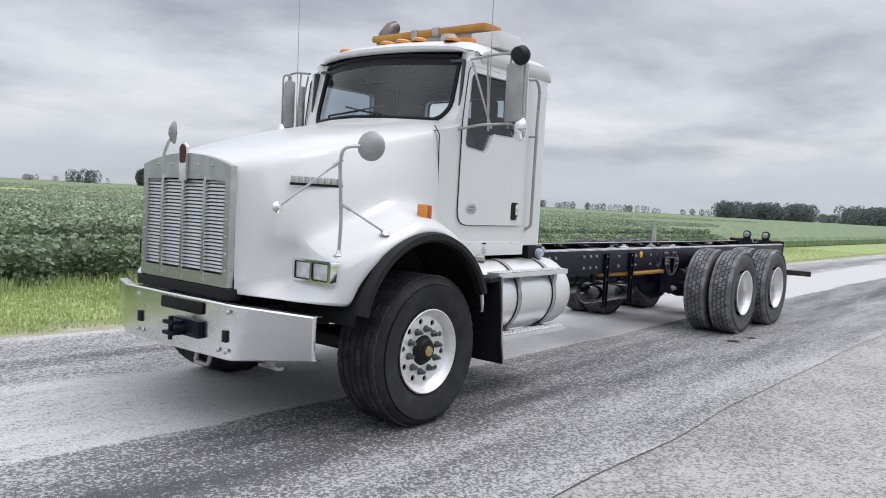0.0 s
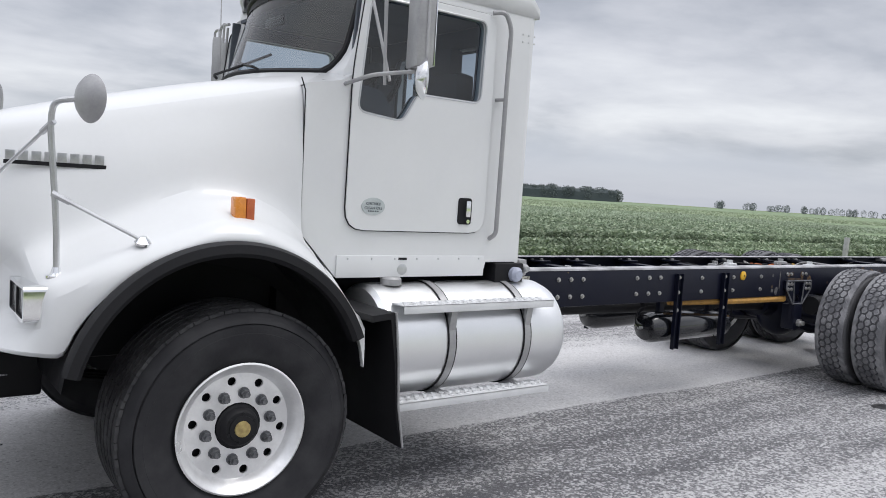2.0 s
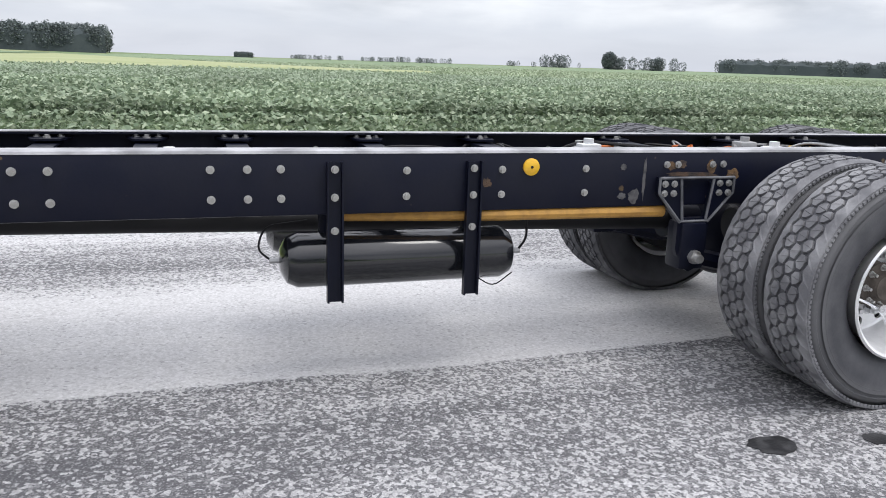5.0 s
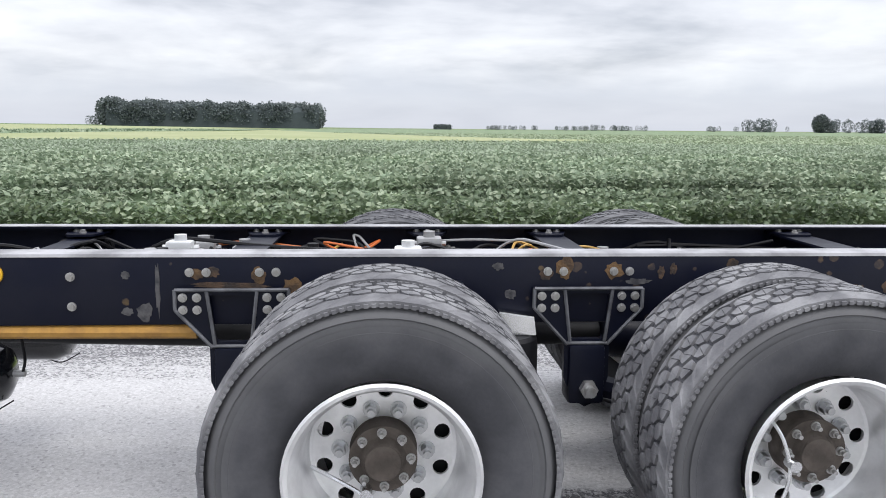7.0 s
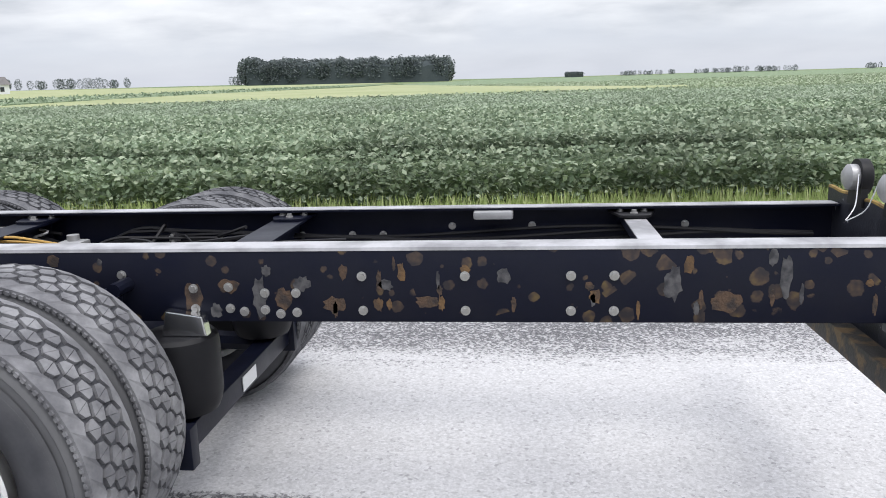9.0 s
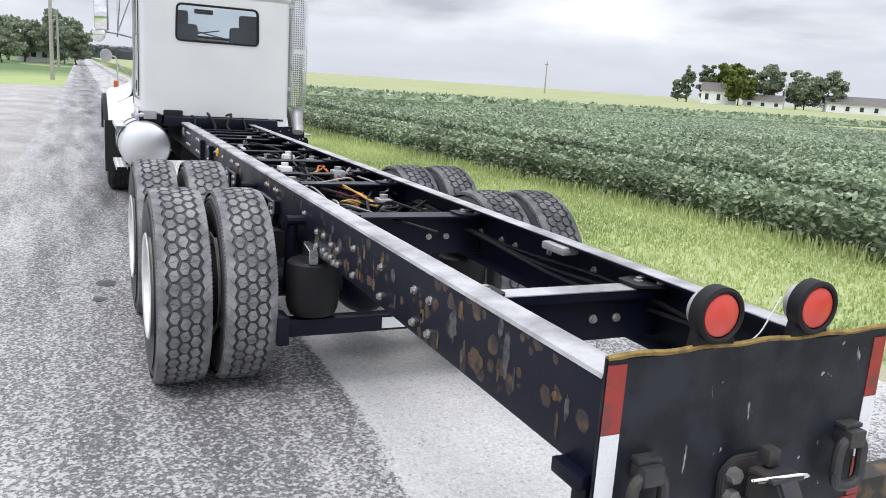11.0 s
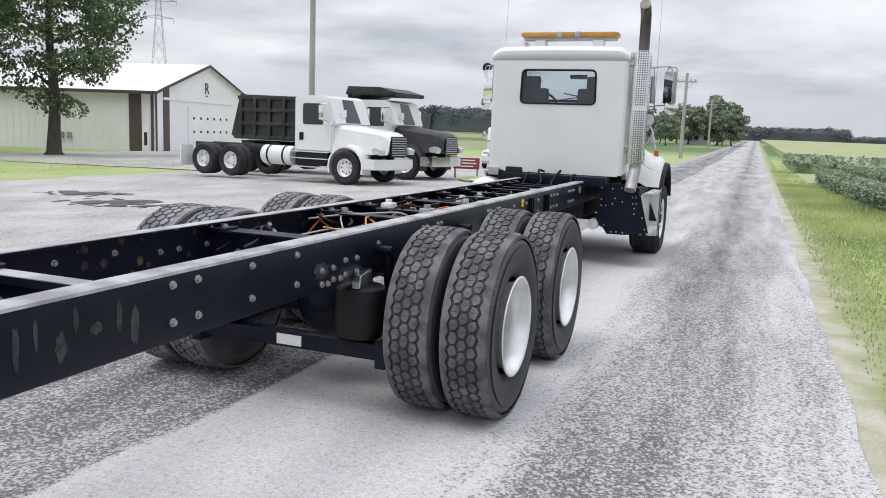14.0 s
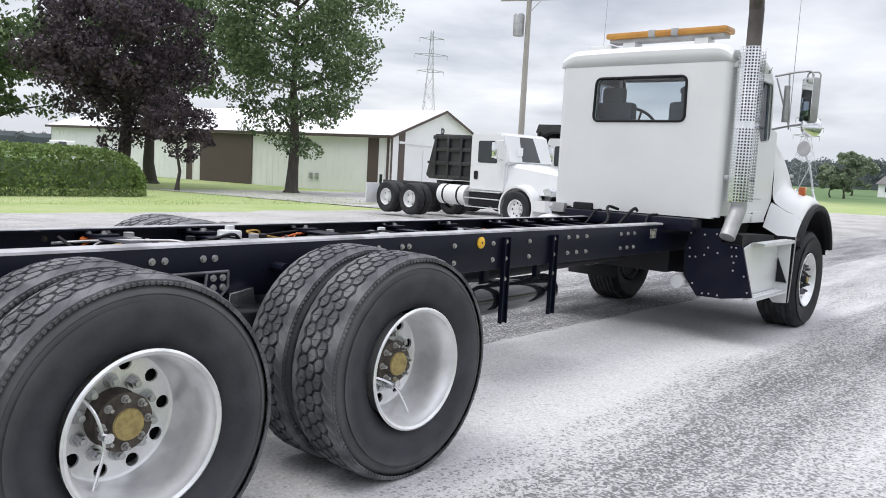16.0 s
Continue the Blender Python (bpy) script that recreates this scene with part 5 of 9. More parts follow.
# marker lamps, light bar and roof gear
for y in (-0.62, 0.52):
    q = spin(bm_new(), [(0.055, 0), (0.053, 0.02), (0.035, 0.034), (0, 0.037)], 20, "z")
    part("marker_lamp", q, AMBER, cab, "amber roof marker", m=pose(0.78, y, 2.665) @ Matrix.Diagonal((1.5, 1, 1, 1)))
for y in (-0.17, 0.0, 0.17):
    q = spin(bm_new(), [(0.055, 0), (0.053, 0.02), (0.035, 0.034), (0, 0.037)], 20, "z")
    part("marker_lamp", q, AMBER, cab, "amber roof marker", m=pose(0.78, y - 0.12, 2.69) @ Matrix.Diagonal((1.5, 1, 1, 1)))
lb = new("light_bar")
lb.parent = truck
tagged(lb, "long amber warning light bar on the roof")
bm = bm_new()
box(bm, 1.16, 1.40, -0.635, 0.635, 2.835, 2.90, 0.03)
part("lens", bm, material("weathered_amber_plastic", (0.50, 0.24, 0.035), 0.38, 0, (0.36, 0.15, 0.025), 0.7, 5, 60, coat=0.3), lb)
bm = bm_new()
box(bm, 1.20, 1.36, -0.60, 0.60, 2.80, 2.836, 0.008)
part("chassis", bm, GALV, lb)
for y in (-0.12, 0.12):
    bm = bm_new()
    box(bm, 1.155, 1.405, y - 0.035, y + 0.035, 2.833, 2.902, 0.006)
    part("divider", bm, GALV, lb)
for y in (-0.38, 0.38):
    bm = bm_new()
    box(bm, 1.2, 1.36, y - 0.07, y + 0.07, 2.66, 2.802, 0.01)
    part("foot", bm, WHITE, lb)
rg = new("roof_beacon")
rg.parent = truck
tagged(rg, "white roof box with a grey canister and amber lamp")
bm = bm_new()
box(bm, 1.05, 1.35, -0.86, -0.58, 2.66, 2.79, 0.02)
part("case", bm, WHITE, rg)
q = spin(bm_new(), [(0.07, 0.0), (0.07, 0.09), (0.06, 0.105), (0, 0.108)], 24, "z")
part("canister", q, GALV, rg, m=pose(0.98, -0.42, 2.67))
bm = bm_new()
box(bm, 0.86, 0.98, -0.70, -0.56, 2.665, 2.72, 0.02)
part("amber_lamp", bm, AMBER, rg)

# west-coast mirrors, antennas, air horn
for s in (-1, 1):
    mr_ = new("side_mirror")
    mr_.parent = truck
    tagged(mr_, "tall chrome-backed mirror on tubular brackets")
    bm = bm_new()
    tube(bm, bent([(0.60, s * 0.86, 1.985), (0.64, s * 1.05, 2.02), (0.76, s * 1.25, 2.035), (0.77, s * 1.30, 2.06)], 0.05), 0.010, 8)
    tube(bm, bent([(0.68, s * 0.88, 2.50), (0.72, s * 1.1, 2.53), (0.76, s * 1.25, 2.53), (0.76, s * 1.265, 2.45)], 0.05), 0.010, 8)
    tube(bm, [(0.70, s * 1.02, 2.53), (0.70, s * 1.06, 1.98)], 0.008, 8)
    tube(bm, [(0.68, s * 0.90, 2.48), (0.72, s * 1.07, 2.0)], 0.008, 8)
    tube(bm, bent([(0.745, s * 1.20, 2.0), (0.735, s * 1.20, 2.52), (0.745, s * 1.32, 2.52), (0.75, s * 1.32, 2.0)], 0.04), 0.008, 8)
    part("bracket", bm, GALV, mr_)
    bm = bm_new()
    box(bm, -0.055, 0.03, -0.078, 0.078, -0.21, 0.21, 0.022)
    part("housing", bm, GALV, mr_, m=pose(0.775, s * 1.245, 2.255, 0, 0, -14 if s < 0 else -34))
    bm = bm_new()
    box(bm, 0.028, 0.034, -0.072, 0.072, -0.20, 0.20, 0.002)
    part("glass", bm, MIRROR, mr_, m=pose(0.775, s * 1.245, 2.255, 0, 0, -14 if s < 0 else -34))
    q = spin(bm_new(), [(0.0, 0.045), (0.06, 0.035), (0.092, 0.005), (0.097, -0.004), (0.092, -0.008), (0.05, -0.02), (0.0, -0.024)], 36, "x")
    part("convex_mirror", q, CHROME, mr_, "round convex mirror", m=pose(0.762, s * 1.285, 2.0, 0, 0, 28 * s) @ pose(0, 0, 0, 0, 180, 0))
    q = spin(bm_new(), [(0.0, -0.07), (0.05, -0.055), (0.07, 0.0), (0.06, 0.03), (0.0, 0.045)], 24, "x")
    if s < 0:
        part("lamp_ball", q, SATIN, mr_, m=pose(0.69, s * 1.315, 2.50))
    an = bm_new()
    rod(an, (0.70, s * 1.06, 2.0), (0.66, s * 1.05, 3.9), 0.004, 6, 0.0015)
    part("whip_antenna", an, GALV, mr_)
bm = bm_new()
rod(bm, (0.72, 1.02, 2.05), (0.72, 1.02, 2.40), 0.028, 14)
part("antenna_coil", bm, GALV, truck)

# fuel tank with steps, driver's side
tk = new("fuel_tank")
tk.parent = truck
tagged(tk, "polished aluminium fuel tank with step treads")
TC = (-0.83, 0.735)
bm = spin(bm_new(), [(0.0, 0.745), (0.20, 0.752), (0.265, 0.765), (0.285, 0.79), (0.287, 0.85), (0.287, 1.86), (0.284, 1.915), (0.265, 1.96), (0.22, 1.988), (0.12, 2.006), (0.0, 2.012)], 64, "x", (0, TC[0], TC[1]))
part("shell", bm, TANKM, tk)
for x in (1.13, 1.64):
    bm = spin(bm_new(), [(0.289, x), (0.295, x), (0.295, x + 0.04), (0.289, x + 0.04)], 64, "x", (0, TC[0], TC[1]))
    part("strap", bm, GALV, tk)
    for d in (-0.006, 0.040):
        bm = spin(bm_new(), [(0.288, x + d), (0.294, x + d), (0.294, x + d + 0.007), (0.288, x + d + 0.007)], 64, "x", (0, TC[0], TC[1]))
        part("strap_liner", bm, GASKET, tk)
    bm = bm_new()
    prism(bm, [(-1.03, 0.94), (-1.13, 0.94), (-1.13, 0.925), (-1.112, 0.80), (-1.10, 0.80), (-1.10, 0.9), (-1.03, 0.92)], x, x + 0.04, "yz")
    part("step_bracket", bm, GALV, tk)
    bm = bm_new()
    prism(bm, [(-0.9, 0.455), (-1.13, 0.455), (-1.13, 0.47), (-1.0, 0.49), (-0.95, 0.47)], x, x + 0.04, "yz")
    part("step_bracket", bm, GALV, tk)
q = spin(bm_new(), [(0.055, 0.0), (0.055, 0.03), (0.045, 0.04), (0, 0.042)], 24, "z")
part("filler_cap", q, GALV, tk, m=pose(0.92, -0.87, 1.018))


def step_tread(x0, x1, y0, y1, z, parent):
    """A punched aluminium tread: rows of raised holes and a folded lip."""
    bm = bm_new()
    box(bm, x0, x1, y0, y1, z - 0.006, z, 0.002)
    box(bm, x0, x1, y0, y0 + 0.006, z - 0.04, z, 0.002)
    box(bm, x0, x1, y1 - 0.006, y1, z - 0.03, z, 0.002)
    st = part("step", bm, STEPM, parent, "punched aluminium step")
    bm = bm_new()
    n, w = int((x1 - x0) / 0.052), (y1 - y0)
    for k in range(n):
        for j in range(2):
            c = (x0 + 0.03 + k * 0.052 + 0.026 * j, y0 + w * (0.3 + 0.4 * j), z)
            spin(bm, [(0.016, 0.0005), (0.013, 0.006), (0.009, 0.006), (0.008, 0.0008)], 10, "z", c)
    tagged(part("raised_grip", bm, STEPM, st), kind="stuff")


step_tread(0.83, 1.815, -1.145, -1.03, 0.952, tk)
step_tread(0.83, 1.825, -1.145, -1.02, 0.478, tk)

# passenger side: exhaust stack, equipment cover with steps
ex = new("exhaust_stack")
ex.parent = truck
tagged(ex, "tall exhaust stack behind a perforated heat shield")
EXC = (1.70, 1.005)
bm = bm_new()
rod(bm, (EXC[0], EXC[1], 1.25), (EXC[0], EXC[1], 2.95), 0.064, 24)
tube(bm, [(EXC[0], EXC[1], 2.94), (EXC[0] + 0.02, EXC[1], 3.04), (EXC[0] + 0.09, EXC[1], 3.12), (EXC[0] + 0.16, EXC[1], 3.15)], 0.064, 20)
part("pipe", bm, material("heat_blued_steel", (0.16, 0.14, 0.13), 0.4, 0.9, (0.08, 0.07, 0.07), 0.7, 4, 60, bump=0.05), ex, "heat-darkened steel pipe")
bm = bm_new()
tube(bm, bent([(EXC[0], EXC[1], 1.27), (EXC[0], EXC[1], 1.20), (EXC[0] + 0.16, EXC[1] - 0.02, 0.95)], 0.06), 0.07, 20)
part("elbow", bm, GALV, ex)


def perforated_shield():
    """A rolled sheet with rows of round holes, laid out cell by cell."""
    bm = bm_new()
    R, z0, z1 = 0.118, 1.27, 2.62
    nc, nz = 22, 50
    da, dz = math.radians(290) / nc, (z1 - z0) / nz
    def pt(a, z):
        return (EXC[0] + R * math.cos(a), EXC[1] + R * math.sin(a), z)
    for i in range(nc):
        for j in range(nz):
            if (j // 24) % 2 == 1 and j % 24 in (0, 1):
                solid = True
            else:
                solid = False
            a0, zc = math.radians(-235) + (i + 0.5) * da, z0 + (j + 0.5) * dz
            sq = [(1, 0), (1, 1), (0, 1), (-1, 1), (-1, 0), (-1, -1), (0, -1), (1, -1)]
            o = [bm.verts.new(pt(a0 + u * da / 2, zc + v * dz / 2)) for u, v in sq]
            if solid:
                bm.faces.new(o)
                continue
            h = [bm.verts.new(pt(a0 + 0.33 * math.cos(k * math.pi / 4) * da, zc + 0.33 * math.sin(k * math.pi / 4) * dz)) for k in range(8)]
            for k in range(8):
                bm.faces.new((o[k], o[(k + 1) % 8], h[(k + 1) % 8], h[k]))
    bmesh.ops.remove_doubles(bm, verts=bm.verts, dist=1e-4)
    return bm


part("heat_shield", perforated_shield(), CHROME, ex, "perforated chrome heat shield")
bm = bm_new()
for z in (1.45, 2.45):
    part("clamp", box(bm_new(), 1.66, 1.76, 0.86, 0.93, z, z + 0.05, 0.006), STEEL, ex)
cv = new("equipment_cover")
cv.parent = truck
tagged(cv, "black bolted cover and aluminium steps below the cab")
CVO = [(0.61, 1.0), (0.92, 1.02), (0.925, 0.90), (1.115, 0.885), (1.235, 0.44), (0.97, 0.395), (0.735, 0.39), (0.60, 0.57), (0.59, 0.76), (0.615, 0.90)]
part("cover_plate", plate(CVO, [], 1.80, 1.825, "yz"), BLACK, cv, "black bolted steel cover")
dot = mesh_of(spin(bm_new(), [(0.0095, 0), (0.008, 0.005), (0, 0.007)], 8, "x"), "cover_bolt")
for y, z in ((0.64, 0.82), (0.77, 0.955), (0.81, 0.84), (0.78, 0.77), (1.02, 0.865), (1.06, 0.865), (1.03, 0.785), (1.07, 0.79), (1.05, 0.66), (1.05, 0.73), (0.79, 0.42), (0.85, 0.425), (0.93, 0.42), (0.70, 0.745), (0.645, 0.74), (0.64, 0.96),
             (0.88, 0.97), (0.90, 0.80), (1.15, 0.62), (1.19, 0.48), (0.69, 0.50)):
    part("cover_bolt", dot, ZINC, cv, m=pose(1.825, y, z))
bm = bm_new()
prism(bm, [(0.90, 0.95), (1.78, 0.98), (1.78, 0.50), (1.70, 0.46), (0.94, 0.42), (0.90, 0.5)], 0.62, 1.09, "xz", 0.01)
part("equipment_case", bm, SATIN, cv)
bm = bm_new()
prism(bm, [(0.60, 0.90), (1.60, 0.90), (1.78, 0.86), (1.78, 0.48), (1.70, 0.42), (0.60, 0.40)], 1.102, 1.115, "xz", 0.003)
part("side_panel", bm, WHITE, cv, "white painted side panel")
bm = bm_new()
prism(bm, [(1.02, 0.89), (1.235, 0.89), (1.235, 0.30), (1.11, 0.29), (1.02, 0.40)], 0.83, 0.842, "yz", 0.003)
part("end_panel", bm, WHITE, cv, "white panel behind the wheel")
step_tread(0.86, 1.70, 1.12, 1.235, 0.43, cv)
step_tread(0.72, 1.60, 1.12, 1.235, 0.91, cv)
bm = bm_new()
prism(bm, [(1.125, 0.74), (1.125, 0.50), (1.225, 0.50)], 0.846, 0.858, "yz")
part("gusset", bm, SATIN, cv)
q = spin(bm_new(), [(0.0, 0.0), (0.05, 0.004), (0.068, 0.03), (0.07, 0.2), (0.06, 0.23), (0, 0.236)], 24, "x")
part("filter_canister", q, STEPM, cv, "pale filter canister below the frame", m=pose(1.62, 0.55, 0.50))

# behind and under the cab
bm = bm_new()
box(bm, 1.56, 1.84, -0.62, -0.40, 0.98, 1.16, 0.02)
box(bm, 1.60, 1.81, -0.885, -0.64, 0.975, 1.125, 0.012)
part("air_dryer_box", bm, GASKET, truck, "black air system box")
for x, y, z, r in ((1.80, -0.742, 1.062, 0.042), (1.90, -0.70, 1.09, 0.026)):
    q = spin(bm_new(), [(r, 0), (r, 0.03), (r * 0.6, 0.05), (0, 0.052)], 18, "y")
    part("air_coupler", q, material("blue_grey_plastic", (0.42, 0.45, 0.55), 0.45, 0, (0.3, 0.32, 0.4), 0.5, 20, 90) if r > 0.03 else GALV, truck, "palm coupler on the air box", m=pose(x - 0.06, y - 0.14, z, 0, 0, 180))
bm = bm_new()
box(bm, 1.815, 1.875, -0.84, -0.70, 1.045, 1.14, 0.008)
part("coupler_plate", bm, GALV, truck)
bm = bm_new()
box(bm, 0.5, 1.75, -0.42, 0.42, 0.55, 1.1, 0.05)
box(bm, -0.5, 0.6, -0.35, 0.35, 0.62, 1.3, 0.05)
part("engine_block", bm, GASKET, truck, "dark engine and gearbox mass")
bm = bm_new()
for s in (-1, 1):
    tube(bm, bent([(1.85, s * 0.1, 1.12), (2.0, s * 0.15, 1.16), (2.1, s * 0.05, 1.0), (2.3, s * 0.12, 0.95)], 0.1), 0.014, 8)
    tube(bm, bent([(1.83, s * 0.3, 1.1), (1.98, s * 0.28, 1.1), (2.12, s * 0.3, 0.95), (2.6, s * 0.33, 0.92)], 0.1), 0.011, 8)
part("hose", bm, GASKET, truck)
bm = bm_new()
box(bm, 1.74, 1.98, -0.62, 0.70, 0.98, 1.09, 0.015)
part("cab_mount", bm, BLACK, truck)
bm = bm_new()
for s in (-1, 1):
    rod(bm, (0.0, s * 0.84, R_F), (0.0, s * 0.3, R_F - 0.06), 0.055, 14)
box(bm, -0.06, 0.06, -0.42, 0.42, R_F - 0.13, R_F - 0.03, 0.02)
part("front_axle", bm, GASKET, truck)
for s in (-1, 1):
    bm = bm_new()
    for k in range(3):
        pts = [(x, s * 0.42, 0.66 - 0.12 * (1 - ((x - 0.0) / 0.7) ** 2) - 0.014 * k) for x in span(-0.7, 0.7, 10)]
        for a, b in zip(pts, pts[1:]):
            rod(bm, a, b, 0.012, 4)
    part("leaf_spring", bm, GASKET, truck)

# ---- frame fittings ----
EDGEG = material("worn_casting_edge", (0.16, 0.165, 0.18), 0.6, 0.2, (0.05, 0.052, 0.06), 0.7, 12, 90, bump=0.1)
RINGM = material("worn_forged_iron", (0.045, 0.046, 0.052), 0.5, 0.3, (0.075, 0.066, 0.055), 0.7, 16, 90, bump=0.2)


def scratched(mt):
    """Pale upright scratches and chips over dark paint."""
    nt = mt.node_tree
    N, K = nt.nodes.new, nt.links.new
    b = nt.nodes["Principled BSDF"]
    was = b.inputs["Base Color"].links[0].from_socket
    tc = N("ShaderNodeTexCoord")
    last = was
    for scale, lo, hi, col in (((1, 42, 9), 0.70, 0.74, (0.33, 0.34, 0.36, 1)), ((1, 26, 22), 0.715, 0.75, (0.40, 0.40, 0.41, 1))):
        mp, n, mr, mix = (N("ShaderNode" + k) for k in ("Mapping", "TexNoise", "MapRange", "Mix"))
        mp.inputs["Scale"].default_value = scale
        K(tc.outputs["Object"], mp.inputs[0])
        n.inputs["Scale"].default_value, n.inputs["Detail"].default_value = 1.0, 3
        K(mp.outputs[0], n.inputs["Vector"])
        mr.inputs[1].default_value, mr.inputs[2].default_value = lo, hi
        K(n.outputs["Fac"], mr.inputs[0])
        mix.data_type = "RGBA"
        K(mr.outputs[0], mix.inputs[0])
        K(last, mix.inputs[6])
        mix.inputs[7].default_value = col
        last = mix.outputs[2]
    K(last, b.inputs["Base Color"])
    return mt


ORANGEW = material("orange_cable_sheath", (0.48, 0.13, 0.03), 0.55, 0, (0.36, 0.09, 0.02), 0.4, 30, 90)
bolt_me = mesh_of(nuts(rod(bm_new(), (0, 0.0, 0), (0, -0.005, 0), 0.0165, 12), 1, 0.0, -0.004, -0.015, 0.0115, cap=False), "bolt", False)


def rail_bolt(s, x, z, mat_=None, inside=False):
    y = RAIL if not inside else RAIL - 0.009
    m = pose(x, s * y, z, 0, 0, 0 if (s < 0) != inside else 180)
    part("bolt", bolt_me, mat_ or ZINC, rails[s], m=m)


# rust patches and scuffs on the weathered rail
PATCH = material("brown_rust_patch", (0.10, 0.062, 0.040), 0.85, 0, (0.035, 0.030, 0.030), 0.9, 26, 110, bump=0.4)
SCUFF = material("grey_paint_scuff", (0.11, 0.108, 0.112), 0.7, 0.1, (0.035, 0.035, 0.042), 0.9, 30, 120, bump=0.2)
OCHRE = material("ochre_rust_patch", (0.17, 0.10, 0.045), 0.85, 0, (0.075, 0.050, 0.035), 0.9, 22, 100, bump=0.4)


def rust_patch(x, z, w, h, mat_, seed, side=-1):
    """A thin scab of rust with an uneven outline."""
    rg_ = random.Random(seed)
    ring = []
    for k in range(18):
        a = k * math.tau / 18
        r = 0.62 + 0.38 * rg_.random()
        ring.append((x + w * 0.5 * r * math.cos(a), min(RZ1 - 0.013, max(RZ0 + 0.013, z + h * 0.5 * r * math.sin(a)))))
    part("rust_patch", mesh_of(prism(bm_new(), ring, side * (RAIL + 0.0014), side * (RAIL - 0.001), "xz"), "rust_patch", False), mat_, rails[side])


for k, (x, z, w, h, mt) in enumerate((
        (5.43, 0.956, 0.055, 0.05, OCHRE), (5.49, 0.963, 0.05, 0.05, PATCH), (5.65, 0.95, 0.06, 0.075, OCHRE), (5.775, 0.912, 0.085, 0.075, OCHRE), (5.55, 0.914, 0.34, 0.03, PATCH), (6.78, 0.975, 0.075, 0.11, OCHRE),
        (6.71, 0.952, 0.06, 0.055, PATCH), (6.965, 0.965, 0.09, 0.08, OCHRE), (7.06, 0.922, 0.12, 0.03, SCUFF), (7.147, 0.957, 0.035, 0.06, PATCH), (7.193, 0.97, 0.035, 0.05, PATCH), (6.528, 0.981, 0.05, 0.035, SCUFF),
        (6.577, 0.876, 0.05, 0.05, SCUFF), (5.24, 0.815, 0.07, 0.09, SCUFF), (5.29, 0.90, 0.02, 0.23, SCUFF), (4.51, 0.889, 0.05, 0.05, PATCH), (5.177, 0.953, 0.04, 0.035, SCUFF), (5.177, 0.818, 0.05, 0.035, SCUFF),
        (7.42, 0.99, 0.06, 0.05, PATCH), (7.59, 0.982, 0.025, 0.03, SCUFF), (7.92, 0.852, 0.075, 0.13, PATCH), (8.05, 0.895, 0.10, 0.06, PATCH), (8.16, 0.86, 0.06, 0.17, SCUFF), (8.24, 0.85, 0.07, 0.10, PATCH),
        (8.31, 0.905, 0.07, 0.06, SCUFF), (8.187, 0.95, 0.04, 0.045, SCUFF), (8.0, 0.81, 0.05, 0.06, SCUFF), (8.42, 0.83, 0.09, 0.07, PATCH), (8.60, 0.90, 0.06, 0.05, SCUFF), (8.74, 0.84, 0.10, 0.05, PATCH),
        (9.0, 0.93, 0.05, 0.07, SCUFF), (9.30, 0.86, 0.05, 0.06, OCHRE), (9.55, 0.90, 0.07, 0.14, SCUFF), (9.72, 0.84, 0.12, 0.08, PATCH), (9.9, 0.92, 0.05, 0.16, SCUFF))):
    rust_patch(x, z, w, h, mt, k)
rg_ = random.Random(31)
for k in range(24):      # flakes and runs near the tail
    rust_patch(rg_.uniform(8.4, 10.25), rg_.uniform(0.79, 1.0), rg_.uniform(0.012, 0.04), rg_.uniform(0.02, 0.09), rg_.choice((OCHRE, PATCH, PATCH, SCUFF)), 200 + k)
SMEAR = material("dull_grey_smear", (0.04, 0.041, 0.046), 0.6, 0, (0.012, 0.013, 0.018), 0.9, 24, 90, bump=0.1)
for k, (x, z, w, h) in enumerate(((10.02, 0.90, 0.03, 0.17), (9.95, 0.93, 0.02, 0.12), (9.86, 0.87, 0.05, 0.12), (9.8, 0.95, 0.025, 0.11), (9.72, 0.90, 0.06, 0.05), (9.62, 0.92, 0.03, 0.14), (9.55, 0.87, 0.05, 0.17), (10.15, 0.88, 0.08, 0.06), (8.29, 0.87, 0.16, 0.11))):
    rust_patch(x, z, w, h, SMEAR, 60 + k, 1)

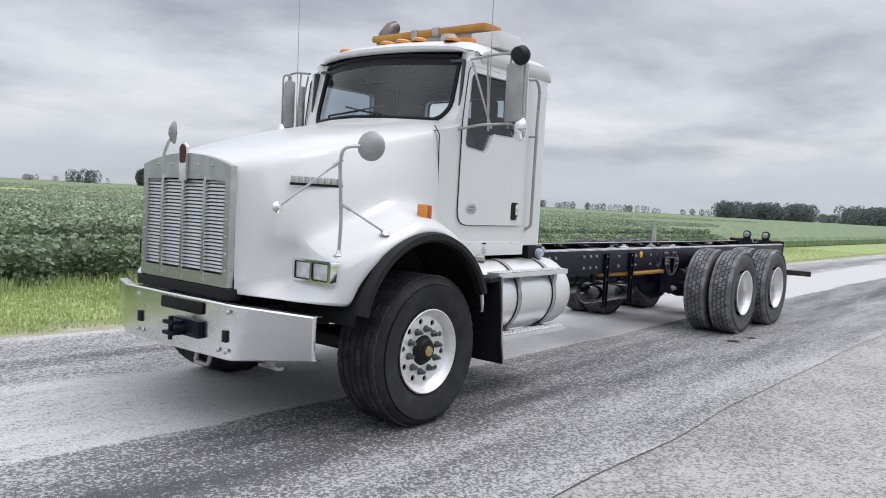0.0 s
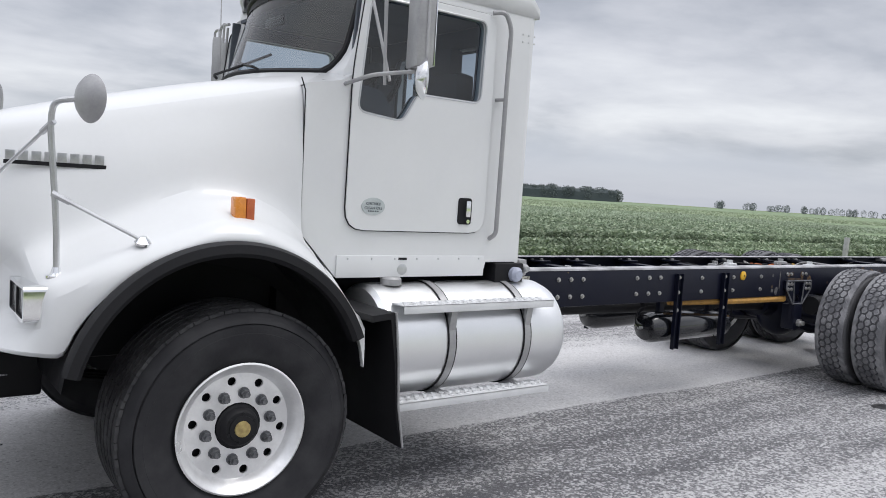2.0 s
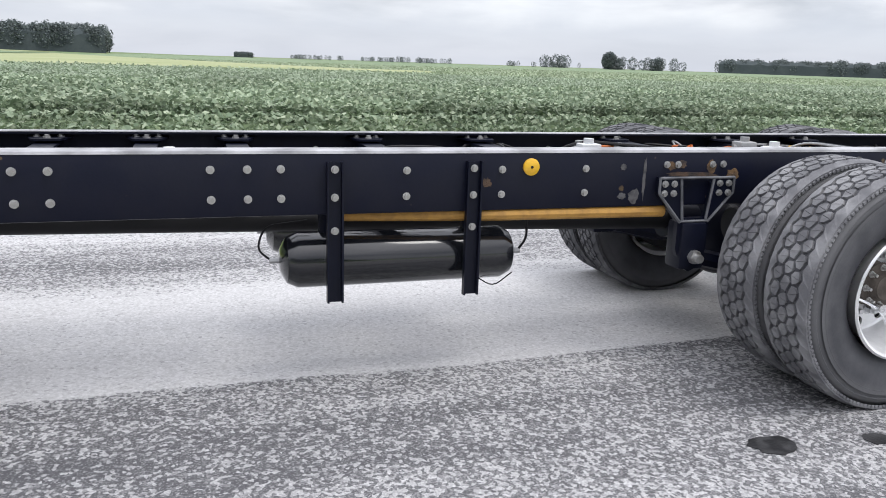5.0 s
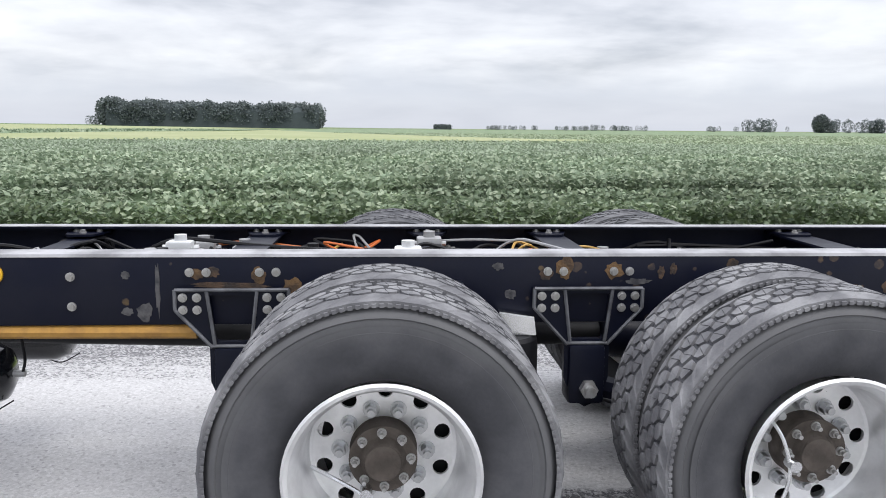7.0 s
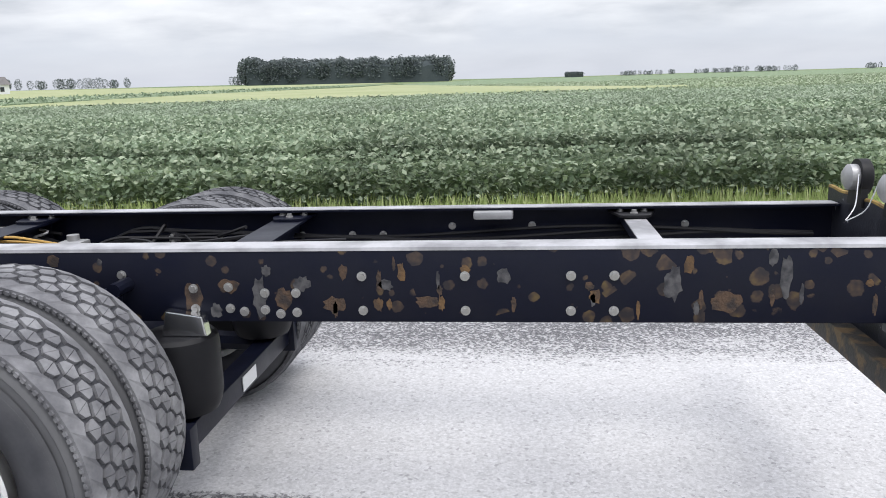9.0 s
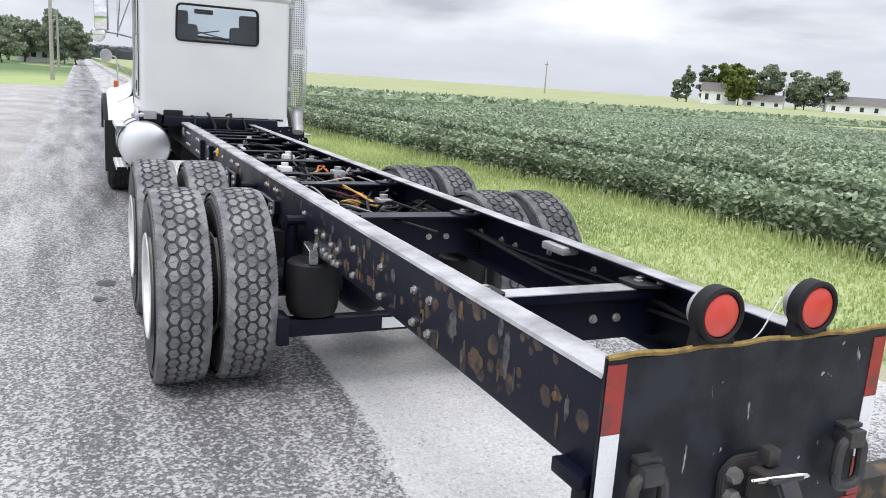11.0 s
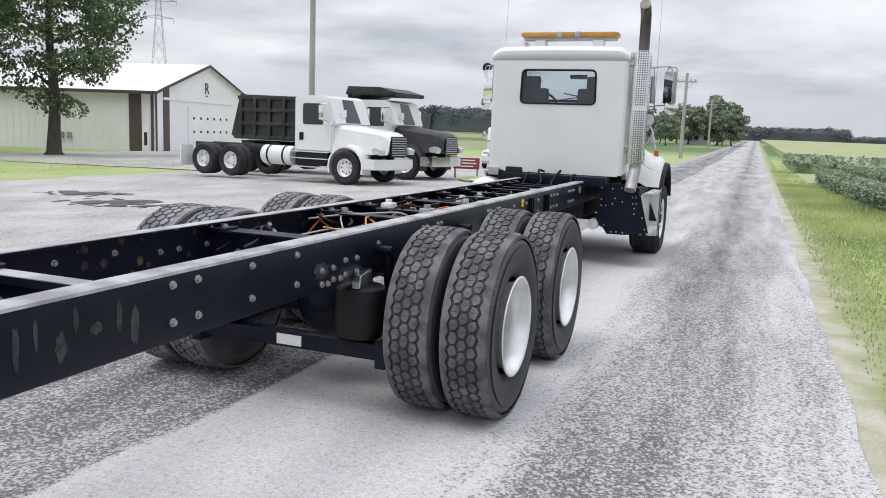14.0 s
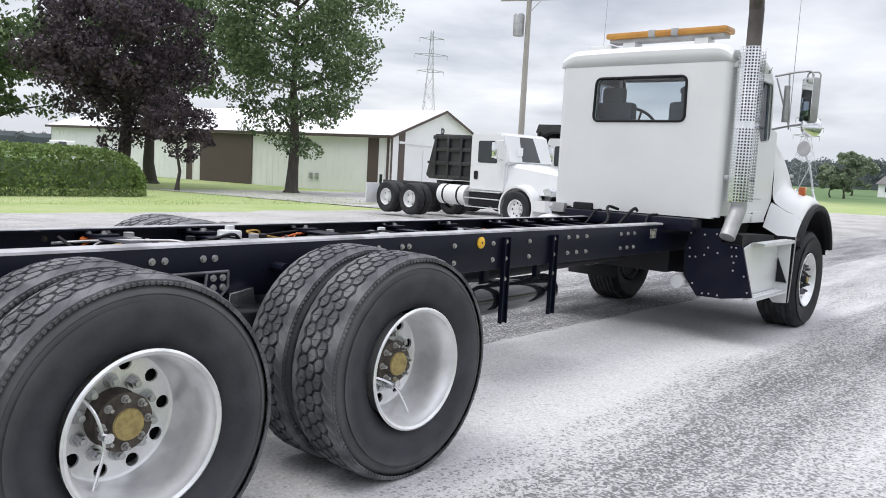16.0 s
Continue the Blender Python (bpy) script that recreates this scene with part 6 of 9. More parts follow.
UP, LO = 0.957, 0.838
for s in (-1, 1):
    for x in (2.55, 2.67, 2.79, 3.36, 3.50, 3.63):
        rail_bolt(s, x, UP)
        rail_bolt(s, x, LO)
    for x in (4.15, 4.58, 4.985):
        rail_bolt(s, x, UP - 0.01)
        rail_bolt(s, x, LO)
    for x in (8.52, 8.87, 9.22, 9.36):
        rail_bolt(s, x, 0.982 if s > 0 else 0.93)
        rail_bolt(s, x, 0.842 if s > 0 else 0.81)
    for x0 in (5.56, 6.87):
        for d in (-0.155, -0.095, 0.095, 0.155):
            rail_bolt(s, x0 + d, 0.962)
    for x, z in ((7.924, 0.888), (7.926, 0.816), (8.05, 0.893), (8.051, 0.817), (8.101, 0.806), (8.178, 0.872), (8.176, 0.812), (8.23, 0.798), (8.288, 0.872), (8.288, 0.803), (7.668, 0.937)):
        rail_bolt(s, x, z)
    for x in (3.9, 4.3, 5.2, 7.68, 7.946, 8.07, 8.30, 8.44, 8.75, 9.1, 9.75):
        rail_bolt(s, x, 0.94 if x < 7 or x > 8.5 else 0.905, inside=True)
    # yellow round reflector
    q = spin(bm_new(), [(0.038, 0.0), (0.038, -0.008), (0.030, -0.013), (0.0, -0.014)], 24, "y")
    part("reflector", q, material("yellow_reflector", (0.82, 0.47, 0.02), 0.35, 0, (0.7, 0.38, 0.02), 0.4, 60, 200, coat=0.4) if s < 0 else bpy.data.materials["yellow_reflector"], rails[s], "round yellow side reflector",
         m=pose(4.715, s * RAIL, 0.957, 0, 0, 0 if s < 0 else 180))
    q = spin(bm_new(), [(0.007, -0.013), (0.006, -0.017), (0.0, -0.018)], 10, "y")
    part("reflector_screw", q, GASKET, rails[s], m=pose(4.715, s * RAIL, 0.957, 0, 0, 0 if s < 0 else 180))
    # vertical hanger channels
    for x in (3.845, 4.446):
        bm = bm_new()
        y0, y1 = RAIL + 0.004, RAIL + 0.034
        prism(bm, [(x - 0.034, s * y0), (x - 0.034, s * y1), (x - 0.026, s * y1), (x - 0.026, s * (y0 + 0.008)), (x + 0.026, s * (y0 + 0.008)), (x + 0.026, s * y1), (x + 0.034, s * y1), (x + 0.034, s * y0)], 0.395, 0.985, "xy")
        hc = part("hanger_channel", bm, BLACK, truck, "black steel hanger channel")
        for z in (0.955, 0.84, 0.70):
            part("bolt", bolt_me, ZINC, hc, m=pose(x, s * (y0 + 0.006), z, 0, 0, 0 if s < 0 else 180))
    # air tanks
    at = new("air_tank")
    at.parent = truck
    tagged(at, "gloss black air tank slung below the rail")
    for x0, x1, yy, zz, r in ((3.63, 4.70, 0.30, 0.548, 0.120),):
        bm = spin(bm_new(), [(0.0, x0), (0.05, x0 + 0.004), (r * 0.82, x0 + 0.03), (r, x0 + 0.075), (r, x1 - 0.075), (r * 0.82, x1 - 0.03), (0.05, x1 - 0.004), (0.0, x1)], 40, "x", (0, s * yy, zz))
        part("shell", bm, material("gloss_black_tank", (0.008, 0.009, 0.012), 0.14, 0, (0.012, 0.013, 0.016), 0.4, 3, 40, coat=0.6) if "gloss_black_tank" not in bpy.data.materials else bpy.data.materials["gloss_black_tank"], at)
        for x in (x0 + 0.2, x1 - 0.22):
            bm = bm_new()
            box(bm, x - 0.03, x + 0.03, s * yy - 0.02, s * yy + 0.02, zz + r - 0.005, RZ0 + 0.005, 0.004)
            part("mount", bm, BLACK, at)
        part("fitting", rod(bm_new(), (x1 - 0.01, s * yy, zz), (x1 + 0.04, s * yy, zz), 0.014, 8), GALV, at)
        part("fitting", rod(bm_new(), (x0 + 0.01, s * yy, zz), (x0 - 0.04, s * yy, zz), 0.012, 8), GALV, at)
        for run, r_ in (([(x1 + 0.03, s * yy, zz), (x1 + 0.06, s * (yy + 0.03), zz + 0.06), (x1 + 0.05, s * (yy + 0.04), zz + 0.19)], 0.006),
                        ([(x0 - 0.03, s * yy, zz), (x0 - 0.09, s * yy, zz + 0.05), (x0 - 0.06, s * yy, zz + 0.15), (x0 + 0.12, s * yy, zz + 0.17)], 0.005),
                        ([(x1 - 0.18, s * (yy + 0.03), zz - 0.11), (x1 - 0.10, s * (yy + 0.04), zz - 0.16), (x1 + 0.0, s * (yy + 0.02), zz - 0.10)], 0.003)):
            part("air_line", tube(bm_new(), bent(run, 0.05), r_, 6), GASKET, at)
    # suspension hangers
    for x0 in (5.56, 6.865):
        hg = new("suspension_hanger")
        hg.parent = truck
        tagged(hg, "black cast suspension hanger with window")
        out = [(x0 - 0.205, 0.905), (x0 + 0.205, 0.905), (x0 + 0.205, 0.83), (x0 + 0.15, 0.765), (x0 + 0.085, 0.69), (x0 + 0.085, 0.56), (x0 + 0.06, 0.475), (x0, 0.445), (x0 - 0.05, 0.475), (x0 - 0.085, 0.56),
               (x0 - 0.085, 0.69), (x0 - 0.15, 0.765), (x0 - 0.205, 0.83)]
        hole = rounded([(x0 - 0.065, 0.71), (x0 + 0.065, 0.71), (x0 + 0.085, 0.885), (x0 - 0.085, 0.885)], 0.02)
        part("casting", plate(out, [hole], s * (RAIL + 0.003), s * (RAIL + 0.03), "xz"), BLACK, hg)
        bm = bm_new()
        yy = s * (RAIL + 0.033)
        for a, b in (((x0 - 0.203, 0.903), (x0 + 0.203, 0.903)), ((x0 - 0.203, 0.903), (x0 - 0.203, 0.83)), ((x0 + 0.203, 0.903), (x0 + 0.203, 0.83)), ((x0 - 0.203, 0.83), (x0 - 0.075, 0.69)),
                     ((x0 + 0.203, 0.83), (x0 + 0.075, 0.69)), ((x0 - 0.09, 0.9), (x0 - 0.065, 0.70)), ((x0 + 0.09, 0.9), (x0 + 0.065, 0.70)), ((x0 - 0.075, 0.695), (x0 + 0.075, 0.695))):
            rod(bm, (a[0], yy, a[1]), (b[0], yy, b[1]), 0.007, 6)
        part("rib", bm, EDGEG, hg, "casting rib worn bright along its edge")
        bm = bm_new()
        box(bm, x0 - 0.07, x0 + 0.07, min(s * 0.36, s * (RAIL + 0.05)), max(s * 0.36, s * (RAIL + 0.05)), 0.46, 0.69, 0.02)
        part("lower_block", bm, BLACK, hg)
        q = rod(bm_new(), (0, 0, 0), (0, -0.03, 0), 0.034, 6)
        rod(q, (0, -0.03, 0), (0, -0.06, 0), 0.02, 12)
        part("pivot_pin", q, ZINC, hg, "zinc pivot pin", m=pose(x0 + 0.005, s * (RAIL + 0.05), 0.525, 0, 0, 0 if s < 0 else 180))
        for dx in (-0.175, -0.125, 0.125, 0.175):
            for dz in (0.875, 0.83):
                part("bolt", bolt_me, ZINC, hg, m=pose(x0 + dx, s * (RAIL + 0.03), dz, 0, 0, 0 if s < 0 else 180))
        # trailing arm, air bag and shock absorber
        bm = bm_new()
        pts = [(x0, s * 0.40, 0.52), (x0 + 0.35, s * 0.41, 0.44), (x0 + 0.56, s * 0.42, 0.42), (x0 + 0.95, s * 0.42, 0.40)]
        for a, b in zip(pts, pts[1:]):
            rod(bm, a, b, 0.045, 8)
        part("trailing_arm", bm, BLACK, hg)
        bag = spin(bm_new(), [(0.08, 0.44), (0.118, 0.445), (0.13, 0.47), (0.138, 0.51), (0.138, 0.69), (0.134, 0.715), (0.12, 0.728), (0.0, 0.73)], 32, "z", (x0 + 0.985, s * 0.43, 0))
        part("air_bag", bag, GASKET, hg, "black rubber air spring")
        bm = bm_new()
        prism(bm, [(x0 + 0.95, 0.73), (x0 + 1.11, 0.73), (x0 + 1.10, 0.80), (x0 + 0.97, 0.82)], s * (RAIL + 0.003), s * (RAIL + 0.05), "xz", 0.004)
        part("bag_bracket", bm, ALU, hg, "bare metal bag bracket")
        bm = bm_new()
        rod(bm, (x0 + 0.80, s * 0.50, 0.90), (x0 + 0.74, s * 0.50, 0.50), 0.032, 12)
        rod(bm, (x0 + 0.82, s * (RAIL), 0.905), (x0 + 0.82, s * (RAIL + 0.10), 0.905), 0.025, 10)
        part("shock_absorber", bm, BLACK, hg)
    # rear axle drum brakes
    for x in (AX1, AX2):
        bm = bm_new()
        rod(bm, (x, s * 0.60, R_R), (x, s * 0.93, R_R), 0.215, 28)
        rod(bm, (x - 0.22, s * 0.48, R_R + 0.16), (x - 0.36, s * 0.48, R_R + 0.16), 0.085, 18)
        part("brake_drum", bm, SATIN, truck, "dark cast brake drum")

# axles, differentials, drive shafts
for x in (AX1, AX2):
    bm = bm_new()
    rod(bm, (x, -0.62, R_R), (x, 0.62, R_R), 0.085, 20)
    ball = bmesh.ops.create_uvsphere(bm, u_segments=20, v_segments=12, radius=0.24)
    bmesh.ops.transform(bm, matrix=pose(x - 0.05, 0, R_R + 0.02) @ Matrix.Diagonal((1, 0.85, 1, 1)), verts=ball["verts"])
    rod(bm, (x - 0.25, 0.0, R_R + 0.08), (x - 0.42, 0, R_R + 0.1), 0.10, 16)
    part("drive_axle", bm, BLACK, truck, "black drive axle with its differential")
bm = bm_new()
rod(bm, (1.9, 0, 0.70), (3.9, 0, 0.66), 0.055, 16)
rod(bm, (3.95, 0, 0.66), (AX1 - 0.42, 0, R_R + 0.1), 0.055, 16)
rod(bm, (AX1 + 0.2, 0, R_R + 0.1), (AX2 - 0.42, 0, R_R + 0.1), 0.05, 16)
part("drive_shaft", bm, SATIN, truck)
bm = bm_new()
tube(bm, [(3.9, -0.33, 0.745), (4.6, -0.405, 0.742), (5.42, -0.41, 0.738)], 0.028, 10)
part("wrapped_conduit", bm, material("ochre_wrapped_pipe", (0.50, 0.27, 0.06), 0.6, 0, (0.34, 0.18, 0.05), 0.7, 20, 90, bump=0.1), truck, "ochre wrapped pipe under the rail")

# crossmembers
def crossmember(x, kind):
    bm = bm_new()
    w = RAIL - 0.012
    if kind == "channel":
        prism(bm, [(x - 0.05, 0.82), (x + 0.05, 0.82), (x + 0.05, 0.83), (x - 0.042, 0.83), (x - 0.042, 0.975), (x + 0.05, 0.975), (x + 0.05, 0.985), (x - 0.05, 0.985)], -w, w, "xz")
    elif kind == "deep":
        prism(bm, [(x - 0.012, 0.79), (x + 0.012, 0.79), (x + 0.012, 0.985), (x + 0.07, 0.985), (x + 0.07, 0.995), (x - 0.07, 0.995), (x - 0.07, 0.985), (x - 0.012, 0.985)], -w, w, "xz")
    else:
        prism(bm, [(x - 0.010, 0.80), (x + 0.010, 0.80), (x + 0.010, 0.955), (x + 0.045, 0.955), (x + 0.045, 0.985), (x - 0.045, 0.985), (x - 0.045, 0.955), (x - 0.010, 0.955)], -w, w, "xz")
    cm = part("crossmember", bm, BLACK, truck, "black crossmember between the rails")
    for s in (-1, 1):
        bm = bm_new()
        prism(bm, rounded([(x - 0.10, s * w), (x + 0.10, s * w), (x + 0.06, s * (w - 0.16)), (x - 0.06, s * (w - 0.16))], 0.02), 0.996, 1.006, "xy")
        part("gusset", bm, BLACK if kind != "tube" else SATIN, cm)
        for dx, dy in ((-0.05, 0.05), (0.05, 0.05), (0.0, 0.11)):
            part("bolt", bolt_me, ZINC, cm, m=pose(x + dx, s * (w - dy), 1.006, -90, 0, 0))
    for y in (-0.22, -0.12, 0.12, 0.22):
        part("bolt", bolt_me, ZINC, cm, m=pose(x + 0.012, y, 0.88, 0, 0, 90))
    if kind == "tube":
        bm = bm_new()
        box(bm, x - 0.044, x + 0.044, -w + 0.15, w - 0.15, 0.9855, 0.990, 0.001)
        part("worn_sheen_top", bm, RAILTOP, cm, "grey worn top face, sky sheen in its colour")
    return cm


for x, kind in ((2.35, "channel"), (2.68, "channel"), (3.10, "channel"), (3.5, "channel"), (4.15, "channel"), (4.75, "channel"), (5.56, "deep"), (6.3, "channel"), (6.865, "deep"), (8.05, "deep"), (9.52, "tube")):
    crossmember(x, kind)

# hoses and wires between the rails
WIRES = {"black": GASKET, "orange": material("orange_air_line", (0.62, 0.15, 0.03), 0.5, 0, (0.5, 0.1, 0.02), 0.4, 30, 90), "yellow": material("yellow_air_line", (0.50, 0.30, 0.07), 0.5, 0, (0.36, 0.2, 0.05), 0.4, 30, 90),
         "grey": GALV, "red": material("red_wire", (0.45, 0.03, 0.03), 0.5, 0, (0.3, 0.02, 0.02), 0.4, 30, 90)}
rng = random.Random(11)
for k in range(46):
    kind = rng.choice(("black", "black", "black", "grey", "grey", "orange", "yellow", "red"))
    x = rng.uniform(4.6, 7.3) if kind != "black" else rng.uniform(3.9, 7.6)
    n = rng.randint(4, 6)
    p = [(x, rng.uniform(-0.33, 0.33), rng.uniform(0.84, 0.96))]
    for j in range(n):
        p.append((p[-1][0] + rng.uniform(-0.22, 0.34), max(-0.36, min(0.36, p[-1][1] + rng.uniform(-0.22, 0.22))), rng.uniform(0.84, 1.0)))
    bm = tube(bm_new(), bent(p, 0.12, 5), 0.008 if kind == "black" else 0.006, 6)
    part("hose", bm, WIRES[kind], truck, kind + " hose between the rails")
for k in range(10):
    x, y = rng.uniform(4.7, 7.2), rng.uniform(-0.28, 0.28)
    bm = bm_new()
    box(bm, x - 0.05, x + 0.05, y - 0.04, y + 0.04, 0.90, 0.97, 0.01)
    rod(bm, (x, y, 0.97), (x, y, 1.0), 0.025, 10)
    rod(bm, (x - 0.08, y, 0.93), (x + 0.08, y, 0.93), 0.014, 8)
    part("air_valve", bm, GALV if k % 3 == 0 else SATIN, truck, "air valve block")
bm = bm_new()
for d in range(3):
    tube(bm, [(x, 0.34 + 0.014 * d + 0.02 * math.sin(x * 2.1 + d), 0.90 + 0.012 * d + 0.02 * math.sin(x * 3.3 + d)) for x in span(7.3, 10.25, 24)], 0.007, 6)
part("wire_loom", bm, GASKET, truck)
bm = bm_new()
box(bm, 8.85, 9.02, 0.31, 0.40, 0.985, 1.02, 0.012)
part("connector_sleeve", bm, GALV, truck)

# rear beam with its white label
bm = bm_new()
box(bm, 7.83, 7.92, -0.60, 0.60, 0.335, 0.425, 0.006)
for s in (-1, 1):
    box(bm, 7.80, 7.95, s * 0.6 - 0.03, s * 0.6 + 0.03, 0.30, 0.45, 0.006)
beam = part("rear_beam", bm, BLACK, truck, "black transverse beam behind the axles")
bm = bm_new()
box(bm, 7.921, 7.924, -0.06, 0.10, 0.35, 0.41)
part("label", bm, WHITE, beam, "blank white label")

# the crowd of lines, fittings and valves between the rails
lines = random.Random(11)
for k in range(46):
    x0 = lines.uniform(2.3, 7.6) if k % 3 else lines.uniform(4.8, 6.6)
    ya, yb = lines.uniform(-0.36, 0.36), lines.uniform(-0.36, 0.36)
    za, zb = lines.uniform(0.82, 0.97), lines.uniform(0.80, 0.98)
    dx = lines.uniform(0.25, 0.95)
    top_ = max(za, zb) + lines.uniform(0.0, 0.05)
    bm = bm_new()
    tube(bm, bent([(x0, ya, za), (x0 + dx * 0.25, ya + (yb - ya) * 0.15, top_), (x0 + dx * 0.7, ya + (yb - ya) * 0.8, top_ - 0.03), (x0 + dx, yb, zb)], 0.16, 6), lines.choice((0.005, 0.007, 0.009)), 6)
    kind = lines.choice(("black", "black", "black", "grey", "black", "orange"))
    part("hose", bm, {"black": GASKET, "grey": GALV, "orange": ORANGEW}[kind], truck, kind + " air line between the rails")
    if k % 2 == 0:
        bm = bm_new()
        rod(bm, (x0 - 0.02, ya, za), (x0 + 0.025, ya + 0.01, za), 0.013, 8)
        rod(bm, (x0 - 0.005, ya, za - 0.03), (x0 - 0.005, ya, za + 0.02), 0.010, 8)
        part("line_fitting", bm, ZINC, truck)
for x, y, z in ((3.2, 0.12, 0.93), (4.2, -0.15, 0.93), (5.25, 0.05, 0.98), (5.3, 0.24, 0.95), (6.2, -0.20, 0.99), (6.3, 0.16, 0.98), (6.75, -0.28, 0.96), (7.1, 0.22, 0.90)):
    bm = bm_new()
    box(bm, x - 0.055, x + 0.055, y - 0.045, y + 0.045, z - 0.035, z + 0.03, 0.012)
    rod(bm, (x, y, z + 0.03), (x, y, z + 0.055), 0.026, 12)
    rod(bm, (x - 0.075, y, z), (x + 0.075, y, z), 0.012, 8)
    part("air_valve", bm, STEPM if (x * 10) % 2 < 1 else GALV, truck, "cast aluminium air valve")

# tail plate with tape, lamps, hitch and rings
bm = bm_new()
prism(bm, [(-0.443, 0.528), (0.490, 0.528), (0.490, 1.088), (0.28, 1.076), (0.05, 1.082), (-0.3, 1.072), (-0.443, 1.074)], REAR, REAR + 0.014, "yz", 0.003)
PLATEM = scratched(material("scuffed_black_plate", (0.010, 0.011, 0.017), 0.5, 0, (0.028, 0.030, 0.040), 0.8, 9, 110, bump=0.12, spec=0.3))
plate_ob = part("tail_plate", bm, PLATEM, truck, "scuffed black steel tail plate")
bm = bm_new()
tube(bm, [(REAR + 0.007, y, 1.079 + 0.008 * y + 0.003 * math.sin(y * 31)) for y in span(-0.44, 0.487, 30)], 0.0085, 6)
part("worn_edge", bm, material("ochre_rust_edge", (0.30, 0.20, 0.05), 0.8, 0, (0.14, 0.09, 0.04), 0.8, 25, 120, bump=0.2), plate_ob, "ochre rusted top edge")
TAPER = material("red_reflective_tape", (0.33, 0.035, 0.03), 0.45, 0, (0.16, 0.05, 0.04), 0.8, 22, 160, lo=0.5, hi=0.62)
TAPEW = material("white_reflective_tape", (0.80, 0.81, 0.83), 0.4, 0, (0.55, 0.55, 0.55), 0.5, 18, 160, lo=0.58, hi=0.7)
for s in (-1, 1):
    for z0, z1, mt in ((0.888, 1.060, TAPER), (0.708, 0.888, TAPEW), (0.588, 0.708, TAPER)):
        bm = bm_new()
        box(bm, REAR + 0.0145, REAR + 0.0165, *((-0.441, -0.388) if s < 0 else (0.441, 0.488)), z0 + 0.001, z1 - 0.001)
        part("tape_strip", bm, mt, plate_ob)
for k, (y, y1) in enumerate(((-0.441, -0.313), (-0.313, -0.123), (-0.123, 0.166), (0.166, 0.349), (0.349, 0.488))):
    bm = bm_new()
    box(bm, REAR + 0.0145, REAR + 0.0165, y + 0.001, y1 - 0.001, 0.531, 0.586)
    part("tape_strip", bm, TAPER if k % 2 == 0 else TAPEW, plate_ob)
for y in (-0.132, 0.190):
    lamp = new("tail_lamp")
    lamp.parent = truck
    tagged(lamp, "round red lamp in a black rubber housing")
    out = [(y + 0.070 * math.cos(a), 1.160 + 0.070 * math.sin(a)) for a in span(radians(-35), radians(215), 24)] + [(y - 0.070, 1.05), (y + 0.070, 1.05)]
    part("housing", plate(out, [], REAR - 0.012, REAR + 0.012, "yz"), GASKET, lamp)
    bm = spin(bm_new(), [(0.070, 0.0), (0.070, 0.016), (0.062, 0.021), (0.056, 0.016), (0.056, 0.0)], 36, "x", (REAR + 0.010, y, 1.160))
    part("rim", bm, SATIN, lamp)
    bm = spin(bm_new(), [(0.057, 0.006), (0.052, 0.015), (0.032, 0.022), (0.0, 0.024)], 36, "x", (REAR + 0.010, y, 1.160))
    part("lens", bm, REDL, lamp)
    bm = spin(bm_new(), [(0.05, 0.0), (0.05, -0.03), (0.03, -0.045), (0.0, -0.047)], 24, "x", (REAR - 0.012, y, 1.160))
    part("back_cap", bm, GALV, lamp)
for y0, y1 in ((-0.06, 0.02), (0.12, 0.03)):
    bm = bm_new()
    tube(bm, bent([(REAR - 0.03, y0, 1.18), (REAR - 0.05, (y0 + y1) / 2, 1.06), (REAR - 0.10, y1, 1.02)], 0.05), 0.0022, 6)
    part("lamp_wire", bm, TAPEW, truck, "thin pale lamp wire")
for y in (-0.312, 0.378):
    bm = bm_new()
    loop = rounded([(y - 0.050, 0.65), (y + 0.050, 0.65), (y + 0.045, 0.785), (y - 0.045, 0.785)], 0.045, 6)
    tube(bm, [(REAR + 0.055 - 0.10 * (z - 0.6) * 0.3, yy, z) for yy, z in loop + loop[:1]], 0.0155, 10)
    box(bm, REAR + 0.012, REAR + 0.07, y - 0.030, y + 0.030, 0.765, 0.815, 0.008)
    box(bm, REAR + 0.012, REAR + 0.05, y - 0.034, y + 0.034, 0.815, 0.828, 0.004)
    part("tow_ring", bm, RINGM, plate_ob, "black forged tow ring")
HY = 0.035        # the hitch sits a little towards the field
bm = bm_new()
prism(bm, rounded([(-0.09, 0.60), (0.09, 0.60), (0.10, 0.76), (0.06, 0.80), (-0.06, 0.80), (-0.10, 0.76)], 0.02), REAR + 0.014, REAR + 0.034, "yz", 0.004)
box(bm, REAR + 0.03, REAR + 0.12, -0.034, 0.034, 0.60, 0.69, 0.012)
box(bm, REAR + 0.07, REAR + 0.15, -0.052, 0.052, 0.782, 0.794, 0.004)
prism(bm, [(REAR + 0.05, 0.70), (REAR + 0.16, 0.70), (REAR + 0.18, 0.74), (REAR + 0.14, 0.80), (REAR + 0.08, 0.78), (REAR + 0.05, 0.77)], -0.036, 0.036, "xz", 0.008)
box(bm, REAR + 0.06, REAR + 0.10, -0.02, 0.02, 0.80, 0.845, 0.006)
hitch = part("pintle_hitch", bm, RINGM, plate_ob, "black pintle hitch on the tail plate", m=pose(0, HY, -0.02))
for s in (-1, 1):
    for z in (0.63, 0.69, 0.75):
        q = rod(bm_new(), (0, 0, 0), (0.022, 0, 0), 0.021, 6)
        part("hitch_bolt", q, ZINC, plate_ob, m=pose(REAR + 0.034, HY + s * 0.068, z - 0.01))
bm = bm_new()
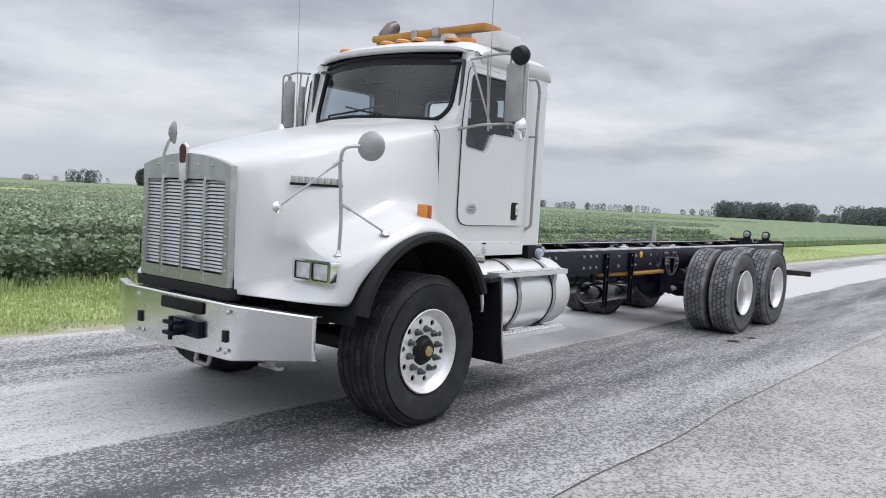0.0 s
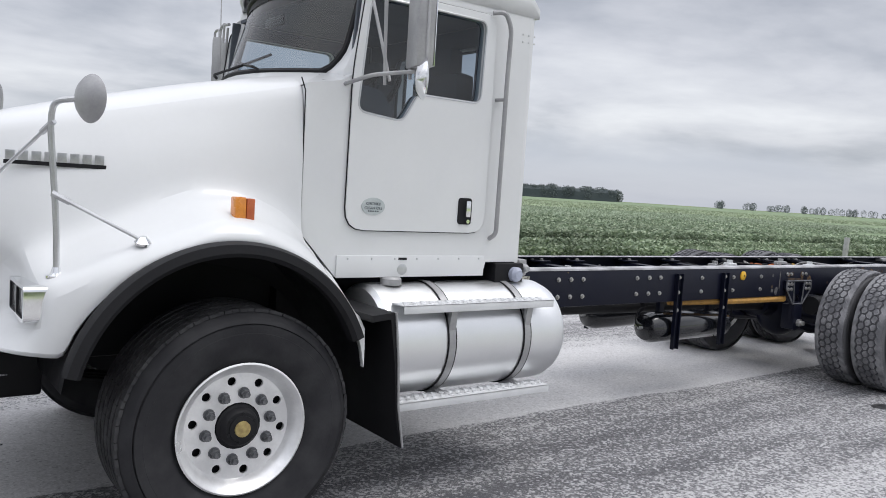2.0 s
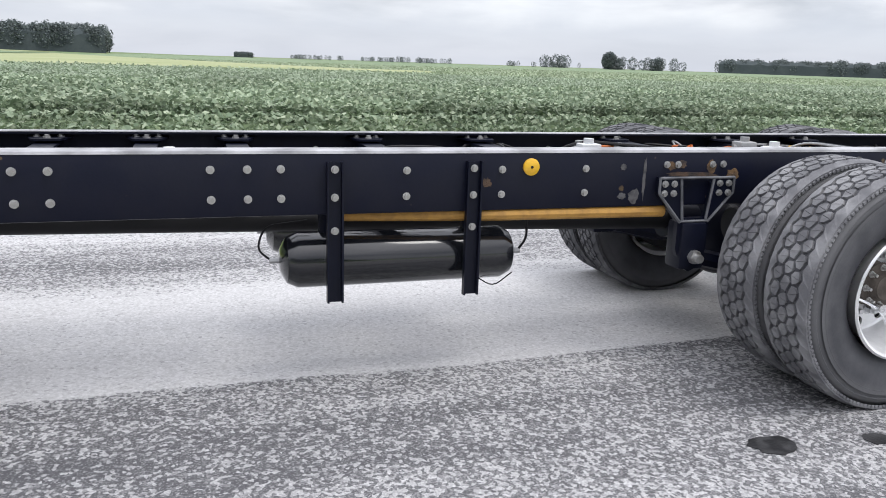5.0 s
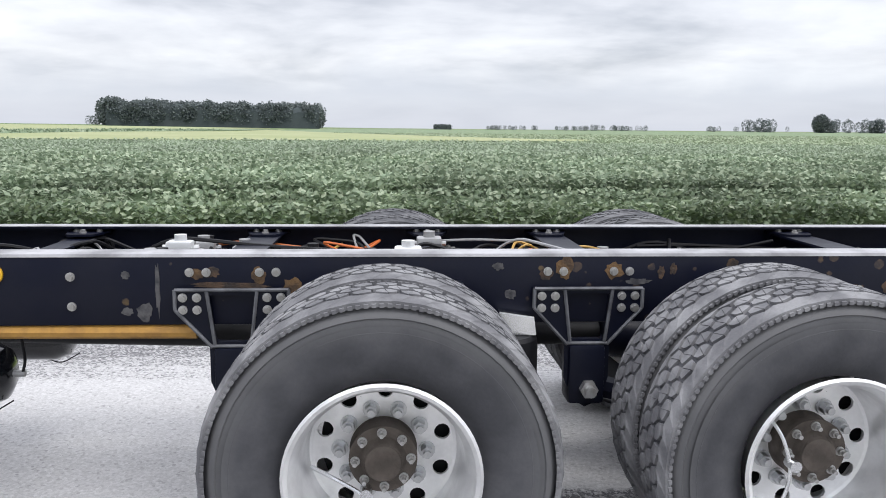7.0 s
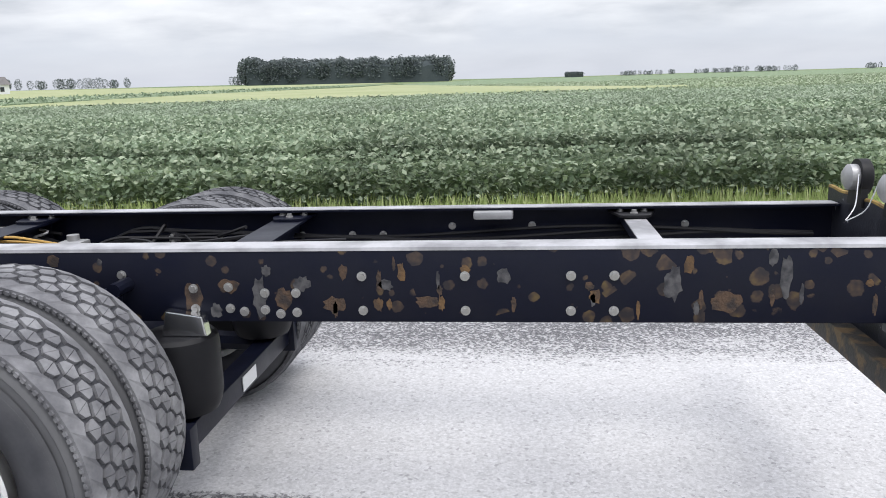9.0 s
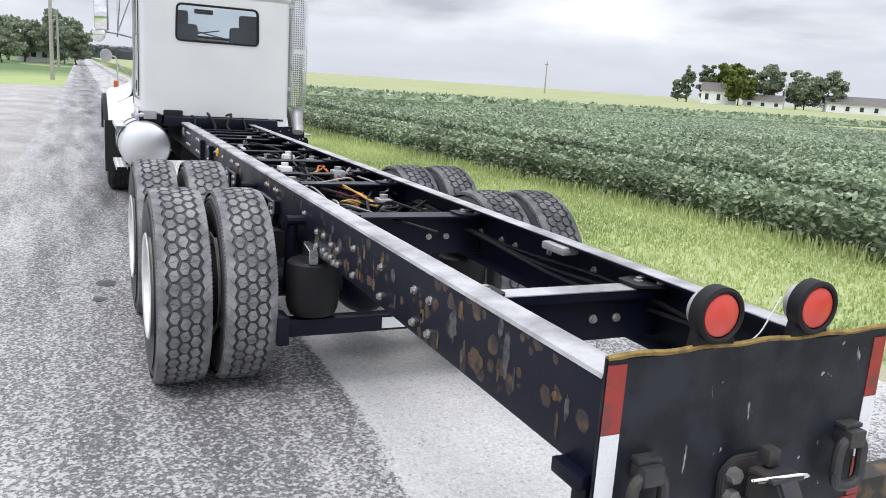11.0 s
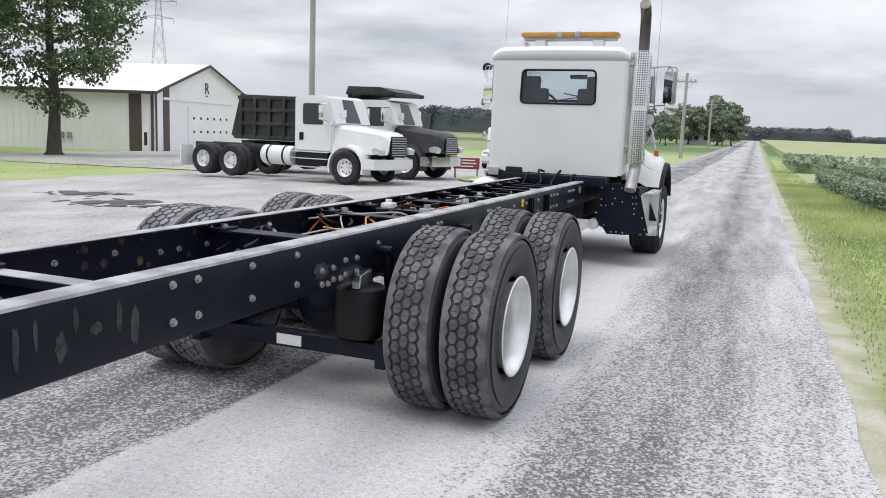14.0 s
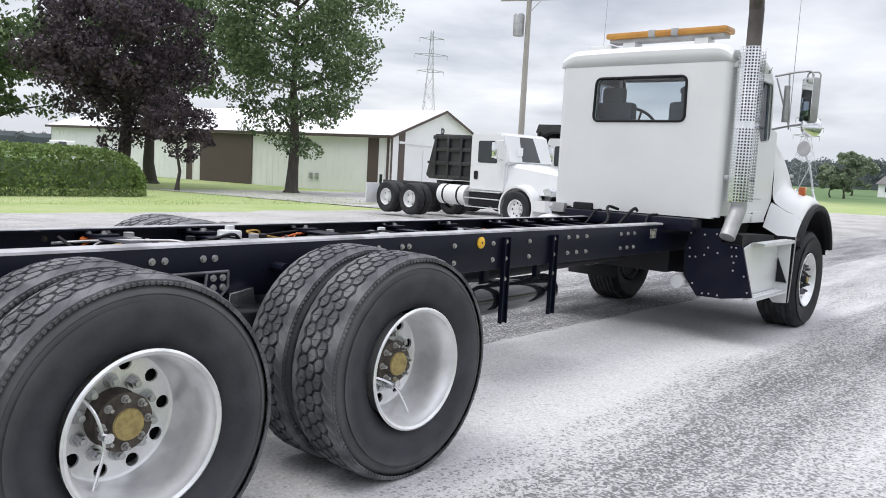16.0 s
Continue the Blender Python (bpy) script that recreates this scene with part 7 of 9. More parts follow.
tube(bm, bent([(REAR + 0.13, -0.10, 0.775), (REAR + 0.15, 0.04, 0.78), (REAR + 0.14, 0.085, 0.765), (REAR + 0.13, 0.04, 0.755), (REAR + 0.12, -0.08, 0.76), (REAR + 0.13, -0.10, 0.775)], 0.02), 0.004, 6)
part("pin_wire", bm, CHROME, plate_ob, m=pose(0, HY, 0))
# rear guard bar below the plate
GB = material("scarred_guard_steel", (0.03, 0.028, 0.026), 0.6, 0.2, (0.16, 0.105, 0.05), 0.8, 13, 80, bump=0.15, lo=0.5, hi=0.62)
bm = bm_new()
box(bm, REAR - 0.10, REAR - 0.02, -0.93, 0.99, 0.515, 0.600, 0.004)
guard = part("guard_bar", bm, GB, truck, "scarred steel rear guard bar")
for s in (-1, 1):
    bm = bm_new()
    box(bm, REAR - 0.09, REAR - 0.03, s * 0.40 - 0.03, s * 0.40 + 0.03, 0.60, RZ0 + 0.005, 0.004)
    part("upright", bm, BLACK, guard)
    bm = bm_new()
    box(bm, REAR - 0.13, REAR - 0.015, min(s * 0.40, s * 0.47), max(s * 0.40, s * 0.47), 0.735, 0.775, 0.006)
    part("lug", bm, BLACK, guard)
# data plate on the driver's rail
bm = bm_new()
box(bm, 2.12, 2.28, -RAIL - 0.004, -RAIL, 0.90, 0.985, 0.001)
part("data_plate", bm, material("worn_data_plate", (0.45, 0.44, 0.38), 0.5, 0.2, (0.12, 0.11, 0.09), 0.9, 30, 120, lo=0.45, hi=0.55), rails[-1], "worn pale data plate")
bm = bm_new()
box(bm, 2.12, 2.24, RAIL, RAIL + 0.004, 0.90, 0.985, 0.001)
part("data_plate", bm, bpy.data.materials["worn_data_plate"], rails[1])

# ---- surroundings: yard, parked trucks, buildings, poles ----
BRICKB = material("brown_steel_cladding", (0.085, 0.062, 0.055), 0.6, 0, (0.10, 0.075, 0.066), 0.6, 0.6, 30, fine_amount=0.05)
CLADW = material("white_steel_cladding", (0.83, 0.84, 0.85), 0.55, 0, (0.77, 0.78, 0.79), 0.6, 0.5, 20, fine_amount=0.03)
ROOFW = material("white_metal_roof", (0.80, 0.81, 0.83), 0.5, 0, (0.70, 0.71, 0.73), 0.6, 0.3, 12, fine_amount=0.04)
WOOD = material("grey_weathered_pole", (0.40, 0.38, 0.35), 0.9, 0, (0.29, 0.27, 0.25), 0.7, 3, 40, bump=0.3, stretch=(1, 1, 0.1))
BEDB = material("black_bed_paint", (0.018, 0.019, 0.022), 0.5, 0, (0.05, 0.05, 0.052), 0.6, 2, 40, bump=0.1)
DARKGL = material("dark_window", (0.02, 0.025, 0.03), 0.1, 0, (0.03, 0.035, 0.04), 0.4, 2, 20, spec=0.7)
SHING = material("grey_shingles", (0.16, 0.15, 0.145), 0.9, 0, (0.12, 0.115, 0.11), 0.7, 2, 14, bump=0.3)

yard_tyre = mesh_of(spin(bm_new(), tyre_profile(0.52, 0.285, 0.13, 0.012), 40), "tyre")
yard_disc = bm_new()
spin(yard_disc, [(0.285, -0.12), (0.275, -0.135), (0.262, -0.11), (0.25, -0.04), (0.22, -0.02), (0.12, -0.02), (0.10, -0.08), (0.0, -0.085)], 32)
yard_disc = mesh_of(yard_disc, "rim")
white_disc = yard_disc.copy()
hole_me = mesh_of(spin(bm_new(), [(0.028, -0.024), (0.0, -0.0245)], 10), "hand_hole")


def yard_wheel(parent, x, y, side, z=0.52, disc=None, holes=8):
    w = new("wheel")
    w.parent = parent
    w.matrix_basis = pose(x, y, z, 0, 0, 180 if side > 0 else 0)
    part("tyre", yard_tyre, RUBBER, w)
    part("rim", yard_disc if disc is None else white_disc, disc or WHEELW, w)
    for k in range(holes):
        a = k * math.tau / holes
        part("hand_hole", hole_me, GASKET, w, m=pose(0.18 * math.cos(a), 0, 0.18 * math.sin(a)))
    return w


def side_plate(name, outline, y0, y1, mat_, parent, label="", r=0.0):
    return part(name, prism(bm_new(), outline, y0, y1, "xz", r), mat_, parent, label)


def parked_truck(name, label, m, hood=WHITE, bed=True, black_hood=False, tarp=False, back=0.0):
    """A conventional dump truck; forward is local +x, the front axle at x = 0."""
    t = thing(name, label, "truck", m, "trucks parked in the yard")
    cabp = [(-0.62, 0.95), (-0.62, 1.75), (-0.50, 1.86), (-0.78, 2.62), (-0.95, 2.70), (-2.02, 2.70), (-2.10, 2.60), (-2.10, 0.95)]
    side_plate("cab", cabp, -1.0, 1.0, WHITE, t, "white cab", 0.05)
    for s in (-1, 1):
        win = rounded([(-0.95, 1.80), (-1.75, 1.80), (-1.75, 2.45), (-1.05, 2.45)], 0.08)
        side_plate("side_window", win, min(s * 1.003, s * 1.012), max(s * 1.003, s * 1.012), DARKGL, t, "dark side window")
        side_plate("door_line", rounded([(-0.72, 1.0), (-1.85, 1.0), (-1.85, 2.52), (-0.95, 2.52)], 0.08), min(s * 1.0005, s * 1.002), max(s * 1.0005, s * 1.002), WHITE, t)
        side_plate("handle", rounded([(-1.72, 1.30), (-1.88, 1.30), (-1.88, 1.55), (-1.72, 1.55)], 0.05), min(s * 1.003, s * 1.02), max(s * 1.003, s * 1.02), GASKET, t)
        bm = bm_new()
        box(bm, -0.90, -0.80, s * 1.25 - 0.1, s * 1.25 + 0.1, 1.95, 2.40, 0.03)
        tube(bm, [(-0.75, s * 1.0, 2.45), (-0.85, s * 1.25, 2.42)], 0.018, 6)
        tube(bm, [(-0.75, s * 1.0, 1.9), (-0.85, s * 1.25, 1.95)], 0.018, 6)
        part("side_mirror", bm, CHROME, t)
        # front fender: an arch over the wheel
        bm = bm_new()
        rows = []
        for k in range(13):
            a = radians(200 - k * 18.3)
            c, sn = math.cos(a), math.sin(a)
            rows.append([(0.66 * c, s * 0.72, 0.55 + 0.70 * sn), (0.68 * c, s * 1.08, 0.55 + 0.66 * sn), (0.66 * c, s * 1.17, 0.55 + 0.64 * sn), (0.60 * c, s * 1.17, 0.55 + 0.58 * sn)])
        grid_mesh(bm, rows)
        part("fender", bm, hood if not black_hood else BEDB, t)
        bm = bm_new()
        rod(bm, (-2.15, s * 0.85, 0.78), (-3.35, s * 0.85, 0.78), 0.31, 28)
        part("fuel_tank", bm, WHITE if not black_hood else ALU, t, "white cylindrical fuel tank")
        for x in (-2.42, -3.05):
            bm = bm_new()
            rod(bm, (x, s * 0.85, 0.78), (x - 0.07, s * 0.85, 0.78), 0.318, 28)
            part("tank_strap", bm, GASKET, t)
        bm = bm_new()
        box(bm, -1.95, -0.72, s * 0.95 - 0.17, s * 0.95 + 0.17, 0.52, 0.92, 0.02)
        part("step_box", bm, GASKET, t)
        for z in (0.46, 0.72, 0.93):
            bm = bm_new()
            box(bm, -2.1, -0.7, s * 1.08 - 0.07, s * 1.08 + 0.07, z, z + 0.035, 0.008)
            part("step", bm, ALU, t)
        yard_wheel(t, 0, s * 1.06, s)
        for x in (-4.62 - back, -5.84 - back):
            yard_wheel(t, x, s * 1.06, s, disc=WHITE, holes=5)
            yard_wheel(t, x, s * 0.74, s, disc=WHITE, holes=0)
        bm = bm_new()
        box(bm, -6.9 - back, -0.3, s * 0.43 - 0.04, s * 0.43 + 0.04, 0.80, 1.06, 0.005)
        part("frame_rail", bm, BEDB, t)
        bm = bm_new()
        prism(bm, [(1.15, 0.95), (1.19, 1.10), (1.02, 1.18), (0.85, 1.12), (0.9, 0.98)], min(s * 0.72, s * 1.04), max(s * 0.72, s * 1.04), "xz", 0.02)
        part("headlamp", bm, material("yard_headlamp", (0.62, 0.64, 0.68), 0.15, 0.3, (0.4, 0.41, 0.44), 0.6, 9, 60, coat=0.6) if "yard_headlamp" not in bpy.data.materials else bpy.data.materials["yard_headlamp"], t)
        bm = bm_new()
        box(bm, -6.75, -6.70, s * 1.06 - 0.28, s * 1.06 + 0.28, 0.25, 0.95, 0.01)
        part("mud_flap", bm, WHITE, t)
    # hood: narrow at the grille, wide at the cab
    bm = bm_new()
    rows = []
    for x in span(1.18, -0.66, 12):
        f = (1.18 - x) / 1.84
        hw, zt = 0.50 + 0.36 * f ** 0.7, 1.60 + 0.25 * f ** 0.8 - 0.12 * max(0, 1 - f * 7) ** 2
        rows.append([(x, -hw - 0.12, 0.95), (x, -hw - 0.03, zt - 0.35), (x, -hw, zt - 0.12), (x, -hw * 0.8, zt - 0.02), (x, 0, zt), (x, hw * 0.8, zt - 0.02), (x, hw, zt - 0.12), (x, hw + 0.03, zt - 0.35), (x, hw + 0.12, 0.95)])
    grid_mesh(bm, rows)
    bmesh.ops.recalc_face_normals(bm, faces=bm.faces)
    part("hood", bm, hood, t, "sloped engine hood")
    bm = bm_new()
    prism(bm, rounded([(-0.47, 0.88), (0.47, 0.88), (0.43, 1.52), (-0.43, 1.52)], 0.06), 1.16, 1.21, "yz", 0.01)
    part("grille", bm, GASKET if not black_hood else BEDB, t)
    for z in span(0.95, 1.46, 7):
        bm = bm_new()
        box(bm, 1.205, 1.225, -0.42, 0.42, z - 0.014, z + 0.014, 0.004)
        part("grille_bar", bm, STEEL, t)
    bm = bm_new()
    prism(bm, [(1.32, -0.6), (1.32, 0.6), (1.05, 1.14), (0.62, 1.18), (0.62, 1.10), (0.98, 1.0), (1.2, 0.5), (1.2, -0.5), (0.98, -1.0), (0.62, -1.10), (0.62, -1.18), (1.05, -1.14)], 0.50, 0.82, "xy", 0.02)
    part("bumper", bm, WHITE if not black_hood else CHROME, t)
    bm = bm_new()
    grid_mesh(bm, [[(-0.508 - 0.27 * v + 0.012 - 0.05 * (u * u), u * 0.88, 1.88 + 0.72 * v) for u in span(-1, 1, 8)] for v in (0.0, 0.5, 1.0)])
    part("windshield", bm, DARKGL, t, "dark windshield")
    bm = bm_new()
    box(bm, -0.53, -0.515, -0.62, -0.40, 2.05, 2.28)
    part("window_sticker", bm, CLADW, t)
    if bed:
        bd = [(-2.35, 1.12), (-2.35, 2.70), (-7.30, 2.80), (-7.75, 1.25), (-7.6, 1.12)]
        bm = bm_new()
        prism(bm, bd, -1.16, -1.10, "xz")
        prism(bm, bd, 1.10, 1.16, "xz")
        box(bm, -2.40, -2.34, -1.16, 1.16, 1.12, 2.90)
        prism(bm, [(-7.75, 1.25), (-7.30, 2.80), (-7.36, 2.80), (-7.81, 1.25)], -1.14, 1.14, "xz")
        box(bm, -7.6, -2.36, -1.14, 1.14, 1.12, 1.20)
        body = part("dump_body", bm, BEDB, t, "black ribbed steel dump body")
        for s in (-1, 1):
            for x in span(-2.42, -7.25, 7):
                bm = bm_new()
                box(bm, x - 0.06, x + 0.06, min(s * 1.15, s * 1.26), max(s * 1.15, s * 1.26), 1.14, 2.72, 0.02)
                part("rib", bm, BEDB, body)
            for z in (1.20, 1.72, 2.22, 2.68):
                bm = bm_new()
                box(bm, -7.4, -2.36, min(s * 1.15, s * 1.24), max(s * 1.15, s * 1.24), z - 0.07, z + 0.07, 0.02)
                part("rib", bm, BEDB, body)
    if tarp:
        bm = bm_new()
        prism(bm, [(-0.55, 2.84), (-0.5, 2.96), (-1.2, 3.14), (-2.5, 3.16), (-2.6, 2.9), (-2.3, 2.72), (-1.9, 2.86)], -1.05, 1.05, "xz", 0.05)
        part("cab_shield", bm, BEDB, t, "black shield over the cab roof")
    return t


def at_ground(x, y, yaw):
    return pose(x, y, level(x, y) - 0.006, 0, 0, yaw)


parked_truck("tractor_truck", "white day cab truck with a white tank on gravel", at_ground(-9.75, -8.55, 83.5) @ Matrix.Scale(0.95, 4), bed=False)
parked_truck("dump_truck", "white truck with a black dump body and cab shield", at_ground(-13.5, -8.35, 84.0) @ Matrix.Scale(0.97, 4), back=1.0, hood=BEDB, black_hood=True, tarp=True)
parked_truck("tractor_truck", "small white truck parked far across the gravel", at_ground(-24.6, -8.95, 12.0) @ Matrix.Scale(0.72, 4), bed=False)
parked_truck("tractor_truck", "white truck half hidden behind the trees", at_ground(-22.0, -66.0, 70.0), bed=False)

# red sign on a post
sg = thing("yard_sign", "small red sign on two wooden posts in the gravel", "sign", pose(-15.1, -7.25, level(-15.1, -7.25) - 0.02, 0, 0, 16))
for y in (-0.40, 0.40):
    part("post", box(bm_new(), -0.07, -0.021, y - 0.035, y + 0.035, 0.0, 0.74, 0.01), WOOD, sg)
bm = box(bm_new(), -0.02, 0.03, -0.47, 0.47, 0.34, 0.74, 0.008)
part("board", bm, material("faded_red_board", (0.30, 0.035, 0.05), 0.6, 0, (0.24, 0.05, 0.06), 0.6, 5, 60), sg)
for k, (z, w) in enumerate(((0.655, 0.34), (0.55, 0.40), (0.44, 0.28))):
    part("lettering_bar", box(bm_new(), 0.031, 0.034, -w, w * 0.9, z - 0.022, z + 0.022), TAPEW, sg)


# white pole building with brown trim
def pole_building():
    b = thing("pole_building", "long white metal building with brown trim", "building", pose(-31.77, -36.16, -0.66, 0, 0, 0) @ pose(0, 0, 0, 0, 0, -80.4))
    # local +x runs along the long wall away from the road, local +y across the gable (towards the far side)
    Lb, Wb, He, Hr = 40.0, 14.2, 4.15, 6.4
    s = -1
    long_wall = part("long_wall", box(bm_new(), 0, Lb, -0.15, 0, -0.6, He), CLADW, b)
    part("gable_wall", prism(bm_new(), [(0, -0.6), (-Wb, -0.6), (-Wb, He), (-Wb / 2, Hr), (0, He)], -0.12, 0.0, "yz"), CLADW, b)
    part("back_wall", box(bm_new(), 0, Lb, -Wb, -Wb + 0.15, -0.6, He), CLADW, b)
    part("end_wall", prism(bm_new(), [(0, -0.6), (-Wb, -0.6), (-Wb, He), (-Wb / 2, Hr), (0, He)], Lb - 0.12, Lb, "yz"), CLADW, b)
    for y0, y1 in ((0.35, -Wb / 2), (-Wb - 0.35, -Wb / 2)):
        zz = He - 0.13
        bm = prism(bm_new(), [(y0, zz), (y1, Hr + 0.02), (y1, Hr + 0.12), (y0, zz + 0.10)], -0.4, Lb + 0.4, "yz")
        part("roof_slope", bm, ROOFW, b, "white ribbed metal roof")
        bm = prism(bm_new(), [(y0, zz - 0.08), (y1, Hr - 0.08), (y1, Hr + 0.13), (y0, zz + 0.11)], -0.46, -0.402, "yz")
        part("gable_trim", bm, BRICKB, b, "brown gable trim")
    part("eave_trim", box(bm_new(), -0.4, Lb + 0.4, 0.352, 0.40, He - 0.22, He + 0.0), BRICKB, b)
    # vertical ribs of the long wall
    rib = mesh_of(box(bm_new(), -0.02, 0.02, 0.0, 0.018, -0.6, He - 0.1), "wall_rib", False)
    for k in range(66):
        part("wall_rib", rib, CLADW, long_wall, m=pose(0.3 + k * 0.6, 0, 0))
    for x0, x1 in ((0.9, 1.85), (-0.02, 0.18)):
        part("brown_strip", box(bm_new(), x0, x1, 0.019, 0.05, -0.6, He - 0.1), BRICKB, b)
    part("brown_door", box(bm_new(), 13.3, 19.2, 0.019, 0.09, -0.6, He - 0.25), BRICKB, b, "wide brown sliding door")
    part("brown_strip", box(bm_new(), 20.2, 20.9, 0.019, 0.05, -0.6, He - 0.1), BRICKB, b)
    part("small_door", box(bm_new(), 0.32, 0.85, 0.019, 0.07, -0.5, 1.75, 0.01), CLADW, b, "white side door")
    part("door_light", box(bm_new(), 0.46, 0.70, 0.071, 0.08, 0.45, 1.35), DARKGL, b)
    for x in (6.4, 7.0):
        part("meter_box", box(bm_new(), x, x + 0.28, 0.019, 0.15, 0.7, 1.15, 0.02), GALV, b)
    for y0, y1 in ((-0.02, -0.2), (-1.0, -1.75)):
        part("brown_strip", box(bm_new(), -0.17, -0.125, min(y0, y1), max(y0, y1), -0.6, He + (0.1 if y1 > -0.5 else 0.45)), BRICKB, b)
    od = part("overhead_door", box(bm_new(), -0.18, -0.124, -10.9, -4.3, -0.6, 3.3), CLADW, b, "white overhead door with small windows")
    for k in range(6):
        for z in (1.35, 2.35):
            y = -4.95 - k * 1.02
            part("door_window", box(bm_new(), -0.19, -0.181, y - 0.24, y, z, z + 0.18), DARKGL, od)
    part("door_header", box(bm_new(), -0.20, -0.124, -11.3, -1.0, 3.62, 3.80, 0.02), CLADW, b)
    cu = bpy.data.curves.new("gable_letter", "FONT")
    cu.body, cu.size, cu.extrude, cu.align_x = "R", 1.15, 0.02, "CENTER"
    cu.materials.append(GREY)
    tx = new("gable_letter", cu)
    tx.parent = b
    tx.matrix_basis = pose(-0.15, -Wb / 2, 4.35, 90, 0, -90)
    part("lettering_bar", box(bm_new(), -0.15, -0.125, -Wb / 2 - 0.18, -Wb / 2 + 0.18, 4.12, 4.2), GREY, b)
    return b


pole_building()


def utility_pole(name, x, y, h, label, arm=1.2, transformer=False, yaw=0.0):
    p = thing(name, label, "utility pole", pose(x, y, level(x, y) - 0.05, 0, 0, yaw), "poles along the road")
    part("pole", rod(bm_new(), (0, 0, 0), (0, 0, h), 0.16, 12, 0.11), WOOD, p)
    a = part("crossarm", box(bm_new(), -0.06, 0.06, -arm, arm, h - 0.75, h - 0.63, 0.01), WOOD, p)
    ins = mesh_of(spin(bm_new(), [(0.03, 0), (0.05, 0.05), (0.03, 0.09), (0.05, 0.13), (0.0, 0.17)], 10, "z"), "insulator")
    for yy in (-arm + 0.1, -arm * 0.4, arm * 0.4, arm - 0.1):
        part("insulator", ins, GALV, a, m=pose(0, yy, h - 0.63))
    part("brace", rod(bm_new(), (0.05, 0.6, h - 0.7), (0.1, 0.05, h - 1.3), 0.02, 6), GALV, p)
    if transformer:
        part("transformer", spin(bm_new(), [(0.0, h - 2.3), (0.24, h - 2.28), (0.25, h - 1.4), (0.20, h - 1.32), (0.0, h - 1.3)], 20, "z", (0.0, -0.42, 0)), GALV, p, "grey transformer can")
    return p


utility_pole("utility_pole", -20.6, -17.0, 10.0, "wooden pole with a crossarm and transformer", 1.3, True, 20)
for x, y, h in ((-57, -3.4, 7.0), (-108, -4.0, 7.0), (-158, -4.0, 7.2), (-208, -4.0, 7.5)):
    utility_pole("utility_pole", x, y, h, "slim wooden pole on the verge of the road", 0.8)
for x, y, h in ((-142, 93, 7.5), (-140, 164, 7.0)):
    utility_pole("utility_pole", x, y, h, "slim wooden pole across the fields", 0.5)


def pylon(x, y, base, h, label):
    p = thing("pylon", label, "pylon", pose(x, y, base, 0, 0, 140))
    legs = [(1, 1), (1, -1), (-1, -1), (-1, 1)]
    w = lambda t: 3.6 * (1 - t) ** 1.5 + 0.45
    levels = span(0, 1, 9)
    for k, (a, b) in enumerate(legs):
        bm = bm_new()
        for t0, t1 in zip(levels, levels[1:]):
            rod(bm, (a * w(t0), b * w(t0), t0 * h), (a * w(t1), b * w(t1), t1 * h), 0.055, 5)
        part("leg", bm, GALV, p)
        bm = bm_new()
        a2, b2 = legs[(k + 1) % 4]
        for j, (t0, t1) in enumerate(zip(levels, levels[1:])):
            rod(bm, (a * w(t0), b * w(t0), t0 * h), (a2 * w(t1), b2 * w(t1), t1 * h), 0.035, 4)
            rod(bm, (a2 * w(t0), b2 * w(t0), t0 * h), (a * w(t1), b * w(t1), t1 * h), 0.035, 4)
        part("lattice", bm, GALV, p)
    for t, arm in ((0.70, 5.0), (0.82, 6.2), (0.94, 4.6)):
        bm = bm_new()
        for s in (-1, 1):
            rod(bm, (0, 0, t * h + 0.6), (s * arm, 0, t * h), 0.10, 5)
            rod(bm, (0, 0, t * h - 0.5), (s * arm, 0, t * h), 0.10, 5)
            rod(bm, (s * arm, 0, t * h), (s * arm, 0, t * h - 1.6), 0.07, 5)
        part("arm", bm, GALV, p)
    return p


pylon(-215, -196, 2.0, 50.0, "tall steel lattice pylon behind the building")
pylon(-277, -78, 2.0, 24.0, "steel lattice pylon far across the fields")


def house(x, y, yaw, w, d, h, rise, label, wall=None):
    b = thing("house", label, "house", pose(x, y, level(x, y) - 0.1, 0, 0, yaw))
    part("wall", box(bm_new(), -w / 2, w / 2, -d / 2, d / 2, 0, h), wall or CLADW, b)
    part("roof", prism(bm_new(), [(-d / 2 - 0.4, h - 0.1), (d / 2 + 0.4, h - 0.1), (0, h + rise)], -w / 2 - 0.4, w / 2 + 0.4, "yz"), SHING, b)
    n = max(3, int(w / 3))
    for k in range(n):
        xx = -w / 2 + (k + 0.5) * w / n
        for s in (-1, 1):
            part("window", box(bm_new(), xx - 0.45, xx + 0.45, min(s * d / 2, s * (d / 2 + 0.05)), max(s * d / 2, s * (d / 2 + 0.05)), h * 0.4, h * 0.78), DARKGL, b)
    return b


house(-138, -20.7, 85, 9, 8, 2.2, 1.3, "low white house with a grey shingle roof")
house(-168, -9.3, 85, 6, 6, 2.6, 1.4, "small white house beside the road")
house(-157, 158, 45, 9, 8, 4.2, 2.2, "white farmhouse among trees")
house(-149, 166, 45, 10, 7, 2.4, 1.6, "low white farm building")
house(-133, 186, 45, 20, 12, 3.0, 2.0, "long white barn roof beyond the field", ROOFW)
# post at the field's edge
fp = thing("marker_post", "pale leaning marker post at the field's edge", "post", pose(19.6, 6.1, 0, 0, 4, 0))
part("post", box(bm_new(), -0.06, 0.06, -0.05, 0.05, -0.05, 0.95, 0.01), GALV, fp)

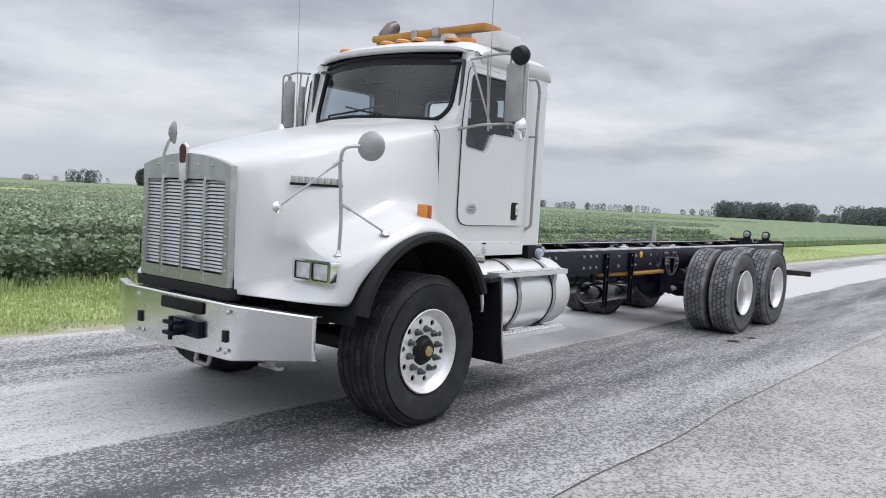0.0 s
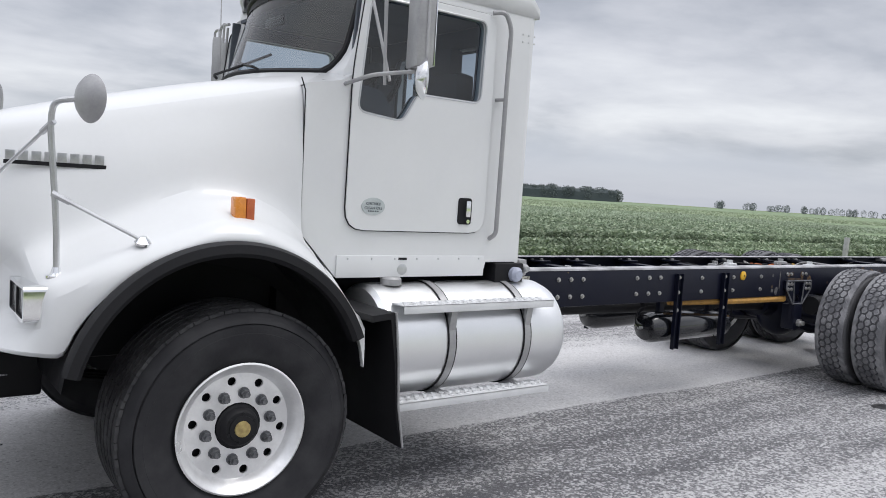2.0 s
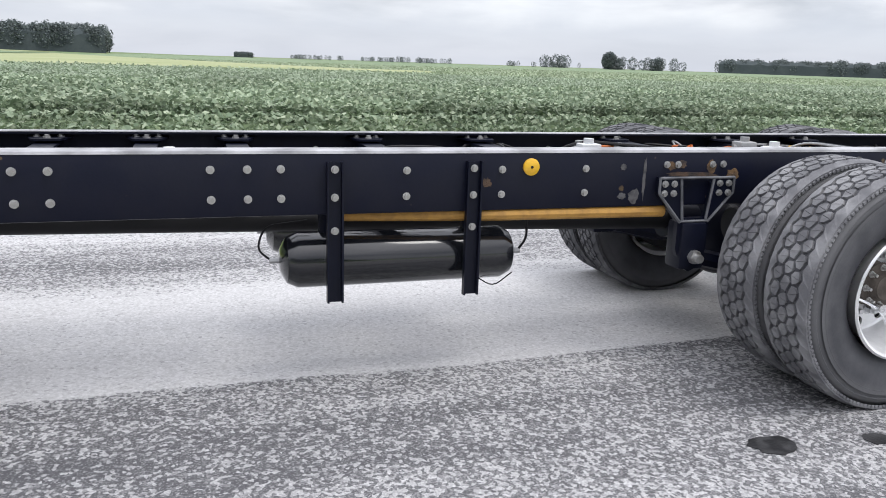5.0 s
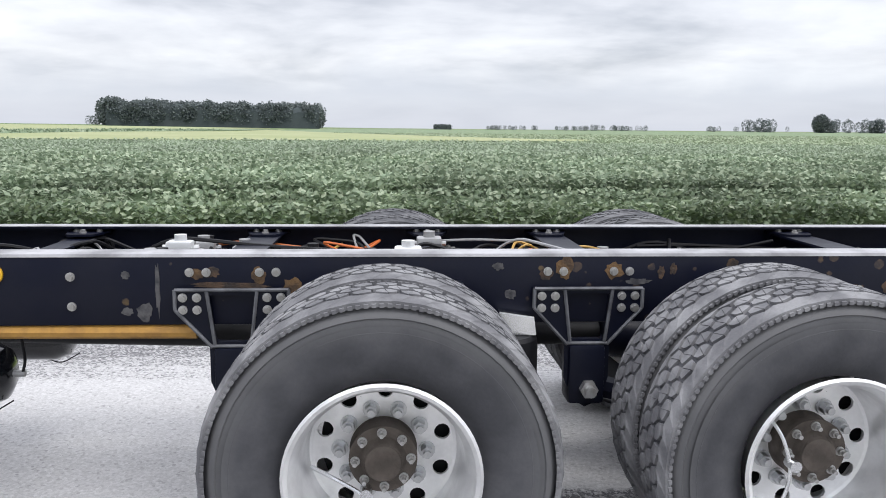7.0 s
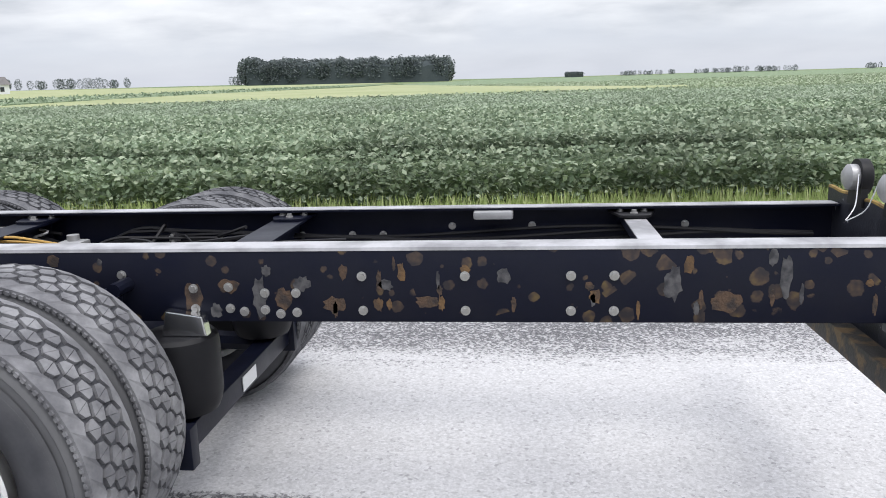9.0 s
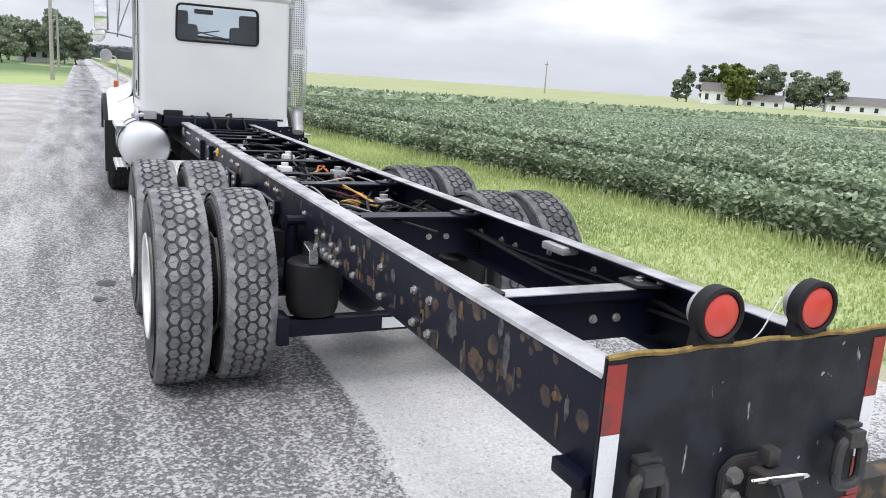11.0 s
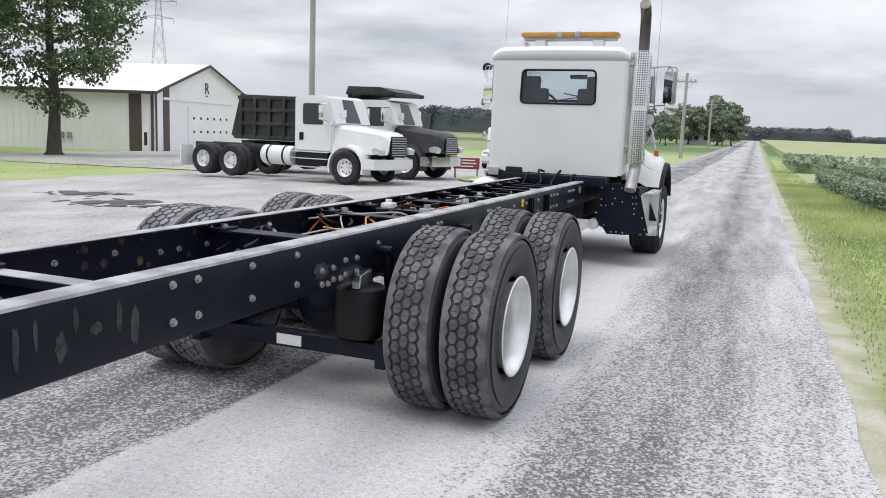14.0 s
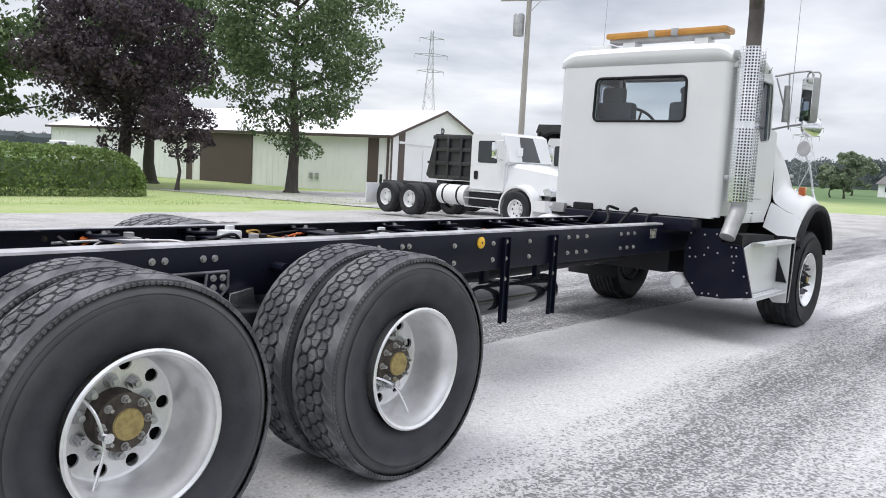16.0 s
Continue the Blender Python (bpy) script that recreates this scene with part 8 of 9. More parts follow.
# ---- vegetation ----
def leaf_material(name, a, b, c=None):
    """Leaves: a colour of its own for every leaf, thin and slightly translucent."""
    mt = bpy.data.materials.new(name)
    mt.use_nodes = True
    nt = mt.node_tree
    N, K = nt.nodes.new, nt.links.new
    p = nt.nodes["Principled BSDF"]
    g, ramp = N("ShaderNodeNewGeometry"), N("ShaderNodeValToRGB")
    K(g.outputs["Random Per Island"], ramp.inputs[0])
    e = ramp.color_ramp.elements
    e[0].position, e[0].color = 0.0, (*a, 1)
    e[1].position, e[1].color = 1.0, (*(c or b), 1)
    e.new(0.55).color = (*b, 1)
    tc, n = N("ShaderNodeTexCoord"), N("ShaderNodeTexNoise")
    n.inputs["Scale"].default_value, n.inputs["Detail"].default_value = 0.35, 3
    K(tc.outputs["Object"], n.inputs["Vector"])
    mr = N("ShaderNodeMapRange")
    mr.inputs[1].default_value, mr.inputs[2].default_value, mr.inputs[3].default_value, mr.inputs[4].default_value = 0.3, 0.7, 0.75, 1.25
    K(n.outputs["Fac"], mr.inputs[0])
    sc = N("ShaderNodeVectorMath")
    sc.operation = "SCALE"
    K(ramp.outputs[0], sc.inputs[0])
    K(mr.outputs[0], sc.inputs["Scale"])
    K(sc.outputs[0], p.inputs["Base Color"])
    p.inputs["Roughness"].default_value, p.inputs["Specular IOR Level"].default_value = 0.6, 0.25
    tr, ad = N("ShaderNodeBsdfTranslucent"), N("ShaderNodeMixShader")
    K(sc.outputs[0], tr.inputs[0])
    ad.inputs[0].default_value = 0.25
    K(p.outputs[0], ad.inputs[1])
    K(tr.outputs[0], ad.inputs[2])
    K(ad.outputs[0], nt.nodes["Material Output"].inputs[0])
    return mt


def leaves_mesh(name, centres, sizes, rng_, tilt=1.0, aspect=0.62, up=0.0):
    """Many small leaf quads, pointed at the tip, from arrays of places and sizes."""
    n = len(centres)
    d = rng_.normal(size=(n, 3))
    d[:, 2] = d[:, 2] * tilt + up
    d /= np.linalg.norm(d, axis=1)[:, None] + 1e-9
    o = rng_.normal(size=(n, 3))
    u = np.cross(d, o)
    u /= np.linalg.norm(u, axis=1)[:, None] + 1e-9
    v = np.cross(d, u)
    s = sizes[:, None]
    pts = np.stack([centres - u * s * 0.5, centres + v * s * aspect * 0.5 + u * s * 0.05, centres + u * s * 0.55, centres - v * s * aspect * 0.5 + u * s * 0.05], 1).reshape(-1, 3)
    me = bpy.data.meshes.new(name)
    me.vertices.add(4 * n)
    me.vertices.foreach_set("co", pts.astype(np.float32).ravel())
    me.loops.add(4 * n)
    me.loops.foreach_set("vertex_index", np.arange(4 * n, dtype=np.int32))
    me.polygons.add(n)
    me.polygons.foreach_set("loop_start", np.arange(0, 4 * n, 4, dtype=np.int32))
    me.update(calc_edges=True)
    me.validate()
    return me


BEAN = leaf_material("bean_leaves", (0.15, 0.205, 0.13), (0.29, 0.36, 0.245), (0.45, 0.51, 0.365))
# Further rows are paler and flatter: distance haze put into the leaf colours.
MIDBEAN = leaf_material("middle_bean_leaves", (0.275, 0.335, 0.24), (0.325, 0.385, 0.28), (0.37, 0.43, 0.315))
FARBEAN = leaf_material("hazed_bean_leaves", (0.33, 0.39, 0.265), (0.36, 0.42, 0.285), (0.39, 0.445, 0.31))
BLADES = leaf_material("grass_blades", (0.32, 0.40, 0.155), (0.42, 0.50, 0.215), (0.54, 0.56, 0.31))
MAPLE = leaf_material("green_tree_leaves", (0.08, 0.125, 0.065), (0.135, 0.195, 0.095), (0.21, 0.275, 0.135))
COPPER = leaf_material("copper_leaves", (0.045, 0.036, 0.048), (0.085, 0.066, 0.080), (0.15, 0.118, 0.13))
HEDGE = leaf_material("hedge_leaves", (0.10, 0.16, 0.05), (0.17, 0.25, 0.08), (0.26, 0.33, 0.12))
# Distance haze is put into the colour, so the leaves are blue-grey.
WOODS = leaf_material("hazed_wood_leaves", (0.125, 0.148, 0.150), (0.145, 0.170, 0.168), (0.17, 0.195, 0.185))
# Shade inside the wood, put into the colour of its filling core.
WOODSHADE = material("dense_wood_shade", (0.055, 0.068, 0.071), 0.9, 0, (0.07, 0.084, 0.085), 0.8, 0.12, 0.8, bump=0.6, fine_amount=0.2, spec=0.1)
YELLOWT = leaf_material("yellow_green_leaves", (0.09, 0.13, 0.03), (0.15, 0.19, 0.045), (0.22, 0.25, 0.07))
BARK = material("rough_bark", (0.07, 0.062, 0.052), 0.95, 0, (0.045, 0.04, 0.035), 0.7, 6, 50, bump=0.6, stretch=(1, 1, 0.25))
CANOPY = material("bean_canopy", (0.16, 0.215, 0.13), 0.85, 0, (0.27, 0.335, 0.21), 0.9, 2.2, 9, bump=0.8, bump_scale=6, fine_amount=0.35, spec=0.1)
PALE = material("pale_stubble", (0.36, 0.38, 0.22), 0.95, 0, (0.29, 0.33, 0.17), 0.8, 0.12, 3, bump=0.3, fine_amount=0.15, spec=0.1)
R = np.random.default_rng(7)

# canopy of the bean field, and the pale fields beyond it
bm = bm_new()
xs = span(-25, 40, 90) + [50, 65, 85, 120, 170, 250, 400, 700]
rows = []
for x in xs:
    e = crop_edge(x)
    row = [(x, e + 0.35, 0.0), (x, e + 0.30, 0.32), (x, e + 0.45, 0.50)]
    for k, y in enumerate(list(np.linspace(0.9, 14, 24)) + [18, 24, 32, 44, 60, 85, 120, 200, 350, 600]):
        row.append((x, e + y, 0.55 + (0.10 * noise.noise((x * 1.3, y * 1.7, 0.2)) + 0.08 * noise.noise((x * 3.1, y * 3.3, 5)) if y < 20 else 0.06)))
    rows.append(row)
grid_mesh(bm, rows, flip=True)
tagged(part("bean_field", bm, CANOPY), "dense green soybean field", "crops", kind="stuff")


def bean_leaves(name, x0, x1, d0, d1, density, size, hz=0.12, leaf=None):
    n = int((x1 - x0) * (d1 - d0) * density)
    x = R.uniform(x0, x1, n)
    d = d0 + (d1 - d0) * R.uniform(0, 1, n) ** 1.15
    e = np.interp(x, [-600, -60, -12, -4, 1, 6, 12, 400], [3.9, 4.1, 5.1, 5.9, 6.7, 6.8, 7.3, 9.0])
    row = 0.07 * np.cos((d) * math.tau / 0.76)
    clump = np.array([noise.noise((a * 1.1, b * 1.1, 2.0)) for a, b in zip(x, d)]) * 0.14 if n < 90000 else 0
    z = 0.66 + row + clump + R.uniform(-hz, hz, n)
    near = d < 0.75
    z = np.where(near, R.uniform(0.02, 1.0, n) ** 0.7 * (0.66 + clump), z)
    z = np.where(d < 0.25, z * 0.8, z)
    c = np.stack([x, e + d + np.where(near, 0.1 * np.sin(x * 5), 0), z], 1)
    t = np.clip((x + 24.8) / 44, 0, 1)
    inside = (x > -24.8) & (x < 19.2) & (c[:, 1] > 39 + 8 * t) & (c[:, 1] < 47 + 150 * (1 - t) ** 1.2 + 8 * t)
    c = c[~inside]
    n = len(c)
    me = leaves_mesh(name, c, size * R.uniform(0.7, 1.35, n), R, 1.0, 0.72, 1.7)
    return tagged(part(name, me, leaf or BEAN), "broad soybean leaves along the field", "crops", kind="stuff")


bean_leaves("bean_plants", -25, 30, 0.0, 1.1, 1500, 0.085)
bean_leaves("bean_plants", -22, 30, 1.0, 7, 620, 0.088)
bean_leaves("bean_plants", -22, 36, 7, 12, 330, 0.095)
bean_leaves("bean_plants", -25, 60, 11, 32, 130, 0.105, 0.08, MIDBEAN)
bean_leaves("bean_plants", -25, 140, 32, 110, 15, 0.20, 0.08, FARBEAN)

for nm, x0, x1, y0, y1, z, mt, label in (("pale_field", -37, -25, 4.6, 400, 0.02, PALE, "pale mown strip between the crops"), ("bean_strip", -58, -37.2, 4.6, 300, 0.55, CANOPY, "dark green strip of beans"),
                                         ("pale_field", -480, -58.5, 5.0, 420, 0.55, PALE, "pale ripening field towards the horizon")):
    bm = bm_new()
    rows = []
    for k, x in enumerate([x0] + span(x0, x1, 6) + [x1]):
        low = k in (0, 8)
        rows.append([(x, y0 - 0.1, level(x, y0) - 0.05)] + [(x, y, level(x, y) + (-0.05 if low else z)) for y in span(y0, y1, 12)])
    grid_mesh(bm, rows, flip=True)
    tagged(part(nm, bm, mt), label, "field", kind="structure")
n = 9000
c = np.stack([R.uniform(-58, -37, n), 4.6 + 200 * R.uniform(0, 1, n) ** 2, R.uniform(0.3, 0.85, n)], 1)
tagged(part("bean_strip_leaves", leaves_mesh("bean_strip_leaves", c, 0.45 * R.uniform(0.7, 1.3, n), R, 1, 0.7, 0.8), BEAN), "strip of soybean plants across the field", "crops", kind="stuff")
bm = bm_new()
rows = []
for k in range(25):
    t = k / 24
    x = -24.8 + 44 * t
    y0 = 40 + 8 * t
    y1 = 46 + 150 * (1 - t) ** 1.2 + 8 * t
    rows.append([(x, y0 + (y1 - y0) * j / 8, 0.72 + 0.1 * math.sin(j * 0.8)) for j in range(9)])
grid_mesh(bm, rows, flip=True)
tagged(part("pale_field", bm, PALE), "pale grassy rise within the beans", "field", kind="structure")

# verge grass
def blades(name, n, xf, yf, h, mt, label):
    x = xf(n)
    y = yf(x, n)
    hh = h * R.uniform(0.45, 1.3, n)
    a = R.uniform(0, math.tau, n)
    lean = R.uniform(0.05, 0.5, n) * hh
    w = 0.006 + 0.006 * R.uniform(0, 1, n)
    base = np.stack([x, y, np.full(n, -0.035)], 1)
    tip = base + np.stack([np.cos(a) * lean, np.sin(a) * lean, hh], 1)
    side = np.stack([-np.sin(a) * w, np.cos(a) * w, 0 * a], 1)
    mid = base * 0.45 + tip * 0.55 + np.array([0, 0, 1]) * (hh * 0.08)[:, None]
    pts = np.stack([base - side, base + side, mid + side * 0.8, tip, mid - side * 0.8], 1).reshape(-1, 3)
    me = bpy.data.meshes.new(name)
    me.vertices.add(5 * n)
    me.vertices.foreach_set("co", pts.astype(np.float32).ravel())
    me.loops.add(5 * n)
    me.loops.foreach_set("vertex_index", np.arange(5 * n, dtype=np.int32))
    me.polygons.add(n)
    me.polygons.foreach_set("loop_start", np.arange(0, 5 * n, 5, dtype=np.int32))
    me.update(calc_edges=True)
    return tagged(part(name, me, mt), label, "grass", kind="stuff")


def verge_y(x, n):
    e = np.interp(x, [-600, -60, -12, -4, 1, 6, 12, 400], [3.9, 4.1, 5.1, 5.9, 6.7, 6.8, 7.3, 9.0])
    return 3.25 + (e + 0.3 - 3.25) * R.uniform(0, 1, n) ** 0.8


blades("verge_grass", 110000, lambda n: R.uniform(-24, 22, n), verge_y, 0.05, BLADES, "rough green grass along the road")
blades("verge_grass", 26000, lambda n: R.uniform(-70, 40, n), verge_y, 0.06, BLADES, "rough green grass along the road")
blades("verge_grass", 9000, lambda n: R.uniform(-16, 18, n), lambda x, n: np.interp(x, [-12, -4, 1, 6, 12], [5.1, 5.9, 6.7, 6.8, 7.3]) + R.normal(0, 0.25, n), 0.17, BLADES, "taller grass at the edge of the beans")
blades("lawn_grass", 9000, lambda n: R.uniform(-13, 14, n), lambda x, n: -16.7 - 8 * R.uniform(0, 1, n) ** 1.6, 0.035, BLADES, "mown lawn beyond the gravel")
tagged(part("grass_island", mesh_of(prism(bm_new(), rounded([(-12.1, -3.6), (-13.9, -4.6), (-15.6, -6.2), (-15.0, -7.1), (-12.9, -6.8), (-12.5, -5.2)], 0.6, 6), -0.02, 0.02, "xy"), "grass_island"), GRASS), "small grassy patch in the gravel", "grass", kind="structure")


def tree(name, x, y, h, crown_r, crown_z0, leaf, label, seed, trunk_r=0.3, clumps=90, per=90, size=0.3, squash=1.0):
    rr = np.random.default_rng(seed)
    z0 = level(x, y) - 0.08
    t = thing(name, label, "tree", pose(x, y, z0))
    bm = bm_new()
    sway = [(0.15 * math.sin(k * 1.3 + seed), 0.15 * math.cos(k * 1.1 + seed), h * 0.78 * k / 8) for k in range(9)]
    sway[0] = (0, 0, 0)
    tube(bm, [(0, 0, 0), (0, 0, 0.25)] + sway[1:], trunk_r, 12, [trunk_r * 1.7, trunk_r * 1.12] + [trunk_r * (1 - 0.115 * k) for k in range(1, 9)])
    part("trunk", bm, BARK, t)
    cz, hr = (crown_z0 + h) / 2, (h - crown_z0) / 2
    centres = []
    for k in range(clumps):
        u = rr.normal(size=3)
        u /= np.linalg.norm(u)
        f = rr.uniform(0.35, 1.0) ** 0.6
        wob = 1 + 0.22 * noise.noise((u[0] * 2.1 + seed, u[1] * 2.1, u[2] * 2.1))
        shape = 1.0 if u[2] > -0.2 else 0.9
        centres.append((u[0] * crown_r * f * wob * shape, u[1] * crown_r * f * wob * shape, cz + u[2] * hr * f * wob * squash))
    lb_ = bm_new()
    for k in range(0, clumps, max(1, clumps // 16)):
        c = centres[k]
        zz = max(crown_z0 * 0.8, min(h * 0.7, c[2] - 0.35 * math.hypot(c[0], c[1])))
        tube(lb_, [(0, 0, zz), (c[0] * 0.45, c[1] * 0.45, zz + (c[2] - zz) * 0.6), c], 0.05, 6, [trunk_r * 0.34, trunk_r * 0.2, trunk_r * 0.06])
    tagged(part("limb", lb_, BARK, t), kind="stuff")
    pts = []
    for c in centres:
        r = rr.uniform(0.16, 0.30) * crown_r
        q = rr.normal(size=(per, 3))
        q /= np.linalg.norm(q, axis=1)[:, None]
        q *= (rr.uniform(0.3, 1, per) ** 0.5)[:, None] * np.array([r, r, r * 0.62])
        pts.append(np.array(c) + q)
    pts = np.concatenate(pts)
    tagged(part("crown", leaves_mesh("crown", pts, size * rr.uniform(0.6, 1.4, len(pts)), rr, 1, 0.7, 0.35), leaf, t), kind="stuff")
    return t


tree("maple_tree", -20.5, -32.95, 15.5, 4.9, 2.5, MAPLE, "broad green shade tree on the lawn", 3, 0.36, 150, 200, 0.20)
tree("copper_beech", -14.2, -40.5, 13.2, 5.0, 2.4, COPPER, "dark purple-leaved tree on the lawn", 8, 0.45, 130, 200, 0.23)
tree("small_copper_tree", -14.0, -34.4, 5.6, 1.9, 1.7, COPPER, "small dark purple tree on the lawn", 9, 0.11, 50, 120, 0.14)
tree("maple_tree", -9.5, -48.0, 15.0, 5.6, 3.0, MAPLE, "tall green tree behind the purple one", 12, 0.42, 90, 150, 0.3)
tree("maple_tree", -19.5, -47.0, 15.0, 5.0, 4.0, MAPLE, "tall green tree behind the purple one", 13, 0.42, 90, 150, 0.3)
tree("maple_tree", -2.5, -70.0, 9.0, 4.5, 1.0, MAPLE, "rounded green tree in the distance", 14, 0.35, 80, 60, 0.45)
# clipped hedges
for x0, x1, y0, y1, h, seed in ((-8.2, 4.0, -29.5, -26.6, 1.85, 1), (-5.0, 6.0, -36.0, -33.5, 2.7, 2)):
    n = 26000
    q = R.uniform(0, 1, (n, 3))
    face = R.integers(0, 5, n)
    q[face == 0, 2] = 1
    q[face == 1, 1] = 1
    q[face == 2, 0] = 0
    q[face == 3, 0] = 1
    q[face == 4, 2] = R.uniform(0.9, 1, (face == 4).sum())
    p = np.stack([x0 + q[:, 0] * (x1 - x0), y0 + q[:, 1] * (y1 - y0), q[:, 2] * h], 1)
    p[:, 2] *= (1 - 0.55 * (np.abs(q[:, 0] - 0.5) * 2) ** 10) * (1 - 0.22 * (np.abs(q[:, 1] - 0.5) * 2) ** 4)
    p[:, 1] = (y0 + y1) / 2 + (p[:, 1] - (y0 + y1) / 2) * (1 - 0.5 * (np.abs(q[:, 0] - 0.5) * 2) ** 14)
    p += R.normal(0, 0.05, (n, 3))
    p[:, 2] = np.maximum(p[:, 2], 0.05) + level(0, -28)
    hd = thing("hedge", "long clipped green hedge on the lawn", "hedge", pose(0, 0, 0))
    tagged(part("foliage", leaves_mesh("foliage", p, 0.13 * R.uniform(0.6, 1.4, n), R, 1, 0.7, 0.4), HEDGE, hd), kind="stuff")
    core = bm_new()
    box(core, x0 + 0.7, x1 - 0.7, y0 + 0.3, y1 - 0.3, level(0, -28) - 0.1, h * 0.74 + level(0, -28), 0.3)
    part("core", core, CANOPY, hd)


# Haze over the far trees is put into this pale leaf colour.
HAZYT = leaf_material("hazed_tree_leaves", (0.19, 0.235, 0.165), (0.26, 0.31, 0.22), (0.33, 0.375, 0.27))


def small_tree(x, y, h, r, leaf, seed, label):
    # far trees take the paler leaves with haze in their colour
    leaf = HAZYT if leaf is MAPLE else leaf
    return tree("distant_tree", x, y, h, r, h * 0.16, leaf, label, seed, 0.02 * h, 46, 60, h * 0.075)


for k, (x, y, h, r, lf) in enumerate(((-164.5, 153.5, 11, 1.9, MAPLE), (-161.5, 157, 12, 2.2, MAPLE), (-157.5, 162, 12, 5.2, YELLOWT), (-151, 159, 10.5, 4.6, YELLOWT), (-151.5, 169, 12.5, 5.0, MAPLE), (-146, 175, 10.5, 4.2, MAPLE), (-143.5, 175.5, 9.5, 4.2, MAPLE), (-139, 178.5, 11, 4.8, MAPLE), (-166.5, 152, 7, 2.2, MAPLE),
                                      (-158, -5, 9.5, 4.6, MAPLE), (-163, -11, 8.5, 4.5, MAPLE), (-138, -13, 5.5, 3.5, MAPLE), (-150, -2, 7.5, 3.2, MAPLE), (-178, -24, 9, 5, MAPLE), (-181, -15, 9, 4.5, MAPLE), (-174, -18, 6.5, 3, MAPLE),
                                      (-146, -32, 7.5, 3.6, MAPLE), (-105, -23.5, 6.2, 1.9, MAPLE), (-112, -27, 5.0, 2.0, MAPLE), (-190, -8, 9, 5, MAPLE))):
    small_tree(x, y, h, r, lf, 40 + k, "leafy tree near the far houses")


def far_wood(name, a, b, depth, h, label, n_crowns, seed, gaps=0.0):
    """A distant wood: a row of many crowns between two places."""
    rr = np.random.default_rng(seed)
    pts, sizes = [], []
    ax, bx = np.array(a, float), np.array(b, float)
    dirn = (bx - ax) / np.linalg.norm(bx - ax)
    nrm = np.array([-dirn[1], dirn[0]])
    for k in range(int(n_crowns * (3.2 if not gaps else 1.7))):
        t = rr.uniform(0, 1)
        if gaps and noise.noise((t * 9.0 + seed, 0.5, 0)) < gaps - 0.4:
            continue
        c = ax + (bx - ax) * t + nrm * rr.uniform(0, depth)
        hh = h * (0.78 + 0.22 * rr.uniform() + 0.18 * noise.noise((t * 14, seed, 0)))
        r = h * 0.30
        m_ = 240
        q = rr.normal(size=(m_, 3))
        q /= np.linalg.norm(q, axis=1)[:, None]
        q *= np.array([r, r, hh * 0.5]) * (rr.uniform(0.5, 1, m_) ** 0.4)[:, None]
        pts.append(np.array([c[0], c[1], level(c[0], c[1]) + hh * 0.5]) + q)
        sizes.append(np.full(m_, h * 0.072) * rr.uniform(0.6, 1.3, m_))
    w = thing(name, label, "woods", pose(0, 0, 0))
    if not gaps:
        # solid core added to fill gaps between crowns; shade is in its colour
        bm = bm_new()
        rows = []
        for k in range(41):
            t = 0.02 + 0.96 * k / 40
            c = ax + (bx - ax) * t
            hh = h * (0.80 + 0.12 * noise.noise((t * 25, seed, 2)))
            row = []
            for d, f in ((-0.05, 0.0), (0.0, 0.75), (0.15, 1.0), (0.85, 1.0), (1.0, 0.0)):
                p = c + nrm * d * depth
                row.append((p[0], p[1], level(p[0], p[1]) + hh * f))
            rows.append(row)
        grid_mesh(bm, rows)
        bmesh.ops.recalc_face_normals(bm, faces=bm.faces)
        part("shade_core", bm, WOODSHADE, w)
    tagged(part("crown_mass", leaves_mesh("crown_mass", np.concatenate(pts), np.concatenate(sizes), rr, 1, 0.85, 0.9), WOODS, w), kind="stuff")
    return w


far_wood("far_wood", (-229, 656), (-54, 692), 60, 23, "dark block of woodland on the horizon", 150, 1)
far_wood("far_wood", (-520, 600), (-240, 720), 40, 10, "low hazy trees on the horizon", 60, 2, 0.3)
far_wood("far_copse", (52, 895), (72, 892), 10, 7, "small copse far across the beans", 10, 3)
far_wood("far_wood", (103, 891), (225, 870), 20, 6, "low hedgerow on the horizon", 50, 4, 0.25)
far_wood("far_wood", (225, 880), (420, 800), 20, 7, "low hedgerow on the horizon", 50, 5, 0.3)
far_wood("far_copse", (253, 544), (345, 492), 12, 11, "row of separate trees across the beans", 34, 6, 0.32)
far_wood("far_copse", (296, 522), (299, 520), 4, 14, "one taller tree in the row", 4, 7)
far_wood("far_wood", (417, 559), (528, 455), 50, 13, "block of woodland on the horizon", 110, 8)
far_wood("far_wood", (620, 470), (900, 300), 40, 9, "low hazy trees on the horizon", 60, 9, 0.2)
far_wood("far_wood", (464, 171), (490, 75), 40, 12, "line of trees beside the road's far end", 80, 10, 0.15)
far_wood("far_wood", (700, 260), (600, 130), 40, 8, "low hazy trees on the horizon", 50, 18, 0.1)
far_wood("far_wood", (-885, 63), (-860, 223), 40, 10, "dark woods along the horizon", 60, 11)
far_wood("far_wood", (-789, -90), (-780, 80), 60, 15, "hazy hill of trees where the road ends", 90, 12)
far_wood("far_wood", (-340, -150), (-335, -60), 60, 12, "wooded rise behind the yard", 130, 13)
